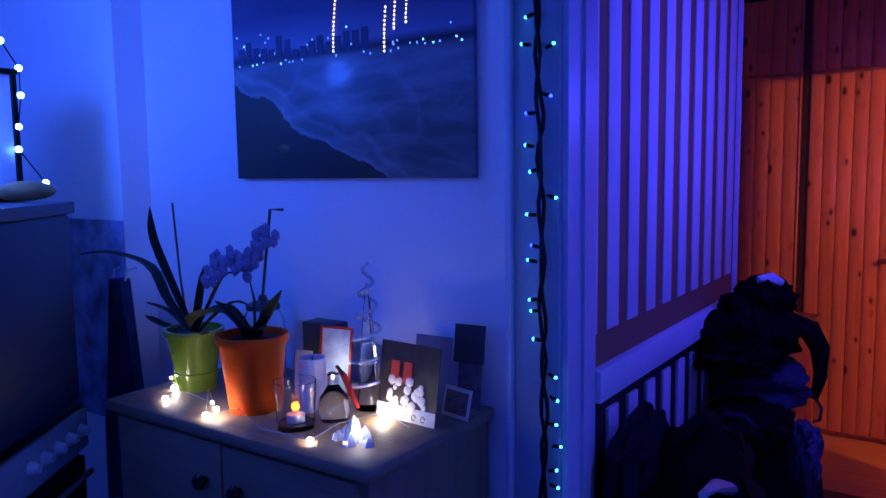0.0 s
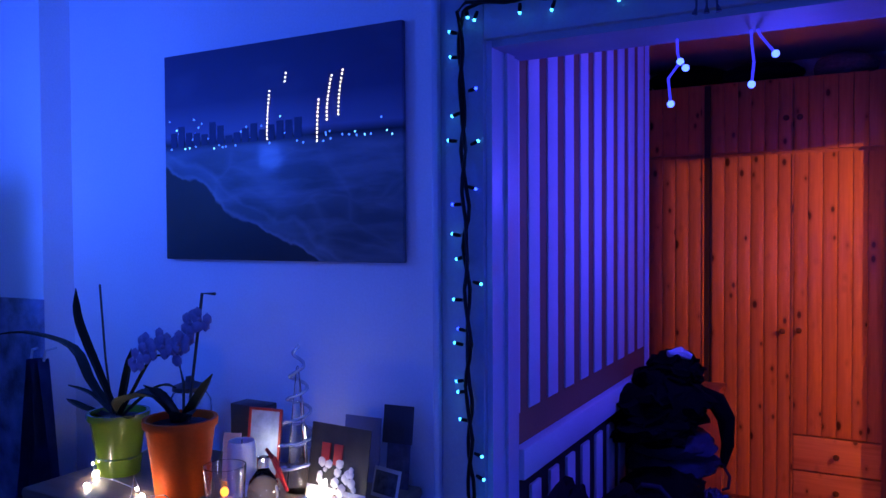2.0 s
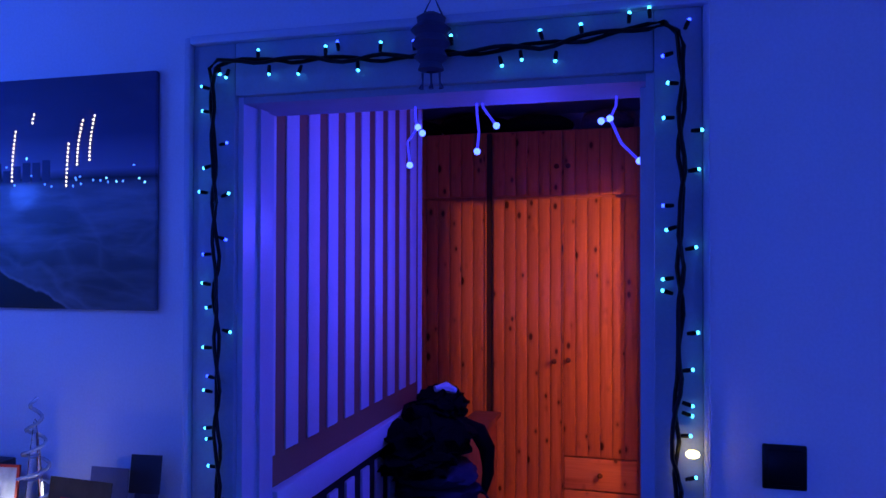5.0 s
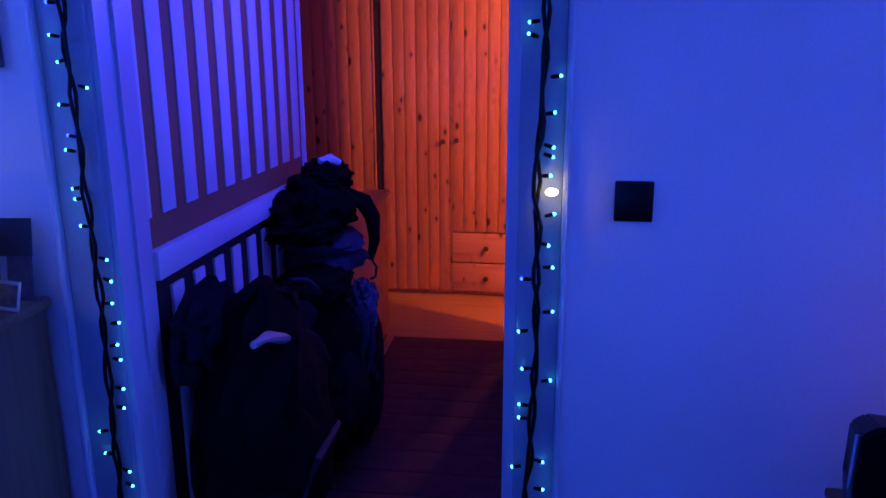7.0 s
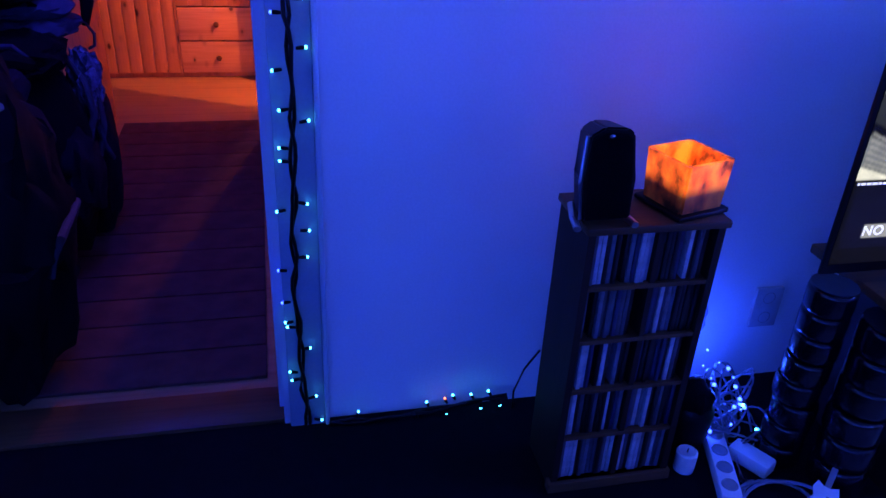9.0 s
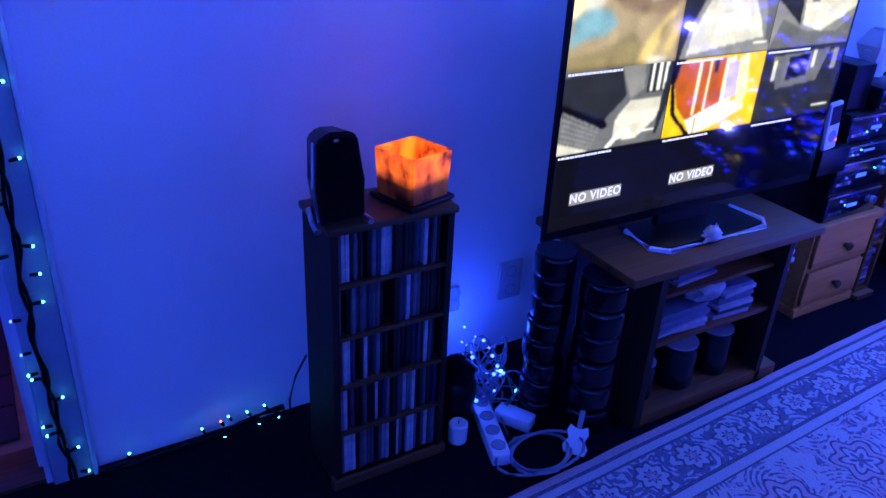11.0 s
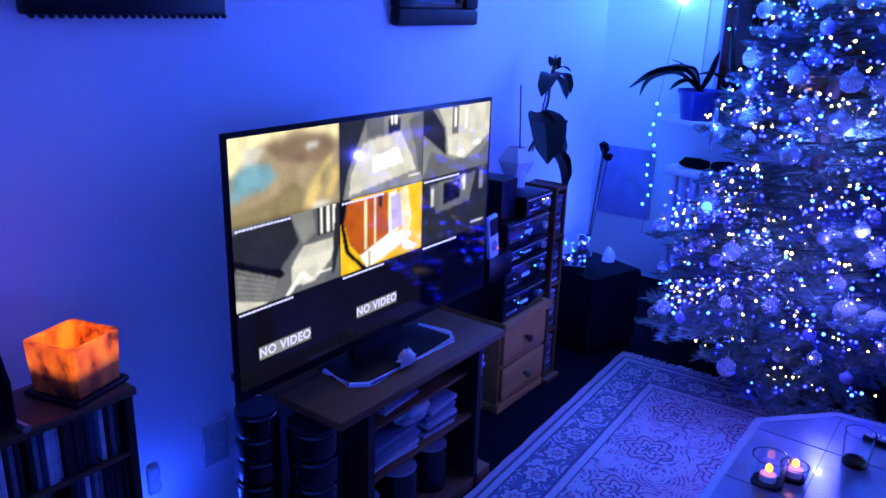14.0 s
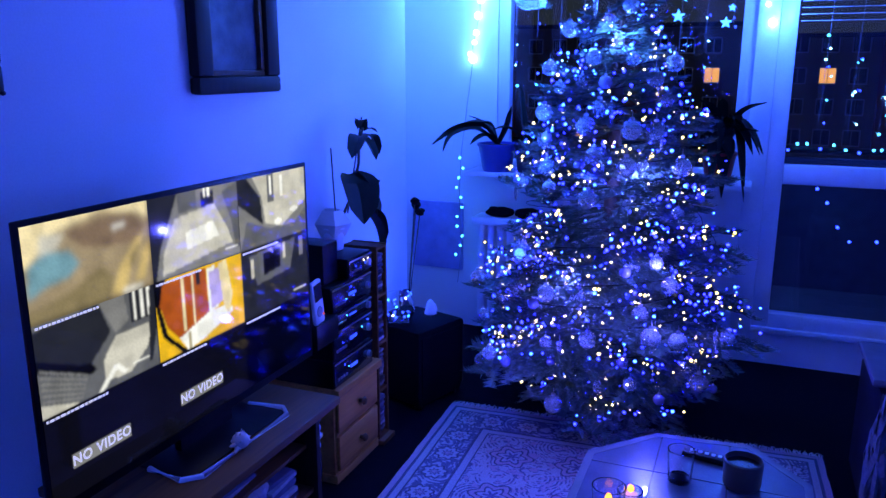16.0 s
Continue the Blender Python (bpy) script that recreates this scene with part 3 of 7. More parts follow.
def paint_math(op, a, b_, c_=None):
    n = nt.nodes.new("ShaderNodeMath")
    n.operation = op
    for k, v in enumerate((a, b_, c_)):
        if v is None:
            continue
        if hasattr(v, "links"):
            nt.links.new(v, n.inputs[k])
        else:
            n.inputs[k].default_value = v
    return n.outputs[0]


# the shore runs down across the canvas, with a line of foam along it
shore = paint_math("MULTIPLY_ADD", sep.outputs[0], 0.58, sep.outputs[2])
shore = paint_math("MULTIPLY_ADD", noise_tex(nt, 5.0, 5), 0.34, paint_math("SUBTRACT", shore, 0.09))
beach = ramp(nt, shore, ((0.485, (1, 1, 1)), (0.50, (0, 0, 0))))
surf = ramp(nt, shore, ((0.485, (0, 0, 0)), (0.497, (0.4, 0.4, 0.4)), (0.52, (0.10, 0.10, 0.10)), (0.56, (0.08, 0.08, 0.08)), (0.58, (0.22, 0.22, 0.22)), (0.61, (0, 0, 0))))
net = nt.nodes.new("ShaderNodeTexVoronoi")
net.feature = "DISTANCE_TO_EDGE"
net.inputs["Scale"].default_value = 1.0
warp = nt.nodes.new("ShaderNodeMapping")
warp.inputs["Scale"].default_value = (6.0, 6.0, 15.0)
soft = nt.nodes.new("ShaderNodeTexNoise")
soft.inputs["Scale"].default_value = 5.0
nt.links.new(co.outputs["Object"], soft.inputs["Vector"])
nt.links.new(mixc(nt, 0.12, co.outputs["Object"], soft.outputs["Color"]), warp.inputs[0])
nt.links.new(warp.outputs[0], net.inputs["Vector"])
foam = ramp(nt, net.outputs[0], ((0.0, (0.17, 0.17, 0.17)), (0.07, (0.08, 0.08, 0.08)), (0.2, (0, 0, 0))))
col = mixc(nt, mixc(nt, 1.0, foam, low, "MULTIPLY"), col, (0.42, 0.52, 0.60))
col = mixc(nt, beach, col, (0.022, 0.032, 0.034))
col = mixc(nt, surf, col, (0.42, 0.50, 0.56))
cl = noise_tex(nt, 3.0, 5, (1.0, 1.0, 2.2))
hi = ramp(nt, sep.outputs[2], ((0.6, (0, 0, 0)), (0.8, (0.7, 0.7, 0.7))))
clm = mixc(nt, 1.0, ramp(nt, cl, ((0.5, (0, 0, 0)), (0.75, (0.6, 0.6, 0.6)))), hi, "MULTIPLY")
col = mixc(nt, clm, col, (0.12, 0.15, 0.25))
nt.links.new(col, b.inputs["Base Color"])
b.inputs["Roughness"].default_value, b.inputs["Coat Weight"].default_value, b.inputs["Coat Roughness"].default_value = 0.5, 0.12, 0.12
bump(nt, b, noise_tex(nt, 300, 2), 0.1)
PAINT = m
pic = thing("canvas_painting", "canvas of a night shore and lit skyline, with added glowing string-light reflections", "painting")
part("canvas", box(-1.972, -1.196, -0.018, -0.002, 1.503, 2.063, 0.003), PAINT, pic)
rnd = random.Random(21)
dot = {mm.name: mesh_of("painted_light", ball(0.0026, (0, 0, 0), 1, squash=(1, 0.3, 1)), mm) for mm in (glow("paint_dot_blue", (0.08, 0.25, 1.0), 3.0), glow("paint_dot_pale", (0.2, 0.7, 1.0), 4.0), glow("paint_dot_gold", (1.0, 0.85, 0.55), 5.0))}
# The picture's own city lights, made as glowing dots.
for i in range(58):
    u = rnd.random() ** 1.1 * 0.76
    piece("city_light", dot["paint_dot_pale" if rnd.random() < 0.4 else "paint_dot_blue"], pic, T(-1.957 + u * 0.97, -0.0185, 1.803 + (0.085 * rnd.random() ** 1.5) * (1 - u * 0.5) + rnd.choice((0, 0, -0.012))))
TOWER = plain("painted_tower", (0.03, 0.045, 0.12), 0.6)
for i in range(16):
    x = -1.947 + i * 0.029
    h = rnd.uniform(0.02, 0.065)
    part("painted_tower", box(x, x + 0.022, -0.0192, -0.0175, 1.81, 1.81 + h), TOWER, pic)
# Columns of glowing dots stand for string lights reflected in the canvas.
for x, z0, z1, lean in ((-1.615, 1.815, 1.935, 0.01), (-1.555, 1.955, 1.975, 0.004), (-1.455, 1.80, 1.90, 0.006), (-1.425, 1.85, 1.955, 0.016), (-1.39, 1.86, 1.965, 0.014)):
    n = int((z1 - z0) / 0.0095)
    for i in range(n + 1):
        f = i / max(n, 1)
        piece("tower_light", dot["paint_dot_gold"], pic, T(x + 0.013 + lean * f * f, -0.0187, z0 + f * (z1 - z0)))

# ---- chest of drawers and what stands on it ----
CZ = 0.99
ch = thing("chest_of_drawers", "pale wooden chest of drawers with dark knobs", "chest of drawers")
part("top", box(-1.97, -1.15, -0.455, -0.012, CZ - 0.028, CZ, 0.009), CHESTW, ch)
part("side", box(-1.95, -1.93, -0.43, -0.015, 0.0, CZ - 0.028), CHESTV, ch)
part("side", box(-1.19, -1.17, -0.43, -0.015, 0.0, CZ - 0.028), CHESTV, ch)
part("back", box(-1.93, -1.19, -0.03, -0.018, 0.05, CZ - 0.028), CHESTV, ch)
part("plinth", box(-1.93, -1.19, -0.42, -0.40, 0.0, 0.08), CHESTW, ch)
for r in range(4):
    z0 = 0.085 + r * 0.219
    for x0, x1 in ((-1.928, -1.562), (-1.558, -1.192)):
        d = part("drawer", box(x0, x1, -0.447, -0.12, z0, z0 + 0.213, 0.003), CHESTW, ch)
        for kx in ((x0 + x1) / 2 + (0.13 if x0 < -1.8 else -0.13),):
            part("knob", lathe([(0.0, 0.028), (0.013, 0.026), (0.018, 0.017), (0.010, 0.007), (0.008, 0.0)], 14), BLACK, d, "dark round knob", Matrix.Translation((kx, -0.446, z0 + 0.125)) @ Matrix.Rotation(radians(90), 4, "X"))

GREENPOT = plain("green_ceramic", (0.17, 0.27, 0.02), 0.25, vary=0.1, coat=0.5)
ORANGEPOT = plain("orange_plastic", (0.80, 0.10, 0.006), 0.5, vary=0.08, spec=0.12)
LEAF = plain("leaf_green", (0.007, 0.014, 0.007), 0.5, vary=0.3, scale=20, spec=0.25)
STEM = plain("stem_brown", (0.06, 0.05, 0.03), 0.6)
PETAL = plain("orchid_petal", (0.26, 0.19, 0.30), 0.6, vary=0.2, scale=40)
SOIL = plain("bark_soil", (0.05, 0.03, 0.02), 0.95, vary=0.5, scale=60, relief=0.8)


def pot(name, at, r0, r1, h, mat, label, ribs=0):
    p = thing(name, label, "flower pot", T(*at))
    part("vessel", lathe([(0.0, 0.0), (r0, 0.0), (r0 + (r1 - r0) * 0.28, h * 0.28), (r0 + (r1 - r0) * 0.29 - ribs * 0.004, h * 0.30), (r1, h * 0.94), (r1 + 0.004, h), (r1 - 0.003, h), (r1 - 0.006, h * 0.9), (0.0, h * 0.86)], 32), mat, p)
    part("rim", lathe([(r1 - 0.004, h * 0.90), (r1 + 0.0045, h * 0.90), (r1 + 0.006, h * 0.95), (r1 + 0.005, h * 1.004), (r1 - 0.002, h * 1.004), (r1 - 0.004, h * 0.90)], 32), mat, p)
    return p


def leaf(pts, width, seg=7):
    """A strap leaf with a keel along a bent midrib."""
    pts = [Vector(p) for p in pts]
    bm, rows = bmesh.new(), []
    n = 14
    for i in range(n + 1):
        f = i / n
        k = f * (len(pts) - 1)
        j = min(int(k), len(pts) - 2)
        g = k - j
        q0, q1, q2, q3 = pts[max(j - 1, 0)], pts[j], pts[j + 1], pts[min(j + 2, len(pts) - 1)]
        p = 0.5 * (2 * q1 + (q2 - q0) * g + (2 * q0 - 5 * q1 + 4 * q2 - q3) * g * g + (3 * q1 - q0 - 3 * q2 + q3) * g ** 3)
        d = ((q2 - q0) * (1 - g) + (q3 - q1) * g).normalized()
        s = d.cross(Vector((0, 0, 1)))
        s = s.normalized() if s.length > 0.05 else Vector((0.7, -0.7, 0))
        w = width * (0.35 + 0.65 * math.sin(math.pi * min(1, f * 0.9 + 0.1))) * (1 - max(0, f - 0.8) * 4.2)
        up = s.cross(d) * w * 0.35
        rows.append([bm.verts.new(p - s * w + up), bm.verts.new(p), bm.verts.new(p + s * w + up), bm.verts.new(p - Vector((0, 0, 0.003)))])
    for a, b in zip(rows, rows[1:]):
        for q in ((0, 1), (1, 2), (2, 3), (3, 0)):
            bm.faces.new((a[q[0]], a[q[1]], b[q[1]], b[q[0]]))
    return bm


gp = pot("green_flower_pot", (-1.862, -0.27, CZ), 0.050, 0.068, 0.15, GREENPOT, "glossy lime-green ceramic flower pot on the chest", 1)
gpl = thing("orchid_plant", "strap-leaved orchid with dark leaves in a green pot", "plant", T(-1.862, -0.27, CZ + 0.128))
part("soil", lathe([(0.0, 0.015), (0.06, 0.006), (0.058, -0.01), (0, -0.012)], 20), SOIL, gpl)
for ps, w in (([(0, 0, 0), (-0.05, -0.02, 0.12), (-0.12, -0.02, 0.24), (-0.14, -0.01, 0.32)], 0.014), ([(0, 0, 0), (-0.1, 0, 0.08), (-0.2, 0.02, 0.16), (-0.42, 0.04, 0.185), (-0.58, 0.05, 0.17)], 0.015),
              ([(0, 0, 0), (0.03, 0.0, 0.1), (0.05, 0.0, 0.18)], 0.013), ([(0, 0, 0), (0.08, 0, 0.06), (0.15, 0, 0.10), (0.2, 0, 0.10)], 0.008), ([(0, 0, 0), (-0.1, -0.02, 0.02), (-0.17, -0.02, 0.04)], 0.016),
              ([(0, 0, 0), (-0.09, 0.0, 0.05), (-0.19, 0.0, 0.07)], 0.010), ([(0, 0, 0), (0.07, -0.03, 0.02), (0.12, -0.05, 0.035)], 0.014), ([(0, 0, 0), (0.05, 0, 0.07), (0.12, 0, 0.16), (0.16, 0, 0.17)], 0.007)):
    part("leaf", leaf(ps, w), LEAF, gpl)
part("support_stick", tube([(-0.02, 0.0, 0), (-0.045, 0.0, 0.15), (-0.075, 0.01, 0.33)], 0.003, 6), STEM, gpl)

op = pot("orange_flower_pot", (-1.605, -0.31, CZ), 0.056, 0.076, 0.172, ORANGEPOT, "matt orange plastic flower pot on the chest")
opl = thing("flowering_orchid", "flowering orchid with pale lilac blooms in an orange pot", "plant", T(-1.605, -0.31, CZ + 0.149))
part("soil", lathe([(0.0, 0.02), (0.068, 0.008), (0.066, -0.01), (0, -0.012)], 20), SOIL, opl)
for ps, w in (([(0, 0, 0), (-0.05, -0.03, 0.07), (-0.12, -0.05, 0.06), (-0.15, -0.05, 0.03)], 0.034), ([(0, 0, 0), (0.05, 0.0, 0.06), (0.10, 0.0, 0.13)], 0.020), ([(0, 0, 0), (-0.02, -0.03, 0.06), (-0.06, -0.05, 0.10)], 0.02), ([(0, 0, 0), (0.04, -0.03, 0.04), (0.09, -0.05, 0.05)], 0.026)):
    part("leaf", leaf(ps, w), LEAF, opl)
part("stem", tube([(0.01, 0, 0), (0.0, 0.01, 0.1), (-0.03, 0.02, 0.16), (-0.1, 0.03, 0.18)], 0.0035, 6), STEM, opl)
part("stem", tube([(0.02, 0, 0), (0.025, 0.02, 0.15), (0.03, 0.04, 0.30), (0.07, 0.04, 0.30)], 0.0035, 6), STEM, opl)
rnd = random.Random(4)
for bx, by, bz in ((-0.13, 0.02, 0.175), (-0.10, 0.0, 0.165), (-0.075, 0.02, 0.19), (-0.045, 0.0, 0.18), (-0.02, 0.01, 0.165), (-0.14, 0.0, 0.14), (0.0, 0.02, 0.205), (0.02, 0.02, 0.235), (0.05, 0.02, 0.245), (0.005, 0.0, 0.19)):
    fl = bmesh.new()
    for k in range(5):
        a = 2 * math.pi * k / 5 + rnd.random()
        d = Vector((math.cos(a), -0.3 * rnd.random(), math.sin(a)))
        ball(0.0145, tuple(d * 0.017), 1, fl, (1, 0.4, 1))
    ball(0.006, (0, -0.008, 0), 1, fl)
    part("blossom", fl, PETAL, opl, "", T(bx, by, bz))

GLASS = glass("clear_glass")
FROST = plain("frosted_crystal", (0.72, 0.74, 0.80), 0.12, vary=0.1, coat=0.6)
FROST.node_tree.nodes["Principled BSDF"].inputs["Transmission Weight"].default_value = 0.35
glow_flame = glow("candle_flame", (1.0, 0.28, 0.03), 5)
WAX = plain("white_wax", (0.78, 0.76, 0.72), 0.55, vary=0.05)


def tealight_glass(at, r, h, name="tealight_glass", label="clear glass tumbler with a lit tealight"):
    t = thing(name, label, "candle holder", T(*at))
    part("tumbler", lathe([(0.0, 0.0), (r * 0.86, 0.0), (r, h), (r - 0.003, h), (r * 0.83, 0.012), (0.0, 0.012)], 28), GLASS, t)
    part("tealight", lathe([(0.0, 0.0), (0.019, 0.0), (0.019, 0.016), (0.0, 0.015)], 20, (0, 0, 0.0135)), WAX, t)
    part("flame", ball(0.008, (0, 0, 0.045), 2, squash=(1.1, 1.1, 1.3)), glow_flame, t, "small orange candle flame")
    return t


tealight_glass((-1.432, -0.352, CZ), 0.045, 0.10)
pc = thing("pillar_candle", "white pillar candle with a melted top", "candle", T(-1.49, -0.24, CZ))
part("wax", lathe([(0.0, 0.0), (0.031, 0.0), (0.032, 0.10), (0.029, 0.118), (0.024, 0.112), (0.0, 0.105)], 22), WAX, pc)
part("wick", tube([(0, 0, 0.105), (0.002, 0, 0.12)], 0.0015, 5), BLACK, pc)
cry = bmesh.new()
for k, (dx, dy, h, r) in enumerate(((0, 0, 0.055, 0.02), (0.022, 0.008, 0.035, 0.017), (-0.024, 0.004, 0.03, 0.018), (0.008, -0.022, 0.028, 0.016), (-0.035, -0.008, 0.02, 0.014), (0.04, -0.006, 0.018, 0.014))):
    lathe([(0.0, 0.0), (r, 0.0), (r * 0.75, h * 0.55), (0.0, h)], 5, (dx, dy, 0), cry)
solo("rock_crystal", cry, FROST, "clear quartz crystal cluster on the chest", "crystal", T(-1.272, -0.35, CZ))
spire = thing("glass_tree", "spiral glass Christmas tree ornament", "ornament", T(-1.385, -0.17, CZ))
pts = [((0.052 - 0.0005 * i) * math.cos(i * 0.42), (0.052 - 0.0005 * i) * math.sin(i * 0.42), 0.02 + i * 0.0035) for i in range(90)]
part("spiral", tube(pts, 0.004, 6), FROST, spire)
part("core", lathe([(0.0, 0.0), (0.03, 0.0), (0.022, 0.06), (0.02, 0.10), (0.012, 0.2), (0.003, 0.28), (0.0, 0.285)], 12), GLASS, spire)
part("ribbon", tube([(-0.05, -0.05, 0.10), (-0.02, -0.06, 0.085), (0.0, -0.06, 0.05), (0.02, -0.062, 0.02)], [0.004, 0.007, 0.006, 0.004], 6), plain("red_ribbon", (0.5, 0.02, 0.015), 0.5), spire, "red satin ribbon")
jar = thing("ornament_jar", "small clear glass jar ornament with frosted base", "ornament", T(-1.40, -0.27, CZ))
part("body", lathe([(0.0, 0.0), (0.03, 0.0), (0.036, 0.02), (0.03, 0.05), (0.012, 0.075), (0.014, 0.1), (0.0, 0.105)], 18), GLASS, jar)


def card(name, w, h, at, turn, mat, label, tilt=-12, parts=()):
    c = thing(name, label, "greeting card", Matrix.Translation(at) @ Matrix.Rotation(radians(turn), 4, "Z") @ Matrix.Rotation(radians(tilt), 4, "X"))
    part("sheet", box(-w / 2, w / 2, -0.001, 0.001, 0, h), mat, c)
    for n, bm, mm in parts:
        part(n, bm, mm, c)
    return c


RED = plain("red_card", (0.45, 0.03, 0.02), 0.5)
CREAM = plain("cream_card", (0.65, 0.62, 0.56), 0.6, vary=0.1)
DARKC = plain("dark_card", (0.03, 0.025, 0.03), 0.5)
fr = [("border", bm_box(bm_box(bm_box(box(-0.046, 0.046, -0.004, 0.002, 0.155, 0.161), -0.046, -0.040, -0.004, 0.002, 0, 0.155), 0.040, 0.046, -0.004, 0.002, 0, 0.155), -0.040, 0.040, -0.004, 0.002, 0, 0.006), RED)]
card("red_framed_card", 0.09, 0.16, (-1.53, -0.13, CZ), 8, plain("pale_blue_card", (0.45, 0.5, 0.6), 0.5, vary=0.3, scale=30), "tall greeting card with a red border", -8, fr)
dec = bmesh.new()
for i in range(22):
    ball(rnd.uniform(0.006, 0.013), (rnd.uniform(-0.05, 0.05), -0.003, rnd.uniform(0.03, 0.085)), 1, dec, (1, 0.25, 1))
cand = bmesh.new()
for cx in (-0.035, 0.0):
    bm_box(cand, cx - 0.012, cx + 0.012, -0.004, -0.001, 0.08, 0.125)
scroll = bmesh.new()
for cx in (0.0, 0.025, 0.05):
    bm_tube(scroll, [(cx + 0.006 * math.cos(a), -0.003, 0.012 + 0.006 * math.sin(a)) for a in [k * 0.9 for k in range(7)]], 0.0012, 5)
card("candle_print_card", 0.165, 0.165, (-1.262, -0.20, CZ), -4, plain("winter_print", (0.028, 0.022, 0.020), 0.5, vary=0.6, scale=26), "greeting card printed with red candles and white baubles", -9,
     [("bauble_print", dec, CREAM), ("candle_print", cand, RED), ("scroll_print", scroll, GOLDM), ("lower_margin", box(-0.082, 0.082, -0.003, -0.0012, 0.0, 0.03), CREAM)])
card("dark_photo_card", 0.075, 0.085, (-1.19, -0.06, CZ + 0.105), 6, DARKC, "dark photograph pinned above the small one", -9)
card("photo_stand", 0.06, 0.12, (-1.195, -0.055, CZ), 2, plain("blue_photo", (0.06, 0.07, 0.14), 0.4, vary=0.6, scale=40), "blue-grey photograph leaning on the wall", -7)
card("small_photo", 0.08, 0.065, (-1.185, -0.125, CZ), -12, CREAM, "small white-bordered photograph leaning on cards", -14, [("image", box(-0.033, 0.033, -0.003, -0.001, 0.008, 0.057), plain("grey_photo", (0.1, 0.1, 0.12), 0.4, vary=0.8, scale=60))])
card("white_card", 0.045, 0.11, (-1.575, -0.19, CZ), 15, CREAM, "narrow white card behind the orange pot", -8)
card("blue_card", 0.10, 0.15, (-1.30, -0.05, CZ), 2, plain("blue_card_stock", (0.14, 0.16, 0.28), 0.5), "blue postcard leaning on the wall", -7)
glassjar = thing("storage_jar", "lidded clear glass jar behind the orchids", "jar", T(-1.80, -0.10, CZ))
part("body", lathe([(0.0, 0.0), (0.05, 0.0), (0.055, 0.02), (0.055, 0.15), (0.04, 0.175), (0.037, 0.175), (0.051, 0.148), (0.05, 0.02), (0.0, 0.01)], 24), GLASS, glassjar)
part("lid", lathe([(0.0, 0.215), (0.01, 0.212), (0.012, 0.2), (0.044, 0.188), (0.044, 0.177), (0.0, 0.177)], 24), DARKC, glassjar, "dark lid with a knob")
box_ = thing("dark_box", "small dark box behind the candle", "box", T(-1.60, -0.08, CZ))
part("carton", box(-0.05, 0.05, -0.03, 0.03, 0, 0.16, 0.003), DARKC, box_)

fl = thing("fairy_light_chain", "clear wire chain of warm white fairy lights on the chest", "string lights")
pp = [(-1.88, -0.33, CZ + 0.035), (-1.885, -0.32, CZ + 0.006), (-1.83, -0.385, CZ + 0.006), (-1.81, -0.36, CZ + 0.02), (-1.74, -0.38, CZ + 0.03), (-1.69, -0.36, CZ + 0.012), (-1.645, -0.415, CZ + 0.006), (-1.65, -0.40, CZ + 0.06), (-1.62, -0.405, CZ + 0.02), (-1.55, -0.405, CZ + 0.035), (-1.48, -0.41, CZ + 0.006), (-1.34, -0.405, CZ + 0.006), (-1.36, -0.30, CZ + 0.006), (-1.30, -0.225, CZ + 0.02), (-1.22, -0.24, CZ + 0.006)]
part("wire", tube(pp, 0.0012, 5), plain("clear_wire", (0.5, 0.5, 0.52), 0.2), fl)
W2 = glow("fairy_warm", (1.0, 0.90, 0.72), 110)
for q, r in ((1, 0.007), (2, 0.006), (5, 0.004), (6, 0.006), (8, 0.006), (11, 0.006), (13, 0.011), (0, 0.003)):
    part("bulb", ball(r, pp[q], 2), W2, fl)

# ---- kitchen end ----
# Marbling with its contrast raised, so the dark blotches stand for leaf shadows.
MARBLE_SHADOW = plain("marbled_panel", (0.15, 0.19, 0.32), 0.4, vary=0.85, scale=14)
solo("splash_panel", box(-3.0, -2.395, -0.118, -0.101, 0.75, 1.38, 0.002), MARBLE_SHADOW, "marbled grey splash panel behind the cooker, leaf shadows put into its blotches", "panel")
ENAMEL = plain("enamel", (0.42, 0.43, 0.45), 0.25, vary=0.05, coat=0.3)
ck = thing("gas_cooker", "white enamel cooker with a row of knobs", "cooker", Matrix.Translation((-2.096, -0.675, 0)) @ Matrix.Rotation(radians(126), 4, "Z"))
# local x runs along the front, local y goes back from it
part("body", box(-0.0, 0.5, 0.015, 0.42, 0.02, 0.845, 0.006), ENAMEL, ck)
part("hob", box(-0.006, 0.506, 0.0, 0.42, 0.845, 0.86, 0.004), BLACK, ck, "black hob plate")
part("fascia", box(-0.002, 0.502, -0.012, 0.014, 0.735, 0.85, 0.006), ENAMEL, ck)
part("oven_door", box(0.02, 0.48, -0.008, 0.014, 0.12, 0.715, 0.006), BLACK, ck, "dark oven door")
part("door_handle", tube([(0.06, -0.04, 0.68), (0.44, -0.04, 0.68)], 0.009), METAL, ck)
for i in range(5):
    part("knob", lathe([(0.0, 0.026), (0.012, 0.025), (0.016, 0.012), (0.02, 0.0)], 14), WHITE, ck, "", Matrix.Translation((0.17 + i * 0.07, -0.012, 0.795)) @ Matrix.Rotation(radians(90), 4, "X"))
pan = thing("cooking_pot", "dark cooking pot with a lid on the cooker", "pot", Matrix.Translation((-2.44, -0.58, 0.86)))
part("body", lathe([(0.0, 0.0), (0.10, 0.0), (0.11, 0.10), (0.104, 0.10), (0.0, 0.09)], 24), BLACK, pan)
part("lid", lathe([(0.0, 0.135), (0.014, 0.132), (0.012, 0.118), (0.108, 0.104), (0.108, 0.1), (0, 0.1)], 24), BLACK, pan)
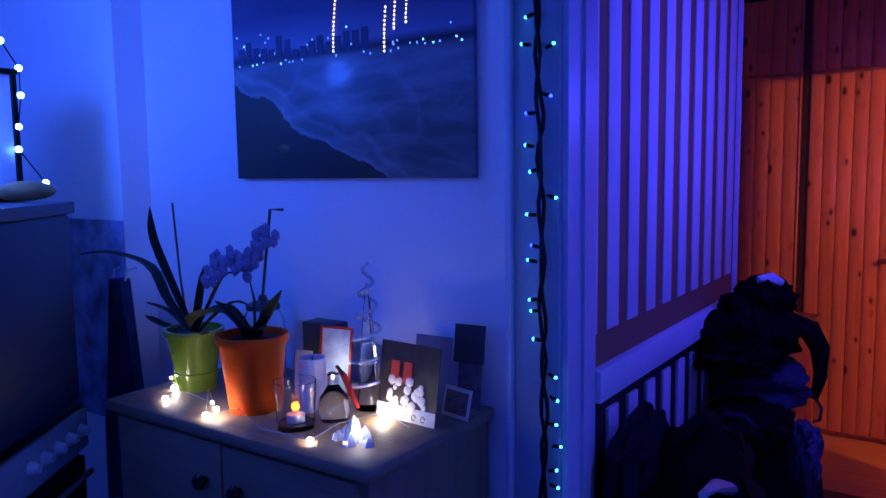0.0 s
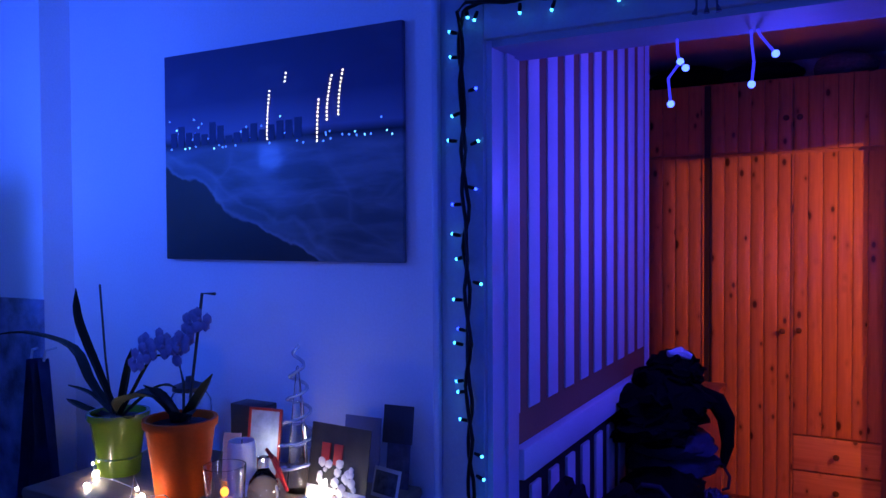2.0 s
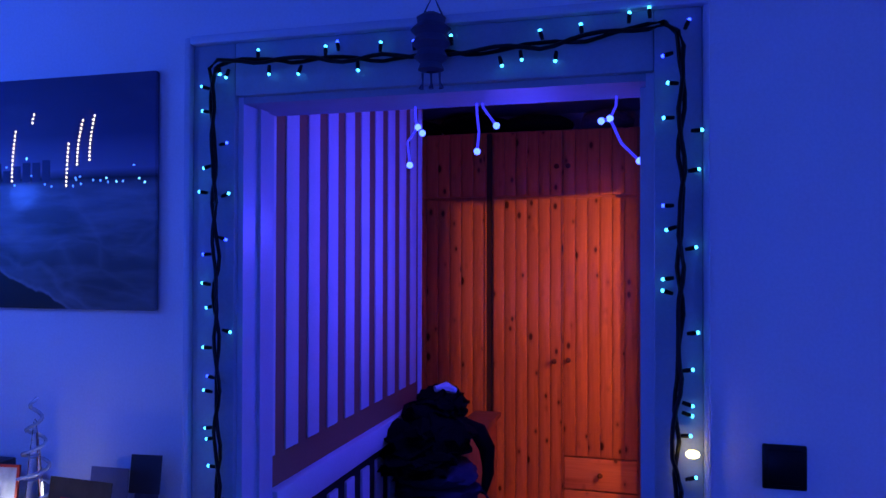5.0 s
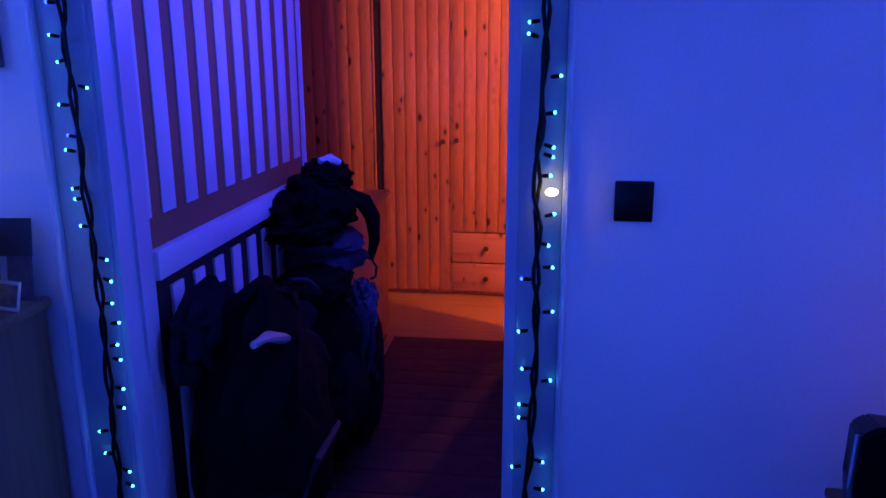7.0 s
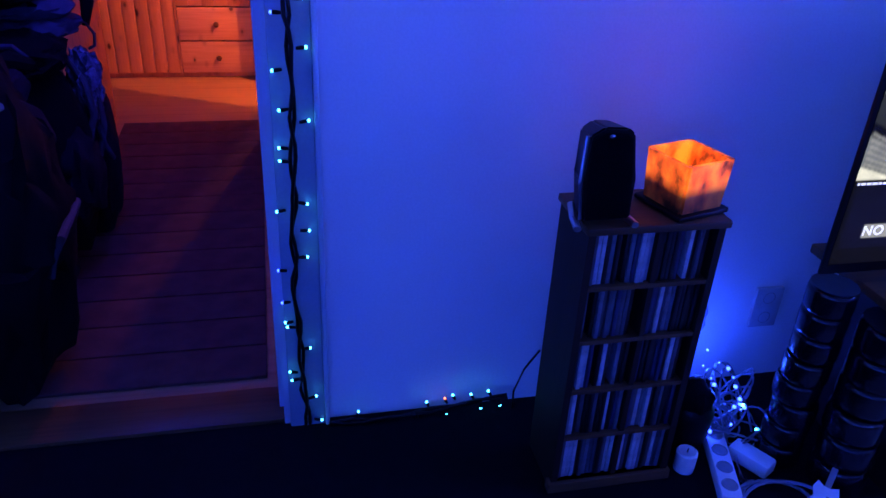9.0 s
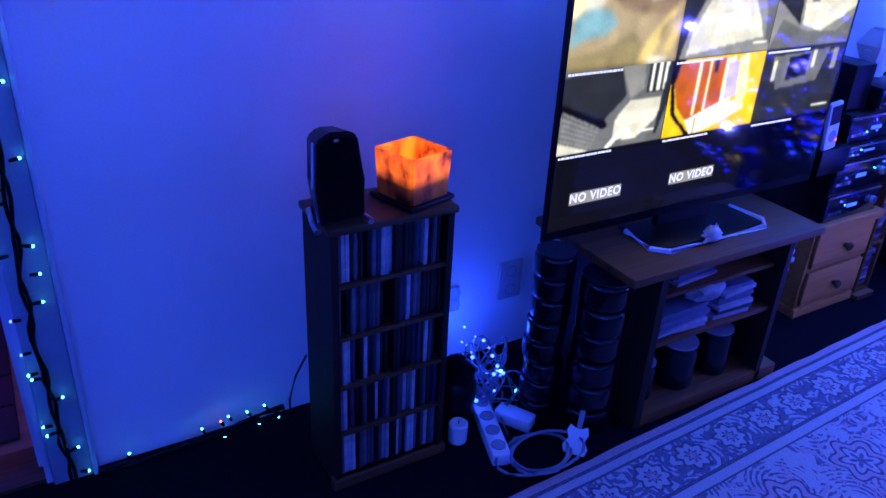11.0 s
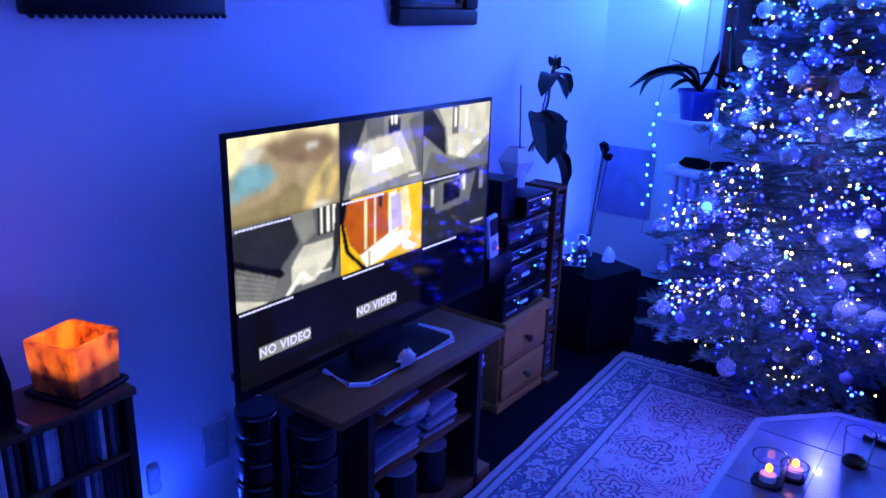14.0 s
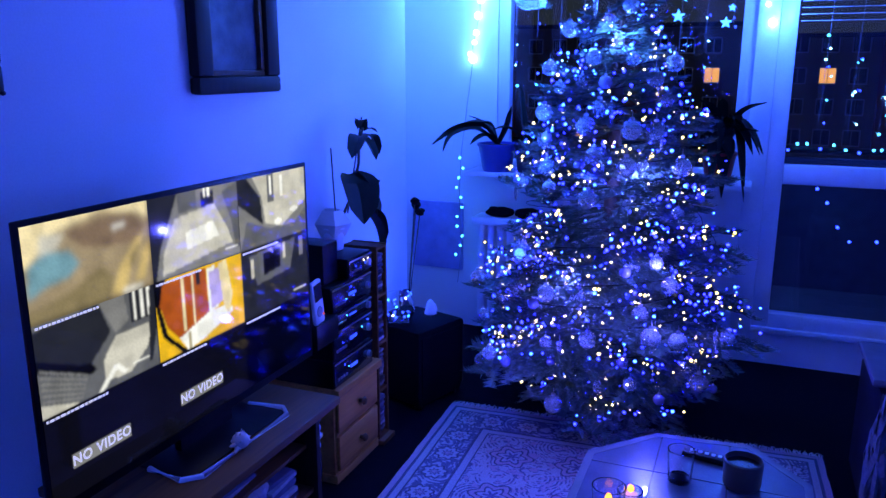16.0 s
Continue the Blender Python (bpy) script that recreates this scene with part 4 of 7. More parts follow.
hd = thing("cooker_hood", "dark blue-lit cooker hood with a grey top board", "cooker hood", Matrix.Translation((-1.882, -0.845, 0)) @ Matrix.Rotation(radians(126), 4, "Z"))
part("casing", box(0.0, 0.6, 0.0, 0.62, 0.92, 1.42, 0.01), plain("hood_enamel", (0.012, 0.018, 0.05), 0.4), hd)
part("top_board", box(-0.012, 0.61, -0.012, 0.62, 1.42, 1.452, 0.006), plain("dull_board", (0.10, 0.11, 0.14), 0.5), hd)
sq = solo("squash", lump(21, (0.045, 0.075, 0.026), 0.12, 1.4, 3), plain("squash_skin", (0.45, 0.25, 0.08), 0.5, vary=0.4), "pale brown squash lying on the cooker hood", "squash", Matrix.Translation((-2.31, -0.43, 1.48)))
solo("squash", lump(22, (0.03, 0.04, 0.02), 0.12, 1.4, 3), plain("squash_skin_dark", (0.3, 0.18, 0.07), 0.5, vary=0.4), "small brown squash lying on the cooker hood", "squash", Matrix.Translation((-2.40, -0.52, 1.475)))
kl = thing("lantern", "white lantern with dark frame wound with fairy lights", "lantern", T(-2.42, -0.47, 1.452))
for sx in (-0.055, 0.055):
    for sy in (-0.055, 0.055):
        part("post", box(sx - 0.006, sx + 0.006, sy - 0.006, sy + 0.006, 0, 0.33), BLACK, kl)
part("base", box(-0.065, 0.065, -0.065, 0.065, 0, 0.012, 0.003), BLACK, kl)
part("roof", box(-0.065, 0.065, -0.065, 0.065, 0.33, 0.345, 0.003), BLACK, kl)
part("pane", box(-0.05, 0.05, -0.05, 0.05, 0.012, 0.33), plain("frosted_pane", (0.7, 0.72, 0.78), 0.4), kl)
part("handle", tube([(-0.04, 0, 0.345), (-0.03, 0, 0.40), (0.0, 0, 0.42), (0.03, 0, 0.40), (0.04, 0, 0.345)], 0.004, 6), BLACK, kl)
kg = thing("lantern_lights", "string of icy blue fairy lights round the lantern", "string lights")
kp = [(-2.36, -0.442, 1.866), (-2.36, -0.40, 1.80), (-2.36, -0.40, 1.73), (-2.36, -0.411, 1.648), (-2.36, -0.415, 1.589), (-2.34, -0.36, 1.50), (-2.30, -0.40, 1.462)]
part("wire", tube(kp, 0.002, 5), BLACK, kg)
for p in kp[:-1]:
    part("bulb", ball(0.009, p, 2), glow("bulb_icy", (0.2, 0.6, 1.0), 25), kg)
tw = thing("tea_towel", "dark blue tea towel hanging from hooks", "towel")
bm = bmesh.new()
rows = []
for i in range(15):
    z = 1.21 - i * 0.05
    sp = 0.035 + 0.095 * min(1, i / 9)
    rows.append([bm.verts.new((-2.375 + sp * (k / 12 - 0.5) * 1.6, -0.14 - 0.024 * math.sin(k * 1.7 + i * 0.05) - 0.006 * math.sin(k * 4.1), z)) for k in range(13)])
for a, b in zip(rows, rows[1:]):
    for k in range(12):
        bm.faces.new((a[k], a[k + 1], b[k + 1], b[k]))
bmesh.ops.solidify(bm, geom=bm.faces[:], thickness=0.006)
part("cloth", bm, plain("towel_cloth", (0.05, 0.075, 0.20), 0.9, vary=0.35, scale=18, relief=0.6, fine=400, spec=0.1), tw)
for dx in (-0.03, 0.03):
    part("hook", tube([(-2.395 + dx + 0.02, -0.10, 1.24), (-2.395 + dx + 0.02, -0.135, 1.235), (-2.395 + dx + 0.02, -0.14, 1.205)], 0.004, 6), METAL, tw)
# light chains on the wall behind the camera
bk = thing("wall_light_chain", "blue fairy light chains on the far wall", "string lights")
for i in range(9):
    x = -2.6 + i * 0.75
    part("wire", tube([(x, -4.09, 2.4), (x + 0.02, -4.09, 1.2)], 0.002, 5), BLACK, bk)
    bm = bmesh.new()
    for k in range(12):
        ball(0.012, (x + 0.01 * k / 12, -4.08, 2.38 - k * 0.1), 1, bm)
    part("bulbs", bm, B_BLUE, bk)

# ---- CD shelf ----
SX0, SX1, SY, SZ = 0.528, 0.832, -0.35, 0.725
cs = thing("cd_shelf", "dark wooden CD shelf with ten filled compartments", "shelf")
# Sides and back use the shaded copy, top and boards the plain wood.
part("side", box(SX0, SX0 + 0.016, SY, -0.185, 0.0, SZ - 0.018), OAKSHADED, cs)
part("side", box(SX1 - 0.016, SX1, SY, -0.185, 0.0, SZ - 0.018), OAKSHADED, cs)
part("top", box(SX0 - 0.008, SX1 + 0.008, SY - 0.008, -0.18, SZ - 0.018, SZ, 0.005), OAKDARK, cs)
part("back", box(SX0 + 0.016, SX1 - 0.016, -0.195, -0.188, 0.03, SZ - 0.018), OAKSHADED, cs)
part("divider", box(0.684, 0.696, SY + 0.004, -0.196, 0.03, SZ - 0.018), OAKSHADED, cs)
part("plinth", box(SX0 - 0.008, SX1 + 0.008, SY - 0.008, SY + 0.02, 0.0, 0.03, 0.003), OAKDARK, cs)
for k in range(5):
    z = 0.020 + k * 0.1375
    part("shelf_board", box(SX0 + 0.016, SX1 - 0.016, SY + 0.002, -0.196, z, z + 0.010), OAKDARK, cs)
spine = [plain("cd_spine_" + n, c, 0.3, vary=0.35, scale=70) for n, c in (("pale", (0.40, 0.40, 0.42)), ("grey", (0.07, 0.07, 0.085)), ("dark", (0.008, 0.008, 0.010)), ("blue", (0.02, 0.028, 0.07)), ("clear", (0.13, 0.14, 0.17)))]
cd_me = [mesh_of("cd_case", box(0, 0.0098, SY + 0.012, -0.215, 0, 0.1235, 0.0012), s) for s in spine]
rnd = random.Random(9)
for k in range(5):
    for x0, x1, dim in ((SX0 + 0.018, 0.683, 0), (0.698, SX1 - 0.018, 1)):
        x = x0
        while x < x1 - 0.0105:
            if rnd.random() < 0.06:
                x += 0.012
                continue
            i = rnd.choices(range(5), (4, 4, 5, 3, 4) if not dim else (2, 3, 8, 3, 2))[0]
            ob = new("cd_case", cd_me[i])
            ob.matrix_basis = T(x, rnd.uniform(-0.003, 0.006), 0.030 + k * 0.1375)
            tagged(ob, "slim plastic CD case standing on the shelf", "CD case", "CDs in the shelf")
            x += 0.0104

spk = thing("desk_speaker", "black desktop loudspeaker with a silver foot", "speaker", Matrix.Translation((0.557, -0.318, SZ)) @ Matrix.Rotation(radians(-4), 4, "Z") @ Matrix.Rotation(radians(-5), 4, "X") @ Matrix.Rotation(radians(-3), 4, "Y") @ Matrix.Diagonal((1.18, 1, 0.96, 1)))
prof = [(-0.04, 0.015), (-0.043, 0.10), (-0.034, 0.195), (-0.01, 0.212), (0.03, 0.208), (0.042, 0.195), (0.047, 0.10), (0.043, 0.015)]
bm = bmesh.new()
f0 = [bm.verts.new((x, -0.04, z)) for x, z in prof]
f1 = [bm.verts.new((x * 0.8, 0.05, z * 0.96)) for x, z in prof]
bm.faces.new(f0), bm.faces.new(f1[::-1])
for i in range(8):
    bm.faces.new((f0[i], f0[(i + 1) % 8], f1[(i + 1) % 8], f1[i]))
bmesh.ops.bevel(bm, geom=bm.edges[:], offset=0.004, segments=2, affect="EDGES")
part("cabinet", bm, BLACK, spk)
bm = bmesh.new()
bm.faces.new([bm.verts.new((x * 0.86, -0.0435, 0.02 + (z - 0.015) * 0.92)) for x, z in prof])
bmesh.ops.solidify(bm, geom=bm.faces[:], thickness=0.004)
part("grille", bm, BLACKM, spk, "black cloth grille")
part("badge", ball(0.004, (0, -0.047, 0.195), 1, squash=(1.4, 0.3, 1)), METAL, spk)
part("foot", tube([(-0.05, -0.05, 0.004), (-0.045, 0.0, 0.008), (-0.042, 0.03, 0.03)], 0.007), METAL, spk, "silver foot")
part("foot", tube([(0.05, -0.05, 0.004), (0.045, 0.0, 0.008), (0.042, 0.03, 0.03)], 0.007), METAL, spk, "silver foot")
part("trim_line", tube([(-0.043, -0.035, 0.02), (-0.047, -0.037, 0.1), (-0.038, -0.035, 0.195)], 0.003, 6), METAL, spk, "silver edge trim")

m, nt, b = node_mat("lit_wax")
pat = noise_tex(nt, 22, 5, (1, 1, 0.7))
co = nt.nodes.new("ShaderNodeTexCoord")
sep = nt.nodes.new("ShaderNodeSeparateXYZ")
nt.links.new(co.outputs["Generated"], sep.inputs[0])
c1 = ramp(nt, pat, ((0.36, (0.08, 0.009, 0.002)), (0.5, (0.75, 0.10, 0.008)), (0.62, (1.0, 0.20, 0.015))))
nt.links.new(c1, b.inputs["Base Color"])
nt.links.new(c1, b.inputs["Emission Color"])
nt.links.new(ramp(nt, sep.outputs[2], ((0.0, (0.0, 0.0, 0.0)), (0.34, (0.02, 0.02, 0.02)), (0.58, (0.8, 0.8, 0.8)), (1.0, (0.95, 0.95, 0.95)))), b.inputs["Emission Strength"])
LWAX = m
wl = thing("wax_lantern", "square amber wax lantern glowing from inside", "lantern", Matrix.Translation((0.763, -0.27, SZ)) @ Matrix.Rotation(radians(16), 4, "Z"))
part("dish", box(-0.07, 0.07, -0.07, 0.07, 0.0, 0.012, 0.004), BLACK, wl, "dark stone dish")
bm = bmesh.new()
o = [[bm.verts.new((sx * h, sy * h, z)) for sx, sy in ((-1, -1), (1, -1), (1, 1), (-1, 1))] for h, z in ((0.059, 0.012), (0.064, 0.118), (0.055, 0.118), (0.052, 0.045))]
for r, s in zip(o, o[1:]):
    for i in range(4):
        bm.faces.new((r[i], r[(i + 1) % 4], s[(i + 1) % 4], s[i]))
bm.faces.new(o[-1])
bm.faces.new(o[0][::-1])
bmesh.ops.bevel(bm, geom=[e for e in bm.edges if abs(e.verts[0].co.z - e.verts[1].co.z) > 0.03], offset=0.006, segments=2, affect="EDGES")
part("wax_body", bm, LWAX, wl)
part("inner_glow", box(-0.051, 0.051, -0.051, 0.051, 0.046, 0.05), glow("lantern_inner", (1.0, 0.40, 0.05), 3.2), wl, "glowing candle well")

# ---- television ----
tv = thing("television", "large black flat television showing camera views", "television")
TX0, TX1, TZ0, TZ1, TY = 1.085, 2.125, 0.578, 1.218, -0.36
part("housing", box(TX0, TX1, TY, TY + 0.010, TZ0, TZ1, 0.003), BLACK, tv)
part("rear_shell", box(TX0 + 0.10, TX1 - 0.10, TY + 0.010, TY + 0.035, TZ0 + 0.04, TZ1 - 0.09, 0.008), BLACK, tv)
part("rear_hump", box(TX0 + 0.25, TX1 - 0.25, TY + 0.035, TY + 0.07, TZ0 + 0.05, TZ0 + 0.38, 0.01), BLACK, tv)
U0, U1, V0, V1 = TX0 + 0.012, TX1 - 0.012, TZ1 - 0.012, TZ0 + 0.025
SCR = plain("screen_glass", (0.003, 0.003, 0.004), 0.08, vary=0.1, relief=0.0, spec=0.25)
part("screen", box(U0, U1, TY - 0.0012, TY - 0.0002, V1, V0), SCR, tv, "glossy dark screen")


TONE = dict(tan=(0.36, 0.28, 0.16), rose=(0.22, 0.15, 0.09), sand=(0.62, 0.46, 0.17), white=(0.95, 0.95, 0.86), pale=(0.60, 0.58, 0.48), grey=(0.22, 0.22, 0.21), mid=(0.12, 0.125, 0.13), dark=(0.018, 0.02, 0.026), black=(0.003, 0.003, 0.004), beige=(0.42, 0.36, 0.22), olive=(0.24, 0.19, 0.09), teal=(0.17, 0.34, 0.40), cream=(0.85, 0.72, 0.40), orange=(0.42, 0.085, 0.006), yellow=(0.85, 0.50, 0.008), violet=(0.5, 0.42, 0.8))
m, nt, b = node_mat("screen_view")
att = nt.nodes.new("ShaderNodeVertexColor")
att.layer_name = "view"
b.inputs["Base Color"].default_value, b.inputs["Roughness"].default_value = (0.005, 0.005, 0.006, 1), 0.06
nt.links.new(att.outputs[0], b.inputs["Emission Color"])
b.inputs["Emission Strength"].default_value = 1.0
b.inputs["Specular IOR Level"].default_value = 0.25
VIEWM = m
NU, NV = 96, 56
rng = np.random.default_rng(4)


def view(cell, col, row, shapes, soft=1):
    """One camera view on the screen: soft patches of colour over a fine grid."""
    gu, gv = np.meshgrid(np.linspace(0, 1, NU), np.linspace(0, 1, NV), indexing="ij")
    img = np.zeros((NU, NV, 3))
    for tone, pts in shapes:
        inside = np.zeros((NU, NV), bool)
        for (ua, va), (ub, vb) in zip(pts, pts[1:] + pts[:1]):
            if va != vb:
                inside ^= ((va > gv) != (vb > gv)) & (gu < (ub - ua) * (gv - va) / (vb - va) + ua)
        img[inside] = TONE[tone]
    for _ in range(soft):
        pad = np.pad(img, ((1, 1), (1, 1), (0, 0)), mode="edge")
        img = (2 * pad[1:-1, 1:-1] + pad[:-2, 1:-1] + pad[2:, 1:-1] + pad[1:-1, :-2] + pad[1:-1, 2:]) / 6
    if soft:
        low_ = np.kron(rng.uniform(0.82, 1.15, (12, 7)), np.ones((8, 8)))[:, :, None]
        for _ in range(6):
            pad = np.pad(low_, ((1, 1), (1, 1), (0, 0)), mode="edge")
            low_ = (pad[1:-1, 1:-1] + pad[:-2, 1:-1] + pad[2:, 1:-1] + pad[1:-1, :-2] + pad[1:-1, 2:]) / 5
        img = img * low_ * rng.uniform(0.93, 1.05, (NU, NV, 1))
    x = U0 + (U1 - U0) * (col + gu) / 3
    z = V0 - (V0 - V1) * (row + gv) / 3
    verts = np.stack([x, np.full_like(x, TY - 0.0016), z], -1).reshape(-1, 3)
    idx = np.arange(NU * NV).reshape(NU, NV)
    faces = np.stack([idx[:-1, :-1], idx[:-1, 1:], idx[1:, 1:], idx[1:, :-1]], -1).reshape(-1, 4)
    me = bpy.data.meshes.new("camera_view")
    me.from_pydata(verts.tolist(), [], faces.tolist())
    att_ = me.color_attributes.new("view", "FLOAT_COLOR", "POINT")
    att_.data.foreach_set("color", np.concatenate([img.reshape(-1, 3), np.ones((NU * NV, 1))], 1).ravel())
    me.materials.append(VIEWM)
    ob = new("camera_view", me)
    ob.parent = tv
    tagged(ob, cell)


def R(u0, v0, u1, v1):
    return [(u0, v0), (u1, v0), (u1, v1), (u0, v1)]


def arc(u, v, ru, rv, a0=0, a1=360, n=18):
    return [(u + ru * math.cos(radians(a0 + (a1 - a0) * k / n)), v + rv * math.sin(radians(a0 + (a1 - a0) * k / n))) for k in range(n + (0 if a1 - a0 == 360 else 1))]


view("blurred beige view", 0, 0, [("tan", R(0, 0, 1, 1)), ("cream", [(0, 0), (0.62, 0), (0.4, 0.06), (0.22, 0.12), (0.1, 0.3), (0, 0.42)]), ("cream", [(0.62, 0), (1, 0), (1, 0.2), (0.9, 0.1), (0.7, 0.05)]), ("rose", [(0.3, 0.14), (0.6, 0.08), (0.85, 0.1), (0.97, 0.26), (0.9, 0.45), (0.6, 0.4), (0.42, 0.34)]), ("teal", [(0.02, 0.42), (0.14, 0.3), (0.32, 0.34), (0.4, 0.5), (0.3, 0.62), (0.12, 0.66), (0, 0.75)]), ("pale", [(0.12, 0.12), (0.3, 0.16), (0.24, 0.28), (0.1, 0.34)]), ("olive", [(0.0, 0.85), (0.3, 0.78), (0.55, 0.6), (0.66, 0.75), (0.6, 1), (0, 1)]), ("sand", [(0.62, 0.96), (0.7, 0.7), (0.86, 0.42), (0.94, 0.34), (0.9, 0.55), (0.8, 0.75), (0.74, 0.97)]), ("sand", [(0.84, 0.9), (0.92, 0.55), (1, 0.44), (1, 0.62), (0.92, 0.9)]), ("olive", [(0.8, 0.62), (0.88, 0.46), (0.9, 0.5), (0.8, 0.76)]), ("white", [(0.68, 0.2), (0.78, 0.18), (0.78, 0.22), (0.68, 0.24)]), ("white", R(0.72, 0.94, 0.9, 0.975))], 9)
view("grey corridor view", 1, 0, [("grey", R(0, 0, 1, 1)), ("dark", [(0, 0), (0.3, 0), (0.22, 0.25), (0.1, 0.6), (0.03, 1), (0, 1)]), ("mid", [(0.3, 0), (0.5, 0), (0.5, 0.22), (0.3, 0.25)]), ("dark", R(0.55, 0.05, 0.7, 0.24)), ("white", R(0.58, 0, 0.61, 0.12)), ("white", R(0.63, 0, 0.66, 0.12)), ("pale", [(0.26, 0.3), (0.7, 0.22), (0.85, 0.6), (0.9, 0.8), (0.1, 0.95), (0.12, 0.7)]), ("white", [(0.36, 0.5), (0.68, 0.44), (0.74, 0.66), (0.36, 0.72)]), ("mid", [(0.8, 0.1), (1, 0.0), (1, 0.9), (0.94, 0.9), (0.9, 0.5)]), ("white", R(0.8, 0.86, 0.96, 0.88))])
view("bright landing view", 2, 0, [("grey", R(0, 0, 1, 1)), ("dark", [(0, 0), (0.12, 0.0), (0.3, 0.3), (0.32, 0.7), (0.1, 0.45), (0, 0.35)]), ("pale", [(0.2, 0), (1, 0), (1, 0.5), (0.6, 0.8), (0.36, 0.7), (0.32, 0.3)]), ("mid", R(0.4, 0, 0.5, 0.4)), ("white", R(0.44, 0.02, 0.47, 0.3)), ("white", R(0.6, 0.05, 0.64, 0.36)), ("mid", [(0.1, 0.6), (0.4, 0.78), (0.8, 0.82), (1, 0.6), (1, 1), (0, 1)]), ("white", arc(0.55, 0.72, 0.06, 0.05)), ("white", arc(0.8, 0.6, 0.07, 0.04))])
view("grey stairwell view", 0, 1, [("mid", R(0, 0, 1, 1)), ("dark", [(0, 0.06), (0.5, 0.0), (0.58, 0.36), (0.4, 0.62), (0.3, 0.58), (0, 0.36)]), ("black", [(0.3, 0.58), (0.4, 0.62), (0.44, 0.72), (0.36, 0.74), (0.0, 0.5), (0, 0.36)]), ("grey", [(0.5, 0), (0.72, 0), (0.74, 0.3), (0.62, 0.4)]), ("dark", R(0.76, 0.0, 0.98, 0.36))] + [("white", R(0.79 + 0.065 * i, 0.0, 0.82 + 0.065 * i, 0.34)) for i in range(3)] + [("pale", [(0.62, 0.42), (0.95, 0.42), (0.9, 0.7), (0.72, 0.92), (0.5, 0.9), (0.5, 0.65)])] + [("grey", [(0.02, 0.47 + 0.065 * i), (0.36 - 0.01 * i, 0.72 + 0.045 * i), (0.36 - 0.01 * i, 0.74 + 0.045 * i), (0.02, 0.50 + 0.065 * i)]) for i in range(6)] + [("dark", [(0.95, 0), (1, 0), (1, 0.5), (0.93, 0.9), (0.9, 0.9)]), ("white", [(0.42, 1), (0.58, 0.76), (0.62, 0.76), (0.7, 0.88), (0.66, 0.9), (0.6, 0.82), (0.47, 1)]), ("pale", [(0, 0.84), (0.3, 1), (0, 1)]), ("white", R(0.74, 0.83, 0.9, 0.85))])
view("orange door view", 1, 1, [("yellow", R(0, 0, 1, 1)), ("black", [(0, 0), (0.12, 0), (0.04, 0.3), (0.1, 0.7), (0.3, 1), (0.24, 1), (0.05, 0.7), (0, 0.3)]), ("orange", [(0.08, 0.05), (0.55, 0.02), (0.56, 0.62), (0.22, 0.8), (0.1, 0.6), (0.04, 0.3)]), ("cream", R(0.27, 0.04, 0.3, 0.74)), ("cream", R(0.38, 0.04, 0.40, 0.7)), ("dark", [(0.44, 0.03), (0.48, 0.03), (0.48, 0.2), (0.44, 0.2)]), ("white", [(0.56, 0.05), (0.66, 0.03), (0.68, 0.6), (0.56, 0.64)]), ("violet", [(0.58, 0.1), (0.72, 0.08), (0.74, 0.55), (0.6, 0.6)]), ("white", [(0.22, 0.8), (0.56, 0.62), (0.75, 0.62), (0.9, 0.72), (0.5, 0.94), (0.3, 1)]), ("yellow", [(0.78, 0), (1, 0), (1, 0.9), (0.86, 0.86)]), ("cream", [(0.7, 0.04), (0.8, 0.0), (0.86, 0.5), (0.8, 0.8), (0.74, 0.6)]), ("beige", R(0.31, 0.78, 0.34, 1.0))])
view("dark corridor view", 2, 1, [("dark", R(0, 0, 1, 1)), ("mid", [(0.1, 0.1), (0.8, 0.05), (0.7, 0.5), (0.2, 0.55)]), ("black", [(0.3, 0.12), (0.55, 0.1), (0.55, 0.4), (0.3, 0.45)]), ("pale", R(0.12, 0.15, 0.16, 0.42)), ("pale", R(0.6, 0.06, 0.64, 0.3)), ("grey", R(0.86, 0.06, 0.92, 0.36)), ("white", R(0.74, 0.86, 0.95, 0.88))])
for c in (0, 1):
    view("empty channel", c, 2, [("black", R(0, 0.0, 1, 1)), ("grey", R(0.17, 0.51, 0.67, 0.69))], 0)
TXT = glow("screen_text", (0.9, 0.9, 0.9), 0.62)
for c in (0, 1):
    cu = bpy.data.curves.new("channel_text", "FONT")
    cu.body, cu.size, cu.align_x, cu.align_y = "NO VIDEO", 0.032, "CENTER", "CENTER"
    cu.offset, cu.space_character = 0.0010, 1.12
    cu.materials.append(TXT)
    ob = new("channel_text", cu)
    ob.parent = tv
    ob.matrix_basis = Matrix.Translation((U0 + (U1 - U0) * (c + 0.42) / 3, TY - 0.0022, V0 - (V0 - V1) * (2 + 0.60) / 3)) @ Matrix.Rotation(radians(90), 4, "X")
for c in range(3):
    for r in (1, 2):
        u = 0.02
        rs = random.Random(c + r * 7)
        while u < 0.5:
            w = rs.uniform(0.015, 0.04)
            x0 = U0 + (U1 - U0) * (c + u) / 3
            z = V0 - (V0 - V1) * (r + 0.035) / 3
            part("stamp_bar", box(x0, x0 + (U1 - U0) * w / 3, TY - 0.0024, TY - 0.0020, z - 0.0028, z + 0.0028), TXT, tv)
            u += w + 0.008
# Pale non-metal colour stands in for the polished loop's bright reflections.
CHROME = plain("bright_rim", (0.75, 0.78, 0.85), 0.25, 0.0, vary=0.03, relief=0.0, coat=0.6)
part("stand_foot", tube([(1.40, -0.33, 0.534), (1.385, -0.44, 0.534), (1.42, -0.475, 0.534), (1.79, -0.475, 0.534), (1.825, -0.44, 0.534), (1.81, -0.33, 0.534)], 0.0085, 8), CHROME, tv, "polished metal loop foot")
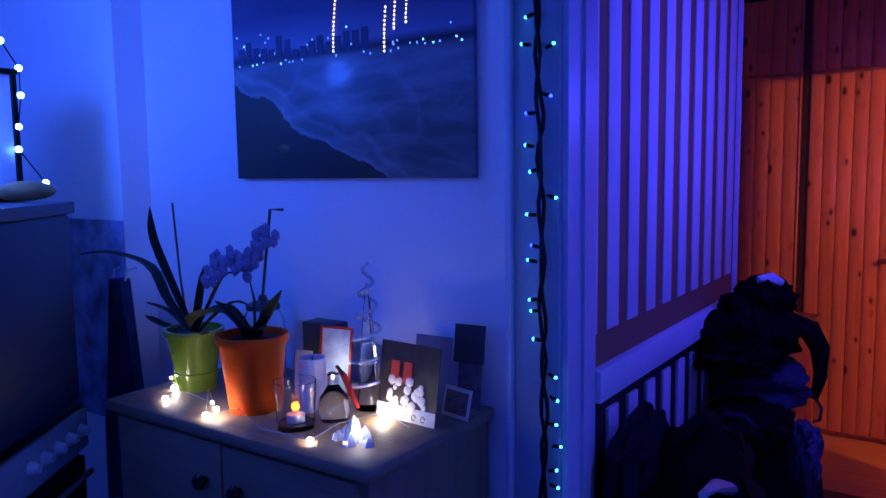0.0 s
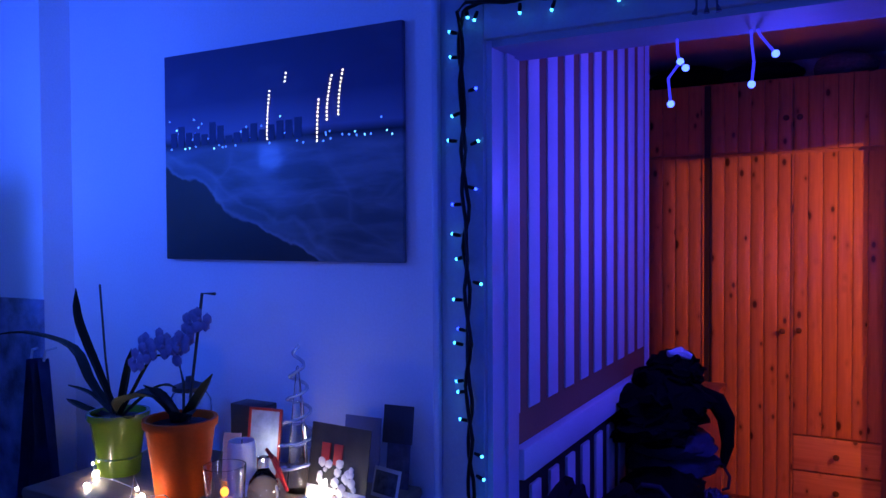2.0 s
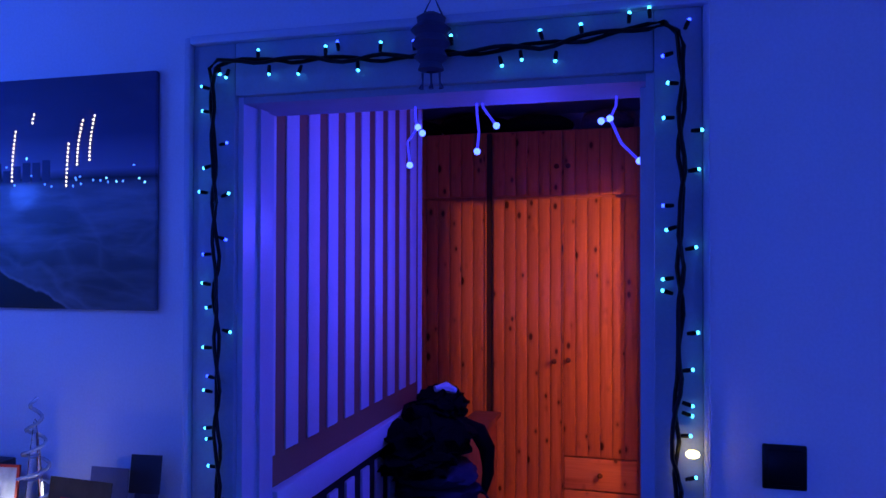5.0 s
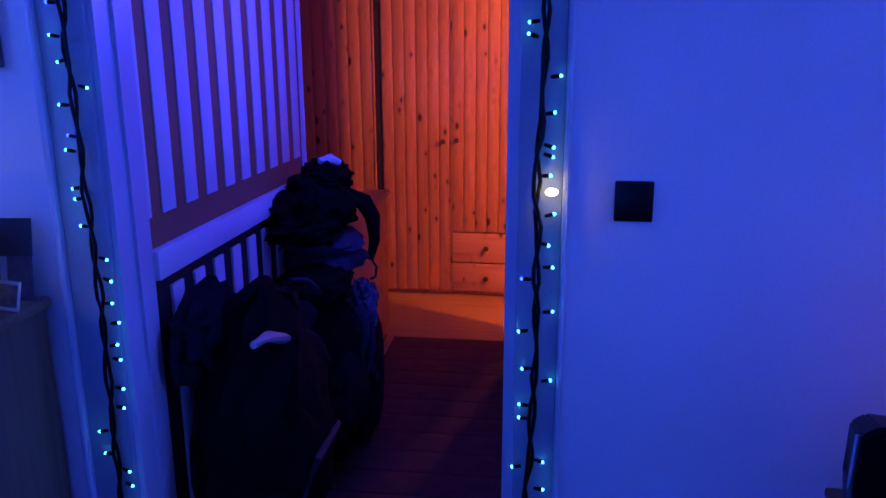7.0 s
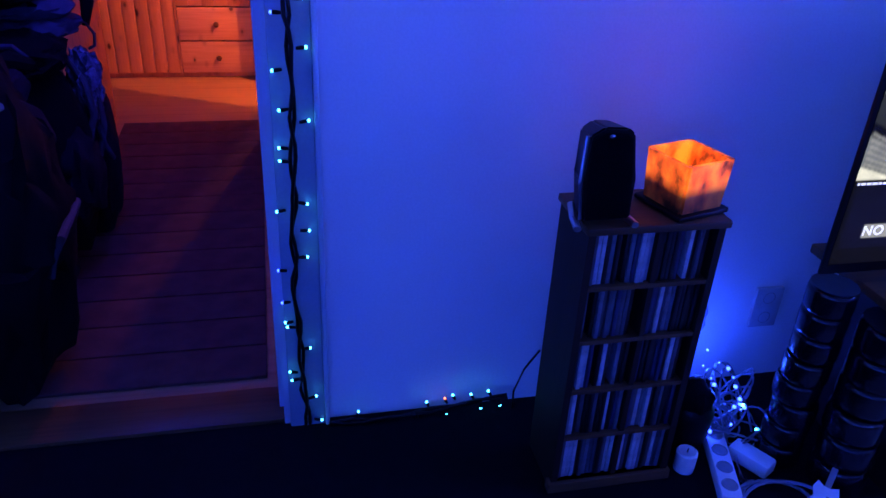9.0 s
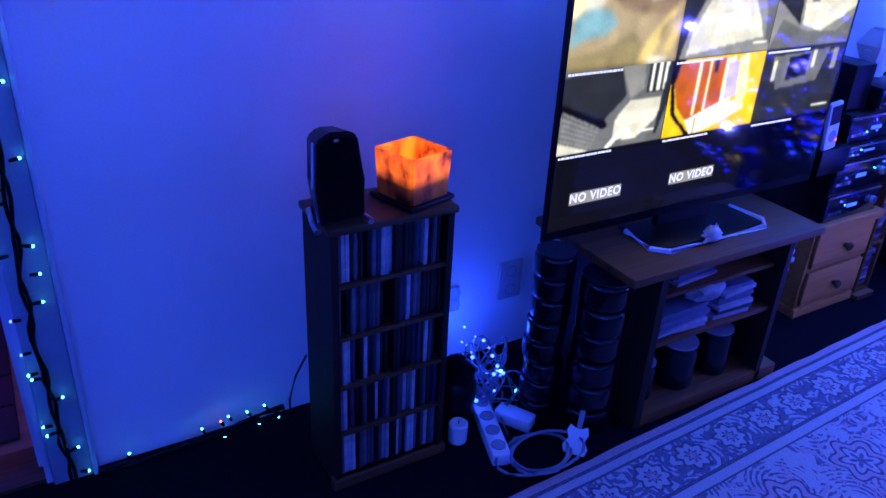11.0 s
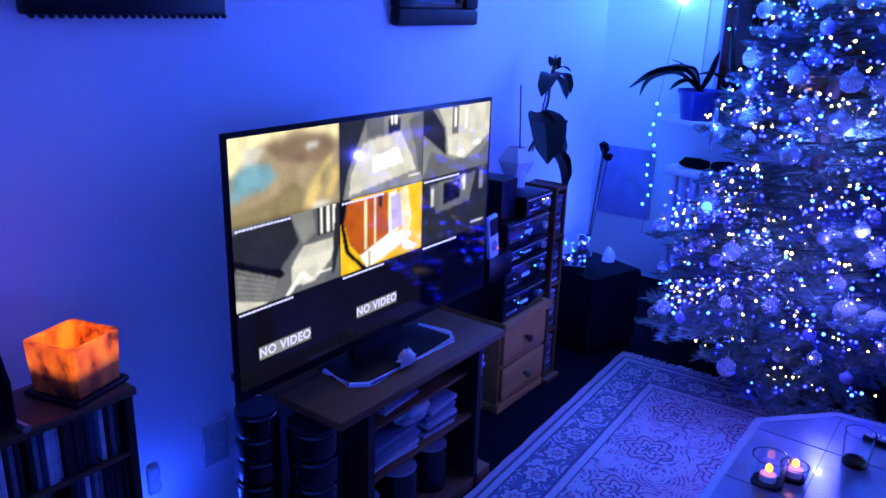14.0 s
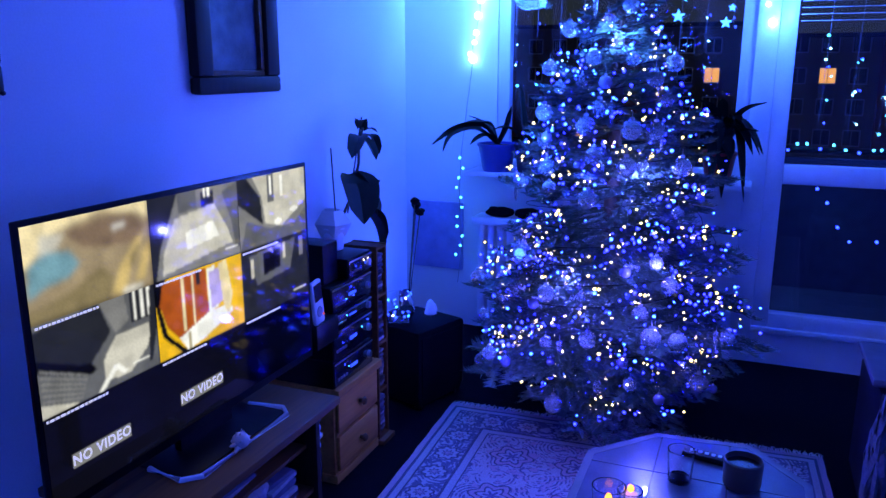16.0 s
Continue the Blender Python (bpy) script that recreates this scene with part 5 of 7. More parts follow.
part("stand_plate", box(1.40, 1.81, -0.46, -0.30, 0.531, 0.536, 0.002), BLACK, tv, "glossy black foot plate")
part("stand_neck", box(1.50, 1.71, -0.345, -0.325, 0.534, 0.60), BLACK, tv)

# ---- television bench ----
be = thing("television_bench", "brown wooden television bench with open shelves", "bench")
part("top", box(1.235, 1.968, -0.55, -0.14, 0.505, 0.53, 0.004), BENCHW, be)
part("side", box(1.36, 1.385, -0.525, -0.16, 0.0, 0.505), OAKSHADED, be)
part("side", box(1.862, 1.882, -0.525, -0.16, 0.0, 0.505), OAKSHADED, be)
part("back", box(1.385, 1.862, -0.172, -0.162, 0.02, 0.505), OAKSHADED, be)
part("plinth", box(1.385, 1.96, -0.525, -0.165, 0.0, 0.04, 0.003), BENCHW, be)
part("shelf", box(1.385, 1.862, -0.51, -0.172, 0.255, 0.272, 0.002), BENCHW, be)
part("shelf", box(1.385, 1.862, -0.49, -0.172, 0.395, 0.408, 0.002), BENCHW, be)
part("outer_side", box(1.950, 1.962, -0.46, -0.16, 0.0, 0.505), OAKSHADED, be)
TIN = plain("tin_lid", (0.36, 0.37, 0.42), 0.35, 0.3, vary=0.15)
TINB = plain("tin_side", (0.003, 0.003, 0.006), 0.2, vary=0.3)


def disc_stack(at, r, n, h, label, lids=TIN, dx=0.004, seed=1):
    rnd = random.Random(seed)
    s = thing("spindle_stack", label, "disc box", T(*at), "round boxes by the television")
    for i in range(n):
        ox, oy = rnd.uniform(-dx, dx), rnd.uniform(-dx, dx)
        part("drum", lathe([(0.0, 0.0), (r * 0.94, 0.0), (r * 0.985, h * 0.06), (r, h * 0.2), (r, h * 0.76), (r * 0.985, h * 0.84), (r * 0.93, h * 0.89), (r * 0.93, h * 0.95), (0.0, h * 0.96)], 26, (ox, oy, i * h)), TINB, s)
        if i == n - 1:
            part("lid", lathe([(0.0, h * 0.965), (r * 0.94, h * 0.965), (r * 0.95, h), (0, h * 1.005)], 26, (ox, oy, i * h)), lids, s)
    return s


DARKLID = plain("dark_lid", (0.02, 0.022, 0.035), 0.25, vary=0.2)
disc_stack((1.165, -0.325, 0.0), 0.056, 8, 0.066, "tall stack of dark plastic disc boxes on the floor", DARKLID, 0.004, 3)
disc_stack((1.262, -0.425, 0.0), 0.068, 6, 0.080, "tall stack of round dark boxes beside the bench", DARKLID, 0.004, 4)
disc_stack((1.445, -0.435, 0.04), 0.044, 1, 0.12, "round grey-lidded box on the bench floor", TIN, 0, 5)
disc_stack((1.592, -0.43, 0.04), 0.062, 1, 0.145, "round grey-lidded box on the bench floor", TIN, 0, 6)
disc_stack((1.745, -0.435, 0.04), 0.055, 1, 0.15, "round grey-lidded box on the bench floor", TIN, 0, 7)
disc_stack((1.953, -0.45, 0.04), 0.030, 3, 0.10, "slim stack of round boxes in the bench end", TINB, 0.002, 8)
PAPER = [plain("paper_" + str(i), c, 0.6, vary=0.2, scale=40) for i, c in enumerate(((0.30, 0.30, 0.32), (0.09, 0.10, 0.16), (0.03, 0.033, 0.05)))]


def stack(name, label, at, w, d, hs, seed, cat="magazine"):
    rnd = random.Random(seed)
    z = 0.0
    for h in hs:
        ob = solo(name, box(-w / 2, w / 2, -d / 2, d / 2, 0, h - 0.0008, 0.001), PAPER[rnd.randrange(3)], label, cat, Matrix.Translation((at[0] + rnd.uniform(-0.006, 0.006), at[1] + rnd.uniform(-0.008, 0.008), at[2] + z)) @ Matrix.Rotation(radians(rnd.uniform(-5, 5)), 4, "Z"), "magazines in the bench")
        z += h


stack("magazine", "magazine in an untidy pile on the bench shelf", (1.50, -0.40, 0.272), 0.21, 0.2, [0.008, 0.012, 0.006, 0.01, 0.014, 0.008, 0.012], 1)
stack("dvd_case", "thin case in a stack on the bench shelf", (1.72, -0.40, 0.272), 0.14, 0.19, [0.014] * 7, 2, "disc case")
stack("folded_paper", "folded paper on the upper bench shelf", (1.56, -0.38, 0.408), 0.16, 0.16, [0.012, 0.01, 0.02], 3)
stack("dvd_case", "pale case in a small stack at the bench end", (1.916, -0.42, 0.345), 0.058, 0.14, [0.015] * 9, 4, "disc case")
bm = lump(31, (0.07, 0.04, 0.03), 0.3, 2.0, 3)
solo("rolled_paper", bm, PAPER[0], "crumpled white paper on the shelf edge", "paper", T(1.60, -0.47, 0.375))
shell = bmesh.new()
for k in range(9):
    a = k * 0.7
    d = Vector((math.cos(a) * 0.03, math.sin(a) * 0.014, 0.012 + 0.012 * math.sin(k * 2.3)))
    lathe([(0.0, 0.0), (0.008, 0.003), (0.0, 0.03)], 6, tuple(d * 0.4), shell)
    bm_tube(shell, [(0, 0, 0.012), tuple(d)], [0.010, 0.002], 6)
ball(0.018, (0, 0, 0.016), 2, shell)
solo("seashell", shell, plain("shell", (0.6, 0.55, 0.55), 0.5), "pale spiny seashell on the television bench", "shell", Matrix.Translation((1.575, -0.475, 0.535)) @ Matrix.Diagonal((1.3, 1.3, 1.3, 1)))

# ---- drawer cabinet with stereo ----
before = set(bpy.data.objects)
dc = thing("drawer_cabinet", "small pine cabinet with two drawers", "cabinet")
part("carcass", box(2.335, 2.70, -0.325, -0.02, 0.03, 0.345, 0.003), CABW, dc)
part("plinth", box(2.33, 2.705, -0.335, -0.02, 0.0, 0.035, 0.003), CABW, dc)
part("top", box(2.325, 2.712, -0.355, -0.015, 0.345, 0.378, 0.006), CABW, dc)
for z0 in (0.048, 0.20):
    d = part("drawer", box(2.345, 2.69, -0.342, -0.326, z0, z0 + 0.138, 0.006), CABW, dc)
    part("knob", lathe([(0.0, 0.03), (0.012, 0.028), (0.017, 0.019), (0.009, 0.009), (0.008, 0.0)], 14), OAKDARK, d, "dark turned knob", Matrix.Translation((2.52, -0.342, z0 + 0.07)) @ Matrix.Rotation(radians(90), 4, "X"))
LED = glow("display_blue", (0.08, 0.2, 1.0), 0.5)
LEDR = glow("display_red", (1.0, 0.1, 0.05), 2.0)


FASCIA = plain("gloss_black_panel", (0.008, 0.008, 0.011), 0.12, vary=0.2, relief=0.0, spec=0.6, coat=0.4)


def hifi(z0, h, w0, w1, seed):
    rnd = random.Random(seed)
    u = thing("stereo_unit", "black stereo component with silver controls", "stereo", None, "stereo stack on the cabinet")
    part("case", box(w0, w1, -0.33, -0.04, z0, z0 + h - 0.003, 0.003), BLACK, u)
    part("fascia", box(w0 + 0.003, w1 - 0.003, -0.337, -0.33, z0 + 0.004, z0 + h - 0.007, 0.002), FASCIA, u)
    # Glowing dots at random: LEDs and stand-ins for reflections in the glossy panel.
    for k in range(3):
        part("indicator", ball(0.0028, (w0 + 0.05 + rnd.random() * (w1 - w0 - 0.08), -0.338, z0 + h * rnd.uniform(0.3, 0.75)), 1), rnd.choice((B_BLUE, B_CYAN, B_WARM)), u)
    part("trim", box(w0 + 0.004, w1 - 0.004, -0.339, -0.337, z0 + h - 0.016, z0 + h - 0.011), METAL, u)
    part("display", box(w0 + 0.13, w0 + 0.19, -0.3385, -0.337, z0 + h * 0.4, z0 + h * 0.52), LED, u, "dim blue display")
    for k in range(4):
        part("button", box(w0 + 0.02 + k * 0.022, w0 + 0.034 + k * 0.022, -0.341, -0.337, z0 + h * 0.25, z0 + h * 0.34, 0.001), METAL, u)
    part("dial", lathe([(0.0, 0.012), (0.013, 0.011), (0.015, 0.0)], 16), METAL, u, "", Matrix.Translation((w1 - 0.04, -0.337, z0 + h * 0.45)) @ Matrix.Rotation(radians(90), 4, "X"))
    return u


hifi(0.378, 0.105, 2.33, 2.66, 1)
hifi(0.483, 0.115, 2.33, 2.66, 2)
hifi(0.598, 0.06, 2.33, 2.66, 3)
hifi(0.658, 0.10, 2.33, 2.66, 4)
hifi(0.758, 0.075, 2.47, 2.67, 5)
solo("small_speaker", box(2.34, 2.455, -0.30, -0.15, 0.758, 0.905, 0.006), BLACK, "black box loudspeaker on the stereo stack", "speaker")
pl = thing("music_player", "white portable music player leaning on the television", "music player", Matrix.Translation((2.235, -0.345, 0.62)) @ Matrix.Rotation(radians(-14), 4, "Y"))
solo("player_shelf", box(2.17, 2.33, -0.36, -0.1, 0.58, 0.665, 0.004), BLACK, "dark box beside the stereo stack", "box")
pl.matrix_basis = Matrix.Translation((2.215, -0.345, 0.665)) @ Matrix.Rotation(radians(-8), 4, "Y")
part("body", box(-0.032, 0.032, -0.008, 0.008, 0, 0.155, 0.006), WHITE, pl)
part("display", box(-0.025, 0.025, -0.0095, -0.008, 0.085, 0.145), BLACK, pl)
part("wheel", lathe([(0.0, 0.002), (0.018, 0.002), (0.02, 0.0)], 20), plain("grey_wheel", (0.3, 0.3, 0.32), 0.5), pl, "", Matrix.Translation((0, -0.008, 0.045)) @ Matrix.Rotation(radians(90), 4, "X"))
part("indicator", ball(0.004, (0.02, -0.01, 0.03), 1), LEDR, pl)
rk = thing("cd_tower", "slim wooden CD tower beside the stereo", "shelf")
part("side", box(2.715, 2.728, -0.335, -0.19, 0.0, 0.83), BENCHW, rk)
part("side", box(2.80, 2.813, -0.335, -0.19, 0.0, 0.83), BENCHW, rk)
part("foot", box(2.705, 2.823, -0.36, -0.17, 0.0, 0.02, 0.003), BENCHW, rk)
for z in (0.02, 0.22, 0.42, 0.62, 0.815):
    part("shelf_board", box(2.728, 2.80, -0.335, -0.19, z, z + 0.012), BENCHW, rk)
cdl = [mesh_of("cd_case", box(0, 0.07, -0.322, -0.20, 0, 0.0098, 0.001), s) for s in spine]
for z in (0.034, 0.234, 0.434, 0.634):
    for k in range(15):
        ob = new("cd_case", rnd.choice(cdl))
        ob.matrix_basis = T(2.729 + rnd.uniform(0, 0.001), rnd.uniform(-0.004, 0.004), z + k * 0.0105)
        tagged(ob, "slim plastic CD case lying in the tower", "CD case", "CDs in the tower")

hp = pot("stereo_plant_pot", (2.61, -0.20, 0.833), 0.04, 0.05, 0.09, WHITE, "white pot with a pointed paper wrap on the stereo")
part("wrap", lathe([(0.05, 0.05), (0.075, 0.10), (0.04, 0.15), (0.048, 0.09)], 5), CREAM, hp, "pale pointed paper wrap")
pn = thing("moth_orchid", "tall dark-leaved orchid on the stereo stack", "plant", T(2.645, -0.20, 0.90))
part("stem", tube([(0.0, 0, 0.0), (0.1, -0.02, 0.12), (0.17, -0.02, 0.24), (0.22, 0.0, 0.33), (0.26, 0.0, 0.37)], 0.006), STEM, pn)
part("support_stick", tube([(0.0, 0.0, 0.0), (0.01, 0.02, 0.31)], 0.003, 6), STEM, pn)
part("support_stick", tube([(0.1, 0.0, 0.05), (0.29, 0.02, 0.41)], 0.003, 6), STEM, pn)
for ps, w in (([(0.23, 0, 0.34), (0.15, -0.03, 0.335), (0.05, -0.05, 0.27)], 0.034), ([(0.24, 0, 0.34), (0.24, -0.04, 0.30), (0.23, -0.07, 0.25)], 0.026), ([(0.25, 0, 0.34), (0.31, -0.02, 0.33), (0.35, -0.03, 0.26)], 0.024), ([(0.26, 0, 0.36), (0.24, 0.0, 0.40), (0.21, 0.0, 0.37)], 0.022), ([(0.27, 0, 0.36), (0.33, 0.0, 0.365), (0.40, 0.0, 0.345)], 0.008),
              ([(0.12, 0, 0.2), (0.10, -0.05, 0.15), (0.06, -0.09, 0.02)], 0.055), ([(0.16, 0, 0.2), (0.2, -0.05, 0.12), (0.2, -0.09, 0.02)], 0.05), ([(0.14, 0, 0.18), (0.24, -0.03, 0.16), (0.30, -0.05, 0.15)], 0.022), ([(0.18, 0, 0.06), (0.24, -0.05, 0.02), (0.27, -0.08, -0.10)], 0.045), ([(0.14, -0.02, 0.1), (0.18, -0.08, 0.0), (0.2, -0.1, -0.12)], 0.045)):
    part("leaf", leaf(ps, w * (1.15 if ps[0][2] > 0.3 else 1.5)), LEAF, pn)

# the whole group stands close beside the bench
for ob in sorted(set(bpy.data.objects) - before, key=lambda o: o.name):
    if ob.parent is None:
        ob.matrix_basis = Matrix.Translation((2.30, 0, 0)) @ Matrix.Diagonal((0.9, 1, 1, 1)) @ Matrix.Translation((-2.33, 0, 0)) @ ob.matrix_basis

# ---- floor corner by the television ----
def coil(at, r, turns, seed, wr=0.003, flat=0.15, zr=0.06):
    rnd = random.Random(seed)
    n = int(turns * 22)
    return [(at[0] + r * math.cos(i * 0.285) * (0.7 + 0.4 * noise.noise((i * 0.11, seed, 0))), at[1] + r * math.sin(i * 0.285) * (0.7 + 0.4 * noise.noise((i * 0.13, seed, 5))), at[2] + wr + abs(zr * noise.noise((i * 0.07, seed, 9)))) for i in range(n)]


CLEARW = plain("pale_cable", (0.2, 0.21, 0.26), 0.3)
heap = thing("cable_heap", "tangled heap of clear fairy-light cable glowing blue", "string lights")
for s, (ax, ay, r) in enumerate(((1.06, -0.20, 0.085), (1.10, -0.16, 0.07), (1.02, -0.22, 0.07), (1.08, -0.24, 0.09), (1.04, -0.17, 0.10), (1.00, -0.19, 0.08))):
    part("cable", tube(coil((ax, ay, 0.004), r, 4, s, 0.003, 0.15, 0.24), 0.003, 5), CLEARW, heap)
rnd = random.Random(14)
for i in range(34):
    part("bulb", ball(rnd.choice((0.0035, 0.0045, 0.006)), (1.04 + rnd.uniform(-0.13, 0.10), -0.19 + rnd.uniform(-0.1, 0.10), rnd.uniform(0.02, 0.21)), 1), rnd.choice((B_BLUE, B_BLUE, B_BLUE, B_BLUE, B_BLUE, B_CYAN)), heap)
ps = thing("power_strip", "white multi-socket power strip on the floor", "power strip", Matrix.Translation((0.985, -0.35, 0.0)) @ Matrix.Rotation(radians(72), 4, "Z"))
part("housing", box(-0.13, 0.13, -0.026, 0.026, 0.0, 0.038, 0.006), WHITE, ps)
for k in range(4):
    part("socket", lathe([(0.0, 0.0005), (0.017, 0.0005), (0.019, 0.003), (0.021, 0.0)], 16), plain("socket_grey", (0.3, 0.3, 0.33), 0.5), ps, "", T(-0.09 + k * 0.06, 0, 0.038))
ps2 = thing("plug_adapter", "white plug adapter lying on the floor", "adapter", Matrix.Translation((1.075, -0.345, 0.0)) @ Matrix.Rotation(radians(120), 4, "Z"))
part("housing", box(-0.055, 0.055, -0.026, 0.026, 0, 0.04, 0.007), WHITE, ps2)
fc = thing("mains_lead", "coiled white mains cord on the floor", "cord")
part("cord", tube([(1.03, -0.34, 0.03), (1.02, -0.40, 0.008)] + [(1.05 + 0.012 * math.sin(i * 0.13) + (0.07 + 0.0009 * i) * math.cos(i * 0.3 + 1.6) * (1 + 0.2 * math.sin(i * 0.17)), -0.475 - 0.0006 * i + 0.07 * math.sin(i * 0.3 + 1.6), 0.006 + 0.0005 * i) for i in range(74)], 0.0042, 6), CLEARW, fc)
lg = thing("toy_guitar", "small white toy guitar leaning by the stack", "toy guitar", Matrix.Translation((1.175, -0.50, 0.03)) @ Matrix.Rotation(radians(40), 4, "Z") @ Matrix.Rotation(radians(-40), 4, "Y"))
bm = bmesh.new()
out = [(-0.05, -0.028), (-0.03, -0.034), (-0.01, -0.022), (0.01, -0.03), (0.028, -0.024), (0.02, -0.008), (0.02, 0.008), (0.028, 0.024), (0.01, 0.03), (-0.01, 0.022), (-0.03, 0.034), (-0.05, 0.028)]
lo, hi_ = [bm.verts.new((x, y, 0.0)) for x, y in out], [bm.verts.new((x, y, 0.012)) for x, y in out]
bm.faces.new(lo[::-1]), bm.faces.new(hi_)
for i in range(12):
    bm.faces.new((lo[i], lo[(i + 1) % 12], hi_[(i + 1) % 12], hi_[i]))
part("body", bm, WHITE, lg)
part("neck", box(0.02, 0.19, -0.007, 0.007, 0.006, 0.013, 0.001), plain("guitar_neck", (0.3, 0.28, 0.3), 0.5), lg)
part("headstock", box(0.19, 0.225, -0.011, 0.011, 0.004, 0.014, 0.002), WHITE, lg)
cl = thing("short_candle", "short white candle on the floor beside the shelf", "candle", T(0.895, -0.33, 0.0))
part("wax", lathe([(0, 0), (0.026, 0), (0.027, 0.055), (0.022, 0.06), (0.0, 0.054)], 18), WAX, cl)
part("wick", tube([(0, 0, 0.054), (0.001, 0, 0.066)], 0.0015, 5), BLACK, cl)
vs = thing("black_vase", "black round vase with a dark liner by the shelf", "vase", T(0.93, -0.25, 0.0))
part("vessel", lathe([(0, 0), (0.045, 0), (0.056, 0.06), (0.06, 0.13), (0.05, 0.15), (0.046, 0.15), (0.055, 0.12), (0.0, 0.08)], 24), BLACK, vs)
part("liner", lump(41, (0.05, 0.05, 0.06), 0.25, 2.0, 3), BLACKM, vs, "", T(0, 0, 0.155))
for x, z, w, h in ((1.265, 0.25, 0.085, 0.13), (1.062, 0.23, 0.035, 0.08)):
    so = thing("wall_socket", "grey double wall socket near the floor", "socket", group="wall sockets")
    part("plate", box(x - w / 2, x + w / 2, -0.014, -0.001, z - h / 2, z + h / 2, 0.003), plain("grey_plate", (0.42, 0.42, 0.46), 0.4), so)
    for dz in (-h / 4, h / 4):
        part("insert", lathe([(0.0, -0.004), (0.014, -0.004), (0.017, 0.0), (0.019, 0.0)], 16), plain("socket_dark", (0.22, 0.22, 0.26), 0.5), so, "", Matrix.Translation((x, -0.0142, z + dz)) @ Matrix.Rotation(radians(90), 4, "X"))
part("cable", tube([(0.525, -0.18, 0.30), (0.515, -0.12, 0.2), (0.515, -0.06, 0.08), (0.52, -0.05, 0.01)], 0.003, 5), BLACK, thing("speaker_cable", "thin black cable behind the CD shelf", "cable"))

# ---- pictures over the television ----
fp = thing("framed_picture", "small painting in a deep dark wooden frame", "picture")
X0, X1, Z0, Z1 = 2.042, 2.49, 1.42, 1.98
for n, (ax0, ax1, az0, az1) in (("frame_rail", (X0, X1, Z0, Z0 + 0.055)), ("frame_rail", (X0, X1, Z1 - 0.055, Z1)), ("frame_stile", (X0, X0 + 0.075, Z0 + 0.055, Z1 - 0.055)), ("frame_stile", (X1 - 0.075, X1, Z0 + 0.055, Z1 - 0.055))):
    part(n, box(ax0, ax1, -0.045, -0.002, az0, az1, 0.010), OAKSHADED, fp)
for n, (ax0, ax1, az0, az1) in (("inner_rail", (X0 + 0.075, X1 - 0.075, Z0 + 0.055, Z0 + 0.075)), ("inner_rail", (X0 + 0.075, X1 - 0.075, Z1 - 0.075, Z1 - 0.055)), ("inner_stile", (X0 + 0.075, X0 + 0.095, Z0 + 0.075, Z1 - 0.075)), ("inner_stile", (X1 - 0.095, X1 - 0.075, Z0 + 0.075, Z1 - 0.075))):
    part(n, box(ax0, ax1, -0.028, -0.002, az0, az1, 0.004), OAKDARK, fp)
part("picture_sheet", box(X0 + 0.095, X1 - 0.095, -0.010, -0.002, Z0 + 0.075, Z1 - 0.075), plain("old_painting", (0.07, 0.075, 0.10), 0.45, vary=0.7, scale=12, coat=0.3), fp)
kf = thing("carved_frame", "large black carved frame hung on the wall", "picture")
part("rail", box(0.865, 1.36, -0.05, -0.002, 1.447, 1.51, 0.008), BLACK, kf)
part("stile", box(1.30, 1.36, -0.05, -0.002, 1.51, 2.15, 0.008), BLACK, kf)
part("stile", box(0.865, 0.925, -0.05, -0.002, 1.51, 2.15, 0.008), BLACK, kf)
part("rail", box(0.925, 1.30, -0.05, -0.002, 2.09, 2.15, 0.008), BLACK, kf)
part("panel", box(0.925, 1.30, -0.02, -0.002, 1.51, 2.09), BLACKM, kf)
ball_me = mesh_of("carving", ball(0.009, (0, 0, 0), 1, squash=(1, 0.7, 0.8)), BLACK)
for i in range(24):
    piece("carving", ball_me, kf, T(0.875 + i * 0.0208, -0.046, 1.447))

# ---- subwoofer corner ----
sb = thing("subwoofer", "black subwoofer box with a curved side", "subwoofer", Matrix.Translation((3.17, -0.26, 0.0)) @ Matrix.Rotation(radians(-18), 4, "Z"))
part("cabinet", box(-0.15, 0.15, -0.16, 0.17, 0.02, 0.37, 0.008), BLACKM, sb)
part("cheek", box(0.151, 0.19, -0.15, 0.16, 0.03, 0.36, 0.018), BLACK, sb)
for sx in (-0.12, 0.12):
    for sy in (-0.13, 0.14):
        part("foot", lathe([(0, 0), (0.018, 0), (0.018, 0.02), (0, 0.02)], 12), BLACK, sb, "", T(sx, sy, 0))
part("grille", box(-0.13, 0.13, -0.166, -0.160, 0.05, 0.34, 0.003), BLACKM, sb)
lj = thing("light_jar", "glass dish full of blue fairy lights on the subwoofer", "jar", T(3.11, -0.21, 0.37))
part("bowl", lathe([(0, 0), (0.05, 0), (0.075, 0.06), (0.06, 0.13), (0.057, 0.13), (0.07, 0.06), (0.047, 0.006), (0, 0.006)], 24), GLASS, lj)
rnd = random.Random(31)
for i in range(16):
    a = rnd.random() * 6.28
    part("bulb", ball(0.005, (0.05 * math.cos(a), 0.05 * math.sin(a), rnd.uniform(0.015, 0.11)), 1), rnd.choice((B_BLUE, B_CYAN, B_WHITE, B_BLUE)), lj)
fg = thing("angel_figurine", "small pale ornament on the subwoofer", "ornament", T(3.27, -0.30, 0.37))
part("base", lathe([(0, 0), (0.03, 0), (0.022, 0.03), (0.012, 0.06), (0.0, 0.07)], 14), WHITE, fg)
part("wing", lathe([(0, 0.0), (0.02, 0.005), (0.012, 0.035), (0, 0.04)], 10, (0.035, 0, 0)), WHITE, fg)
sf = thing("dried_flowers", "two dark dried roses on tall stems", "dried flowers", T(3.42, -0.10, 0.0))
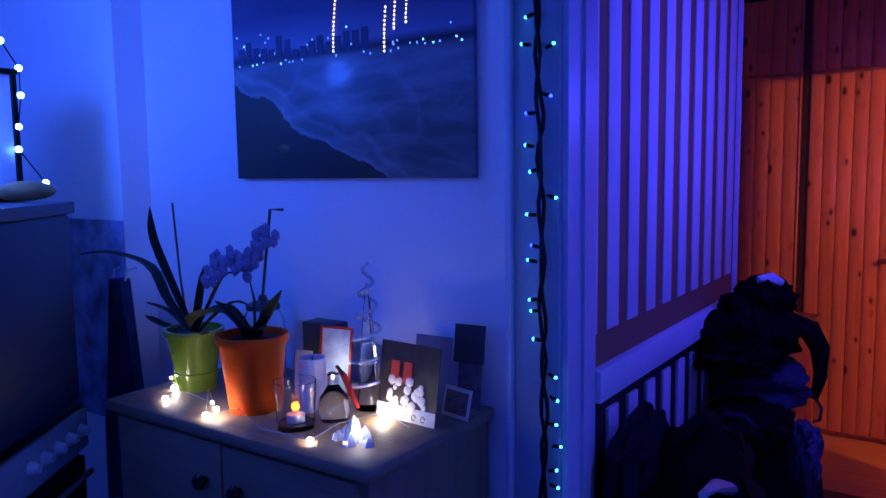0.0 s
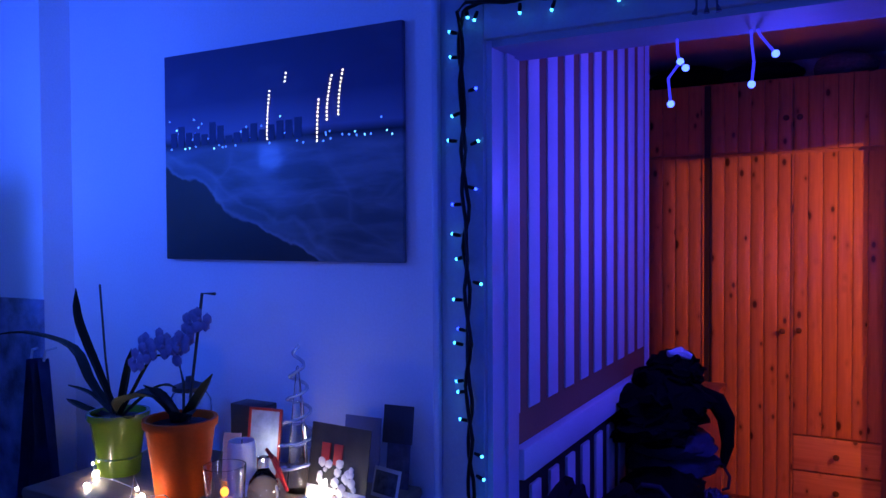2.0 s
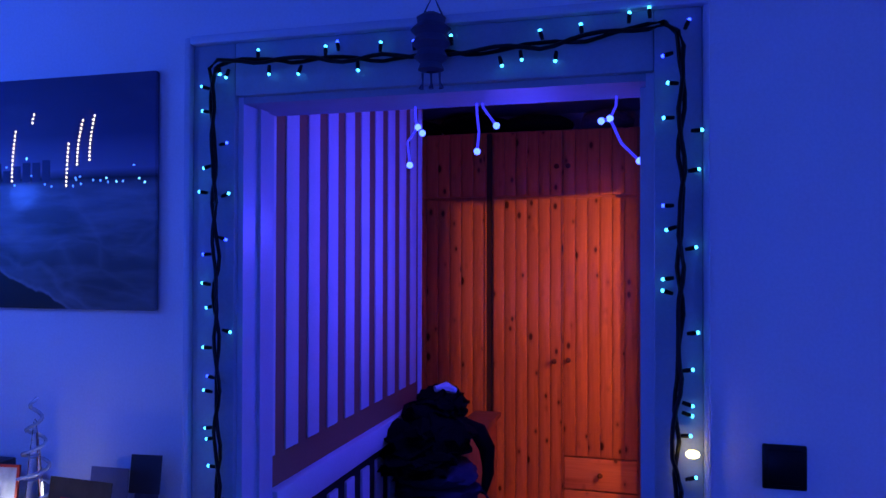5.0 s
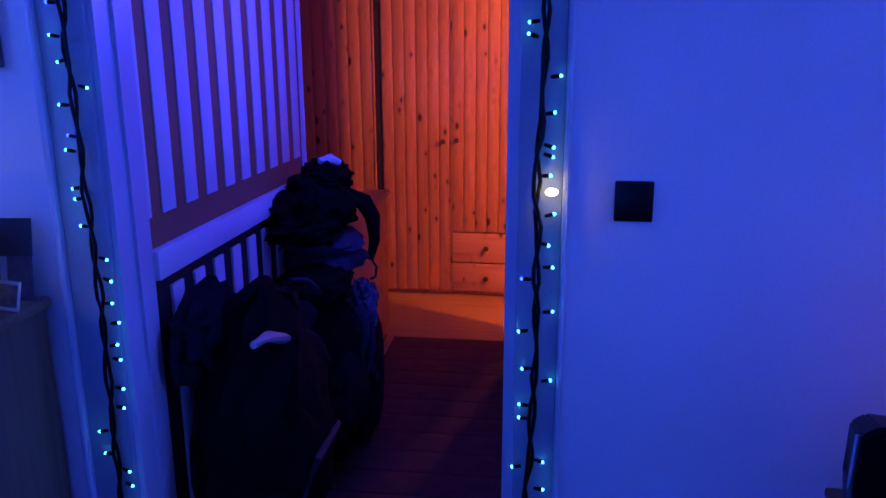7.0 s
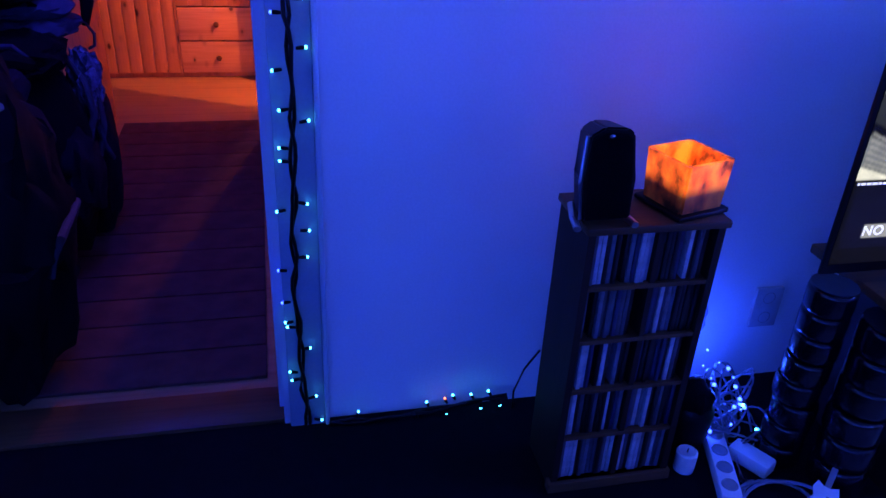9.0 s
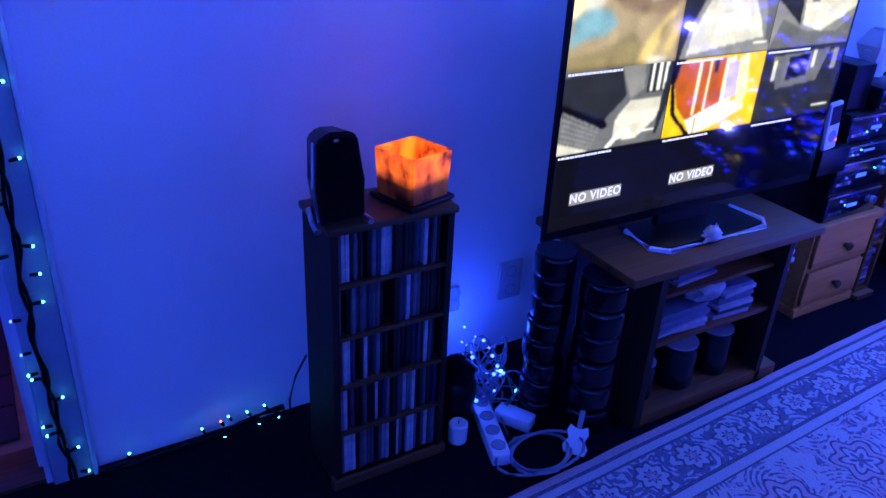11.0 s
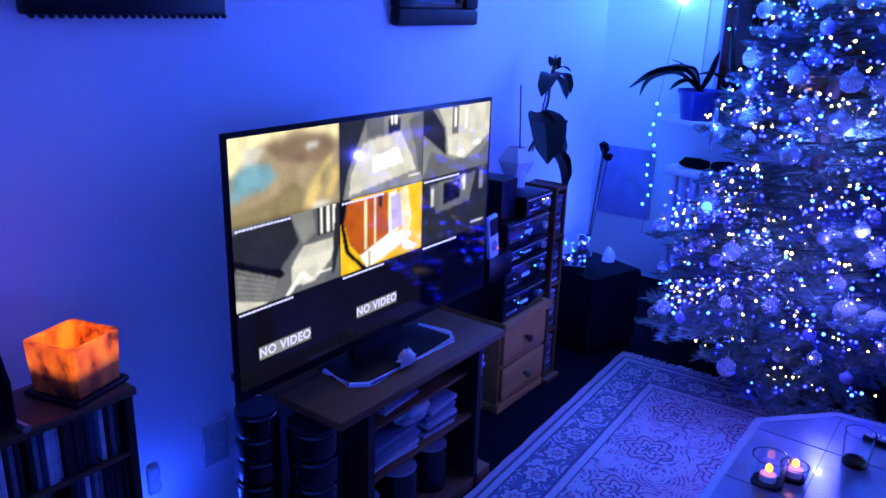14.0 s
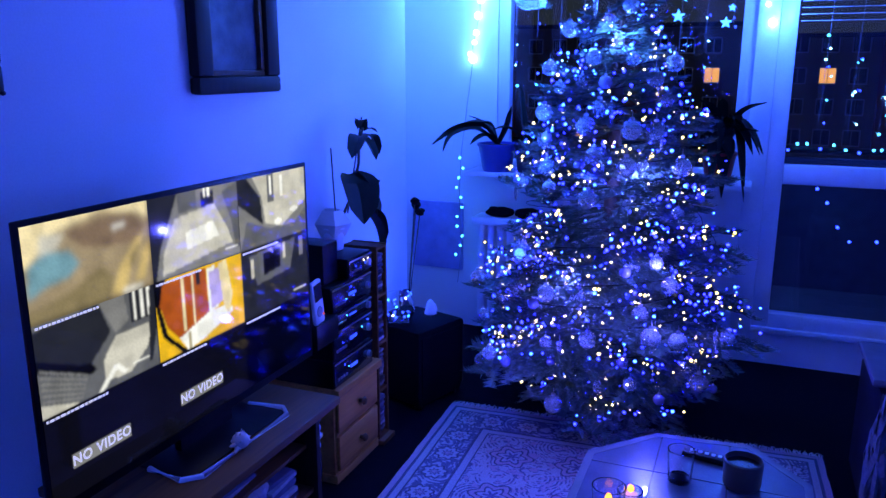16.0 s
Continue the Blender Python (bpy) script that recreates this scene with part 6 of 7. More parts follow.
part("vase", lathe([(0, 0), (0.035, 0), (0.04, 0.2), (0.028, 0.42), (0.025, 0.42), (0.03, 0.2), (0, 0.02)], 16), plain("dark_glass", (0.05, 0.05, 0.12), 0.1), sf)
for tx, ty, tz in ((0.08, -0.02, 0.86), (0.12, -0.03, 0.80), (0.14, 0.0, 0.83)):
    part("stem", tube([(0, 0, 0.05), (tx * 0.4, ty * 0.4, 0.45), (tx, ty, tz)], 0.003, 6), STEM, sf)
    part("bloom", lump(int(tz * 100), (0.024, 0.024, 0.02), 0.35, 2.5, 2), BLACKM, sf, "", T(tx, ty, tz))
solo("wall_panel_cloth", box(3.9, 4.195, 0.432, 0.448, 0.1, 0.8, 0.004), plain("blue_cloth", (0.28, 0.3, 0.45), 0.8), "dull blue cloth panel in the recess", "cloth")
pb = solo("pin_board", box(WX - 0.02, WX - 0.001, -0.12, 0.20, 0.34, 0.74, 0.004), plain("board_blue", (0.30, 0.32, 0.62), 0.7), "blue-grey flat board leaning on the wall", "board")

# ---- window wall ----
sill = solo("window_sill", box(3.98, WX + 0.02, -1.66, -0.20, 0.925, 0.955, 0.006), WHITE, "white window sill board", "window sill", kind="structure")
win = thing("window_1", "white wooden window with a view of flats", "window", kind="structure")
for n, bx in (("window_frame", (WX + 0.02, WX + 0.09, -0.375, -0.31, 0.955, 2.28)), ("window_frame", (WX + 0.02, WX + 0.09, -1.62, -1.555, 0.955, 2.28)), ("window_frame", (WX + 0.02, WX + 0.09, -1.555, -0.375, 0.955, 1.0)), ("window_frame", (WX + 0.02, WX + 0.09, -1.555, -0.375, 2.22, 2.28))):
    part(n, box(*bx, 0.004), WHITE, win)
PANE = glass("pane_glass", (0.85, 0.9, 1.0), 0.0)
gl = part("pane", box(WX + 0.05, WX + 0.056, -1.555, -0.375, 1.0, 2.22), PANE, win)
gl.visible_shadow = False
bd = thing("balcony_door", "white balcony door with two glazed panels", "door", kind="structure")
for n, bx in (("door_frame", (WX - 0.01, WX + 0.09, -1.72, -1.62, 0.17, 2.28)), ("door_stile", (WX - 0.004, WX + 0.07, -1.80, -1.72, 0.20, 2.24)), ("door_stile", (WX - 0.004, WX + 0.07, -2.52, -2.44, 0.20, 2.24)), ("door_rail", (WX - 0.004, WX + 0.07, -2.44, -1.80, 0.20, 0.275)), ("door_rail", (WX - 0.004, WX + 0.07, -2.44, -1.80, 0.945, 1.04)), ("door_rail", (WX - 0.004, WX + 0.07, -2.44, -1.80, 2.16, 2.24)), ("door_frame", (WX - 0.01, WX + 0.09, -2.62, -2.52, 0.17, 2.28)), ("threshold", (WX - 0.02, WX + 0.09, -2.52, -1.72, 0.17, 0.20))):
    part(n, box(*bx, 0.005), WHITE, bd)
for z0, z1 in ((0.275, 0.945), (1.04, 2.16)):
    g = part("pane", box(WX + 0.03, WX + 0.036, -2.44, -1.80, z0, z1), PANE, bd)
    g.visible_shadow = False
bl = thing("venetian_blind", "white slatted blind drawn up over the balcony door", "blind")
sl = mesh_of("slat", box(WX - 0.035, WX - 0.006, -2.43, -1.81, 0, 0.002), WHITE)
for i in range(14):
    piece("slat", sl, bl, T(0, 0, 1.72 + i * 0.030))
part("headrail", box(WX - 0.045, WX - 0.005, -2.44, -1.80, 2.15, 2.19, 0.003), WHITE, bl)

rad = thing("radiator", "white ribbed radiator under the window", "radiator")
col_me = mesh_of("column", box(4.05, 4.15, -0.021, 0.021, 0.10, 0.66, 0.012), WHITE)
for i in range(22):
    piece("column", col_me, rad, T(0, -0.28 - i * 0.055, 0))
part("top_pipe", tube([(4.10, -0.26, 0.62), (4.10, -1.46, 0.62)], 0.016), WHITE, rad)
part("low_pipe", tube([(4.10, -0.26, 0.14), (4.10, -1.46, 0.14)], 0.016), WHITE, rad)
part("bracket", box(4.15, 4.2, -0.5, -0.46, 0.5, 0.54), WHITE, rad)
part("foot_pipe", tube([(4.10, -0.30, 0.0), (4.10, -0.30, 0.14)], 0.014), WHITE, rad)
tray = thing("drying_shelf", "white shelf with dark things over the radiator", "shelf")
part("board", box(4.0, 4.16, -0.75, -0.24, 0.66, 0.70, 0.004), WHITE, tray)
part("mitten", lump(51, (0.05, 0.08, 0.03), 0.25, 2, 3), BLACKM, tray, "", T(4.08, -0.38, 0.725))
part("mitten", lump(52, (0.05, 0.09, 0.03), 0.25, 2, 3), BLACKM, tray, "", T(4.08, -0.55, 0.725))


def sill_plant(name, label, y, mat, leaves, r=0.07):
    p = pot("sill_pot", (4.07, y, 0.955), r * 0.75, r, 0.15, mat, label + " pot on the window sill")
    q = thing(name, label + " plant with dark strap leaves", "plant", T(4.07, y, 1.09))
    part("soil", lathe([(0, 0.012), (r * 0.85, 0.004), (r * 0.8, -0.01), (0, -0.012)], 16), SOIL, q)
    for ps_, w in leaves:
        part("leaf", leaf(ps_, w), LEAF, q)
    return q


BLUEPOT = plain("blue_glaze", (0.03, 0.05, 0.30), 0.3, vary=0.1, coat=0.4)
sill_plant("sill_orchid", "blue glazed", -0.36, BLUEPOT, [([(0, 0, 0), (-0.03, 0.07, 0.10), (-0.05, 0.2, 0.09), (-0.06, 0.36, 0.0)], 0.085), ([(0, 0, 0), (-0.06, 0.1, 0.09), (-0.1, 0.22, 0.06), (-0.1, 0.28, -0.03)], 0.06), ([(0, 0, 0), (0.0, 0.08, 0.12), (-0.02, 0.16, 0.16)], 0.012), ([(0, 0, 0), (-0.04, -0.06, 0.1), (-0.08, -0.1, 0.22)], 0.02), ([(0, 0, 0), (-0.08, 0.04, 0.06), (-0.16, 0.1, 0.02)], 0.035), ([(0, 0, 0), (-0.02, 0.04, 0.12), (-0.06, 0.18, 0.10)], 0.03)], 0.105)
sill_plant("sill_orchid", "dark brown", -0.53, DARKC, [([(0, 0, 0), (-0.04, 0.02, 0.15), (-0.05, 0.04, 0.36)], 0.03), ([(0, 0, 0), (-0.06, -0.06, 0.12), (-0.12, -0.1, 0.2)], 0.03), ([(0, 0, 0), (-0.06, 0.08, 0.1), (-0.1, 0.16, 0.1)], 0.03)], 0.07)
rnd = random.Random(77)
sill_plant("fern_plant", "dark red", -1.50, plain("red_pot", (0.3, 0.02, 0.02), 0.4), [([(0, 0, 0), (-0.06 + 0.03 * rnd.random(), 0.09 * math.cos(k), 0.05 + 0.16 * abs(math.sin(k * 1.3))), (-0.1, 0.2 * math.cos(k), 0.10 + 0.26 * math.sin(k * 1.3) * (k % 3 > 0) - 0.08)], rnd.uniform(0.022, 0.045)) for k in range(22)], 0.08)
sill_plant("sill_cyclamen", "small brown", -1.20, DARKC, [([(0, 0, 0), (0.0, 0.07 * math.cos(k * 1.1), 0.1), (-0.05, 0.15 * math.cos(k * 1.1), 0.15 + 0.06 * math.sin(k))], 0.025) for k in range(7)], 0.065)

wg = thing("window_lights", "bright icy string lights down the wall beside the window", "string lights")
ICY = glow("bulb_icy_big", (0.25, 0.75, 1.0), 16)
gp_ = [(4.185, -0.20, 2.4), (4.185, -0.21, 1.80), (4.185, -0.17, 1.62), (4.185, -0.172, 1.55), (4.06, -0.15, 1.02), (4.03, -0.155, 0.8), (4.03, -0.17, 0.5), (4.05, -0.14, 0.3)]
part("wire", tube(gp_, 0.002, 5), CLEARW, wg)
for k, (yy, zz, r) in enumerate(((-0.205, 2.2, 0.014), (-0.21, 2.0, 0.016), (-0.215, 1.86, 0.018), (-0.20, 1.78, 0.02), (-0.19, 1.69, 0.016), (-0.18, 1.64, 0.014), (-0.172, 1.55, 0.022), (-0.155, 1.58, 0.012))):
    part("bulb", ball(r, (4.18, yy, zz), 2), ICY, wg)
for k in range(11):
    part("bulb", ball(0.008, (4.03, -0.155 - 0.02 * math.sin(k * 1.7), 1.02 - k * 0.055), 1), B_CYAN, wg)
wc = thing("window_curtain_lights", "hanging strings of blue and icy lights in the window", "string lights")
rnd = random.Random(12)
strands = []
for k in range(10):
    yy = -0.42 - k * 0.122
    part("wire", tube([(WX - 0.005, yy, 2.26), (WX - 0.005, yy + 0.01, 1.35 + 0.35 * rnd.random())], 0.0012, 5), CLEARW, wc)
    for j in range(7):
        strands.append((WX - 0.006, yy + rnd.uniform(-0.01, 0.012), rnd.uniform(1.4, 2.22)))
for k in range(3):
    yy = -1.95 - k * 0.13
    part("wire", tube([(WX - 0.01, yy, 2.2), (WX - 0.01, yy + 0.02, 1.2)], 0.0012, 5), CLEARW, wc)
    for j in range(7):
        strands.append((WX - 0.012, yy + rnd.uniform(-0.02, 0.02), rnd.uniform(1.2, 1.7)))
for k, p in enumerate(strands):
    part("bulb", ball(rnd.choice((0.004, 0.005, 0.007)), p, 1), (B_BLUE, B_CYAN, ICY)[k % 3], wc)
def star_bulb(y, z, r):
    bm = bmesh.new()
    rim = [Vector((0, (r if k % 2 == 0 else r * 0.42) * math.sin(k * math.pi / 5), (r if k % 2 == 0 else r * 0.42) * math.cos(k * math.pi / 5))) for k in range(10)]
    ring = [bm.verts.new(v) for v in rim]
    for sx in (-0.35, 0.35):
        tip_ = bm.verts.new((sx * r, 0, 0))
        for k in range(10):
            bm.faces.new((ring[k], ring[(k + 1) % 10], tip_))
    part("star", bm, STARM, wc, "glowing plastic star", T(WX - 0.012, y, z))


STARM = glow("star_glow", (0.05, 0.28, 1.0), 5)
for y, z, r in ((-0.56, 1.83, 0.026), (-0.545, 1.93, 0.024), (-1.25, 1.755, 0.034), (-1.475, 1.72, 0.03), (-1.50, 1.79, 0.02), (-1.54, 1.95, 0.022), (-0.82, 1.95, 0.024), (-1.36, 1.93, 0.026)):
    star_bulb(y, z, r)
part("bulb", ball(0.02, (WX - 0.03, -1.686, 1.715), 2), ICY, wc)
part("bulb", ball(0.012, (WX - 0.03, -1.66, 1.80), 2), ICY, wc)

# balcony with its rail of lights
bal = thing("balcony", "dark concrete balcony with lights along its rail", "balcony")
part("slab", box(WX + 0.22, 5.5, -3.2, 0.4, -0.1, 0.1), plain("concrete", (0.12, 0.12, 0.13), 0.9), bal)
part("parapet", box(5.45, 5.5, -3.2, 0.4, 0.1, 0.95), plain("parapet_paint", (0.05, 0.05, 0.07), 0.9), bal)
part("rail", tube([(5.47, -3.2, 1.0), (5.47, 0.4, 1.0)], 0.02), BLACK, bal)
rnd = random.Random(15)
for k in range(26):
    part("bulb", ball(0.010, (5.44, -3.1 + k * 0.07 + rnd.uniform(-0.02, 0.02), 1.02 + rnd.uniform(-0.03, 0.02)), 1), B_CYAN if k % 3 else B_BLUE, bal)
for k, p in enumerate(((5.0, -2.02, 0.82), (5.0, -2.08, 0.74), (5.0, -2.15, 0.6), (5.0, -2.22, 0.52), (5.0, -2.36, 0.53), (5.0, -2.04, 0.86))):
    part("bulb", ball(0.010, p, 1), B_BLUE, bal)

# ---- apartment block opposite ----
FAC = plain("panel_facade", (0.16, 0.13, 0.10), 0.9, vary=0.3, scale=0.4, fine=6)
FACR = plain("red_facade", (0.22, 0.07, 0.05), 0.9, vary=0.3, scale=0.4, fine=6)
GLD = plain("far_window_dark", (0.02, 0.025, 0.035), 0.2)
WINF = plain("far_window_frame", (0.35, 0.36, 0.38), 0.6)
WLIT = glow("far_window_lit", (1.0, 0.42, 0.10), 1.1)
ab = thing("apartment_block", "panel-built apartment block with a few lit windows", "building", Matrix.Translation((80, 0, 0)))
part("wall", box(0, 12, -34, -3.0, -22, 4.2), FAC, ab)
part("wall", box(0.8, 12, -3.0, 45.0, -22, 5.4), FAC, ab)
for y0, y1 in ((-14.5, -11.6), (-3.0, -0.4), (9.6, 12.2), (22.4, 25.2)):
    part("stair_tower", box(-0.7, 0.79 if y0 > -4 else -0.01, y0, y1, -22, 5.0), FACR, ab, "reddish stair tower")
part("roof_edge", box(-0.3, 12, -34, -3.1, 4.2, 4.6), GLD, ab)
part("roof_edge", box(0.5, 12, -2.9, 45.0, 5.4, 5.8), GLD, ab)
wd_ = mesh_of("pane", box(-0.08, -0.067, -0.66, -0.03, -0.66, 0.66), GLD)
wl_ = mesh_of("pane", box(-0.08, -0.067, -0.66, -0.03, -0.66, 0.66), WLIT)
for fl_ in range(6):
    z = 3.6 - fl_ * 2.8
    for k in range(18):
        yy = -17.5 + k * 2.52
        if any(y0 - 0.9 < yy < y1 + 0.9 for y0, y1 in ((-14.5, -11.6), (-3.0, -0.4), (9.6, 12.2), (22.4, 25.2))):
            continue
        w = part("window", box(-0.065, -0.002, -0.75, 0.75, -0.75, 0.75), WINF, ab, "", T(0.0 if yy < -3 else 0.8, yy, z))
        litw = (fl_, k) in ((1, 4), (1, 8), (1, 7), (3, 13))
        piece("pane", wl_ if litw else wd_, w, Matrix.Identity(4))
        piece("pane", wl_ if litw else wd_, w, T(0, 0.69, 0))
solo("ground", box(6, 600, -400, 400, -22.3, -22.0), plain("dark_ground", (0.03, 0.03, 0.035), 0.9, scale=0.3), "dark ground between the blocks", "ground", kind="structure")

# ---- Christmas tree ----
rnd = random.Random(42)
TXY = (3.17, -1.14)
tree = thing("christmas_tree", "green fir Christmas tree full of lights and baubles", "Christmas tree", T(TXY[0], TXY[1], 0))
BARK = plain("fir_bark", (0.07, 0.045, 0.03), 0.9, vary=0.4, scale=30, relief=0.8)
part("trunk", tube([(0, 0, 0.0), (0.005, 0, 0.8), (0.0, 0.004, 1.6), (0, 0, 2.12)], [0.045, 0.036, 0.022, 0.004], 10), BARK, tree)
part("stand", lathe([(0, 0), (0.12, 0), (0.115, 0.04), (0.07, 0.07), (0.06, 0.12), (0.0, 0.12)], 20), BLACK, tree, "dark tree stand")
NEEDLE = plain("fir_needles", (0.065, 0.115, 0.075), 0.5, vary=0.45, scale=25, relief=0.0)


def fir_branch(seed):
    """A unit-long branch: stem, side twigs and rows of needles."""
    r = random.Random(seed)
    bm = bmesh.new()

    def run(p0, p1, w0, w1, n, nl):
        bm_tube(bm, [p0, p0.lerp(p1, 0.5) + Vector((0, 0, -0.01)), p1], [w0, (w0 + w1) / 2, w1], 4, False)
        d = (p1 - p0).normalized()
        side = d.cross(Vector((0, 0, 1)))
        side = side.normalized() if side.length > 0.05 else Vector((1, 0, 0))
        up = side.cross(d)
        for i in range(n):
            f = (i + r.random()) / n
            q = p0.lerp(p1, f)
            a = r.choice((0.0, math.pi)) + r.uniform(-0.8, 0.9)
            w = (side * math.cos(a) + up * abs(math.sin(a)) * 0.9 + d * 0.75).normalized() * nl * r.uniform(0.75, 1.15)
            t = d * 0.0062
            bm.faces.new((bm.verts.new(q - t), bm.verts.new(q + t), bm.verts.new(q + w)))

    tip = Vector((1.0, 0, -0.12))
    run(Vector((0, 0, 0)), tip, 0.016, 0.004, 120, 0.075)
    for k in range(13):
        f = 0.2 + 0.75 * k / 12
        s = 1 if k % 2 else -1
        p = Vector((f, 0, -0.12 * f))
        ln = (1.0 - f) * 0.52 + 0.12
        e = p + Vector((math.cos(radians(48)), s * math.sin(radians(48)), r.uniform(-0.42, 0.02))) * ln
        run(p, e, 0.007, 0.002, int(44 + ln * 100), 0.07)
        if ln > 0.3:
            for g in (0.45, 0.7):
                b0 = p.lerp(e, g)
                run(b0, b0 + Vector((0.9, s * r.uniform(-0.3, 0.5), -0.1)).normalized() * ln * 0.4, 0.004, 0.002, 32, 0.06)
    return bm


br_me = [mesh_of("branch", fir_branch(i), NEEDLE, smooth=False) for i in range(4)]


def reach(z):
    return 0.62 * max(0.06, (2.14 - z) / 1.58) if z > 0.56 else 0.62 - 0.85 * (0.56 - z)


tips = []
z = 0.23
while z < 2.10:
    n = 12 if z < 1.6 else 8
    a0 = rnd.random() * 6.28
    for k in range(n):
        a = a0 + 2 * math.pi * k / n + rnd.uniform(-0.22, 0.22)
        ln = reach(z) * rnd.uniform(0.72, 1.12)
        dip = (-14 if z < 0.35 else -10 if z < 0.6 else -6 if z < 0.95 else 4 + 14 * (z - 0.9)) + rnd.uniform(-7, 7)
        mtx = Matrix.Translation((0, 0, z + rnd.uniform(-0.03, 0.03))) @ Matrix.Rotation(a, 4, "Z") @ Matrix.Rotation(radians(-dip), 4, "Y") @ Matrix.Rotation(rnd.uniform(-0.4, 0.4), 4, "X") @ Matrix.Diagonal((ln, ln * 0.95, ln, 1))
        piece("branch", br_me[rnd.randrange(4)], tree, mtx)
        tips.append((mtx, ln))
    z += 0.088 if z < 1.6 else 0.07
part("leader", tube([(0, 0, 2.08), (0, 0, 2.25)], [0.006, 0.002], 6), NEEDLE, tree)

tl = thing("tree_lights", "strings of warm white and blue fairy lights on the tree", "string lights", T(TXY[0], TXY[1], 0), kind="stuff")
TW, TB, TC = glow("tree_bulb_warm", (1.0, 0.74, 0.18), 6.5), glow("tree_bulb_blue", (0.003, 0.004, 1.0), 85), glow("tree_bulb_icy", (0.012, 0.05, 1.0), 45)
sets = {"warm_bulbs": (TW, bmesh.new()), "blue_bulbs": (TB, bmesh.new()), "icy_bulbs": (TC, bmesh.new())}
wide = [ln * ln + 0.03 for mtx, ln in tips]
for mtx, ln in rnd.choices(tips, wide, k=2400):
    f = 0.45 + 0.52 * rnd.random() ** 0.8
    p = mtx @ Vector((f, rnd.uniform(-0.5, 0.5) * (1.2 - f), rnd.uniform(-0.06, 0.16)))
    if p.x > 0.25 * reach(p.z) or p.z < 0.04:
        continue
    ball(rnd.choice((0.0030, 0.0038, 0.0048, 0.0062)), p, 1, sets[rnd.choice(("warm_bulbs", "warm_bulbs", "blue_bulbs", "blue_bulbs", "blue_bulbs", "icy_bulbs") if p.z < 1.35 else ("warm_bulbs", "blue_bulbs", "blue_bulbs", "icy_bulbs", "icy_bulbs"))][1])
for n, (mm, bm) in sets.items():
    ob = part(n, bm, mm, tl)
    ob["kind"] = "stuff"
wires = bmesh.new()
for s in range(3):
    pts = []
    for i in range(240):
        zz = 0.2 + 1.85 * i / 240
        a = i * 0.23 + s * 2.1
        rr = reach(zz) * (0.74 + 0.14 * noise.noise((i * 0.15, s, 0)))
        pts.append((rr * math.cos(a), rr * math.sin(a), zz))
    bm_tube(wires, pts, 0.0016, 4)
ob = part("wires", wires, BLACK, tl, "dark green light cable")

m, nt, b = node_mat("bauble_glass")
b.inputs["Base Color"].default_value = (0.96, 0.96, 0.98, 1)
b.inputs["Roughness"].default_value, b.inputs["Transmission Weight"].default_value = 0.08, 0.75
b.inputs["Subsurface Weight"].default_value = 0.0
b.inputs["Coat Weight"].default_value = 0.6
bump(nt, b, noise_tex(nt, 60, 2), 0.2)
BAUB = m
VIO = plain("violet_bauble", (0.35, 0.3, 0.55), 0.2, 0.5, coat=0.5)
protos = []
for mm, lab in ((BAUB, "frosted clear glass bauble hanging on the tree"), (VIO, "shiny violet bauble hanging on the tree")):
    o = thing("bauble", lab, "bauble", T(0, 0, -30), "baubles on the tree")
    part("globe", lathe([(0.035 * math.sin(math.pi * k / 14) + (1e-6 if k in (0, 14) else 0), -0.035 * math.cos(math.pi * k / 14)) for k in range(15)], 20), mm, o)
    part("cap", lathe([(0.0, 0.043), (0.008, 0.042), (0.009, 0.033), (0.0, 0.033)], 10), METAL, o)
    part("hook", tube([(0, 0, 0.042), (0.004, 0, 0.056), (-0.002, 0, 0.064)], 0.001, 5), METAL, o)
    protos.append(o)
done = 0
first, hung = {0: True, 1: True}, []
for i in range(900):
    mtx, ln = rnd.choices(tips, wide)[0]
    p = mtx @ Vector((rnd.uniform(0.86, 1.02), rnd.uniform(-0.10, 0.10), 0.0))
    if p.x > -0.3 * reach(p.z) or p.z > 2.05 or p.z < 0.28 or (p.length_squared and abs(p.z) < 0.2):
        continue
    if any((p - q_).length < 0.085 for q_ in hung):
        continue
    hung.append(p)
    k = 0 if rnd.random() < 0.85 else 1
    s = rnd.choice((0.7, 0.85, 0.95, 1.05)) * (0.7 if k else 1.0)
    mm = Matrix.Translation((TXY[0] + p.x, TXY[1] + p.y, p.z - 0.05 * s)) @ Matrix.Diagonal((s, s, s, 1))
    if first[k]:
        protos[k].matrix_basis, first[k] = mm, False
    else:
        o = copy_thing(protos[k], Matrix.Translation(mm.translation))
        o.scale = (s, s, s)
    done += 1
    if done >= 72:
        break

# clear glass drops between the baubles
drop_proto = None
for i in range(60):
    mtx, ln = rnd.choices(tips, wide)[0]
    p = mtx @ Vector((rnd.uniform(0.8, 0.98), rnd.uniform(-0.12, 0.12), 0.0))
    if p.x > -0.2 * reach(p.z) or p.z > 2.1 or p.z < 0.45:
        continue
    place = T(TXY[0] + p.x, TXY[1] + p.y, p.z - 0.01)
    if drop_proto is None:
        drop_proto = thing("icicle_ornament", "clear twisted glass icicle hanging on the tree", "ornament", place, "glass icicles on the tree")
        part("drop", lathe([(0.0, -0.11), (0.004, -0.10), (0.0075, -0.06), (0.011, -0.02), (0.008, -0.005), (0.0, 0.0)], 10), BAUB, drop_proto)
        part("hook", tube([(0, 0, -0.002), (0.003, 0, 0.010), (-0.002, 0, 0.018)], 0.001, 5), METAL, drop_proto)
    else:
        copy_thing(drop_proto, place)

# ---- rug ----
RX, RY, RW, RD = 2.0, -1.30, 2.30, 1.54
m, nt, b = node_mat("patterned_rug")
co = nt.nodes.new("ShaderNodeTexCoord")
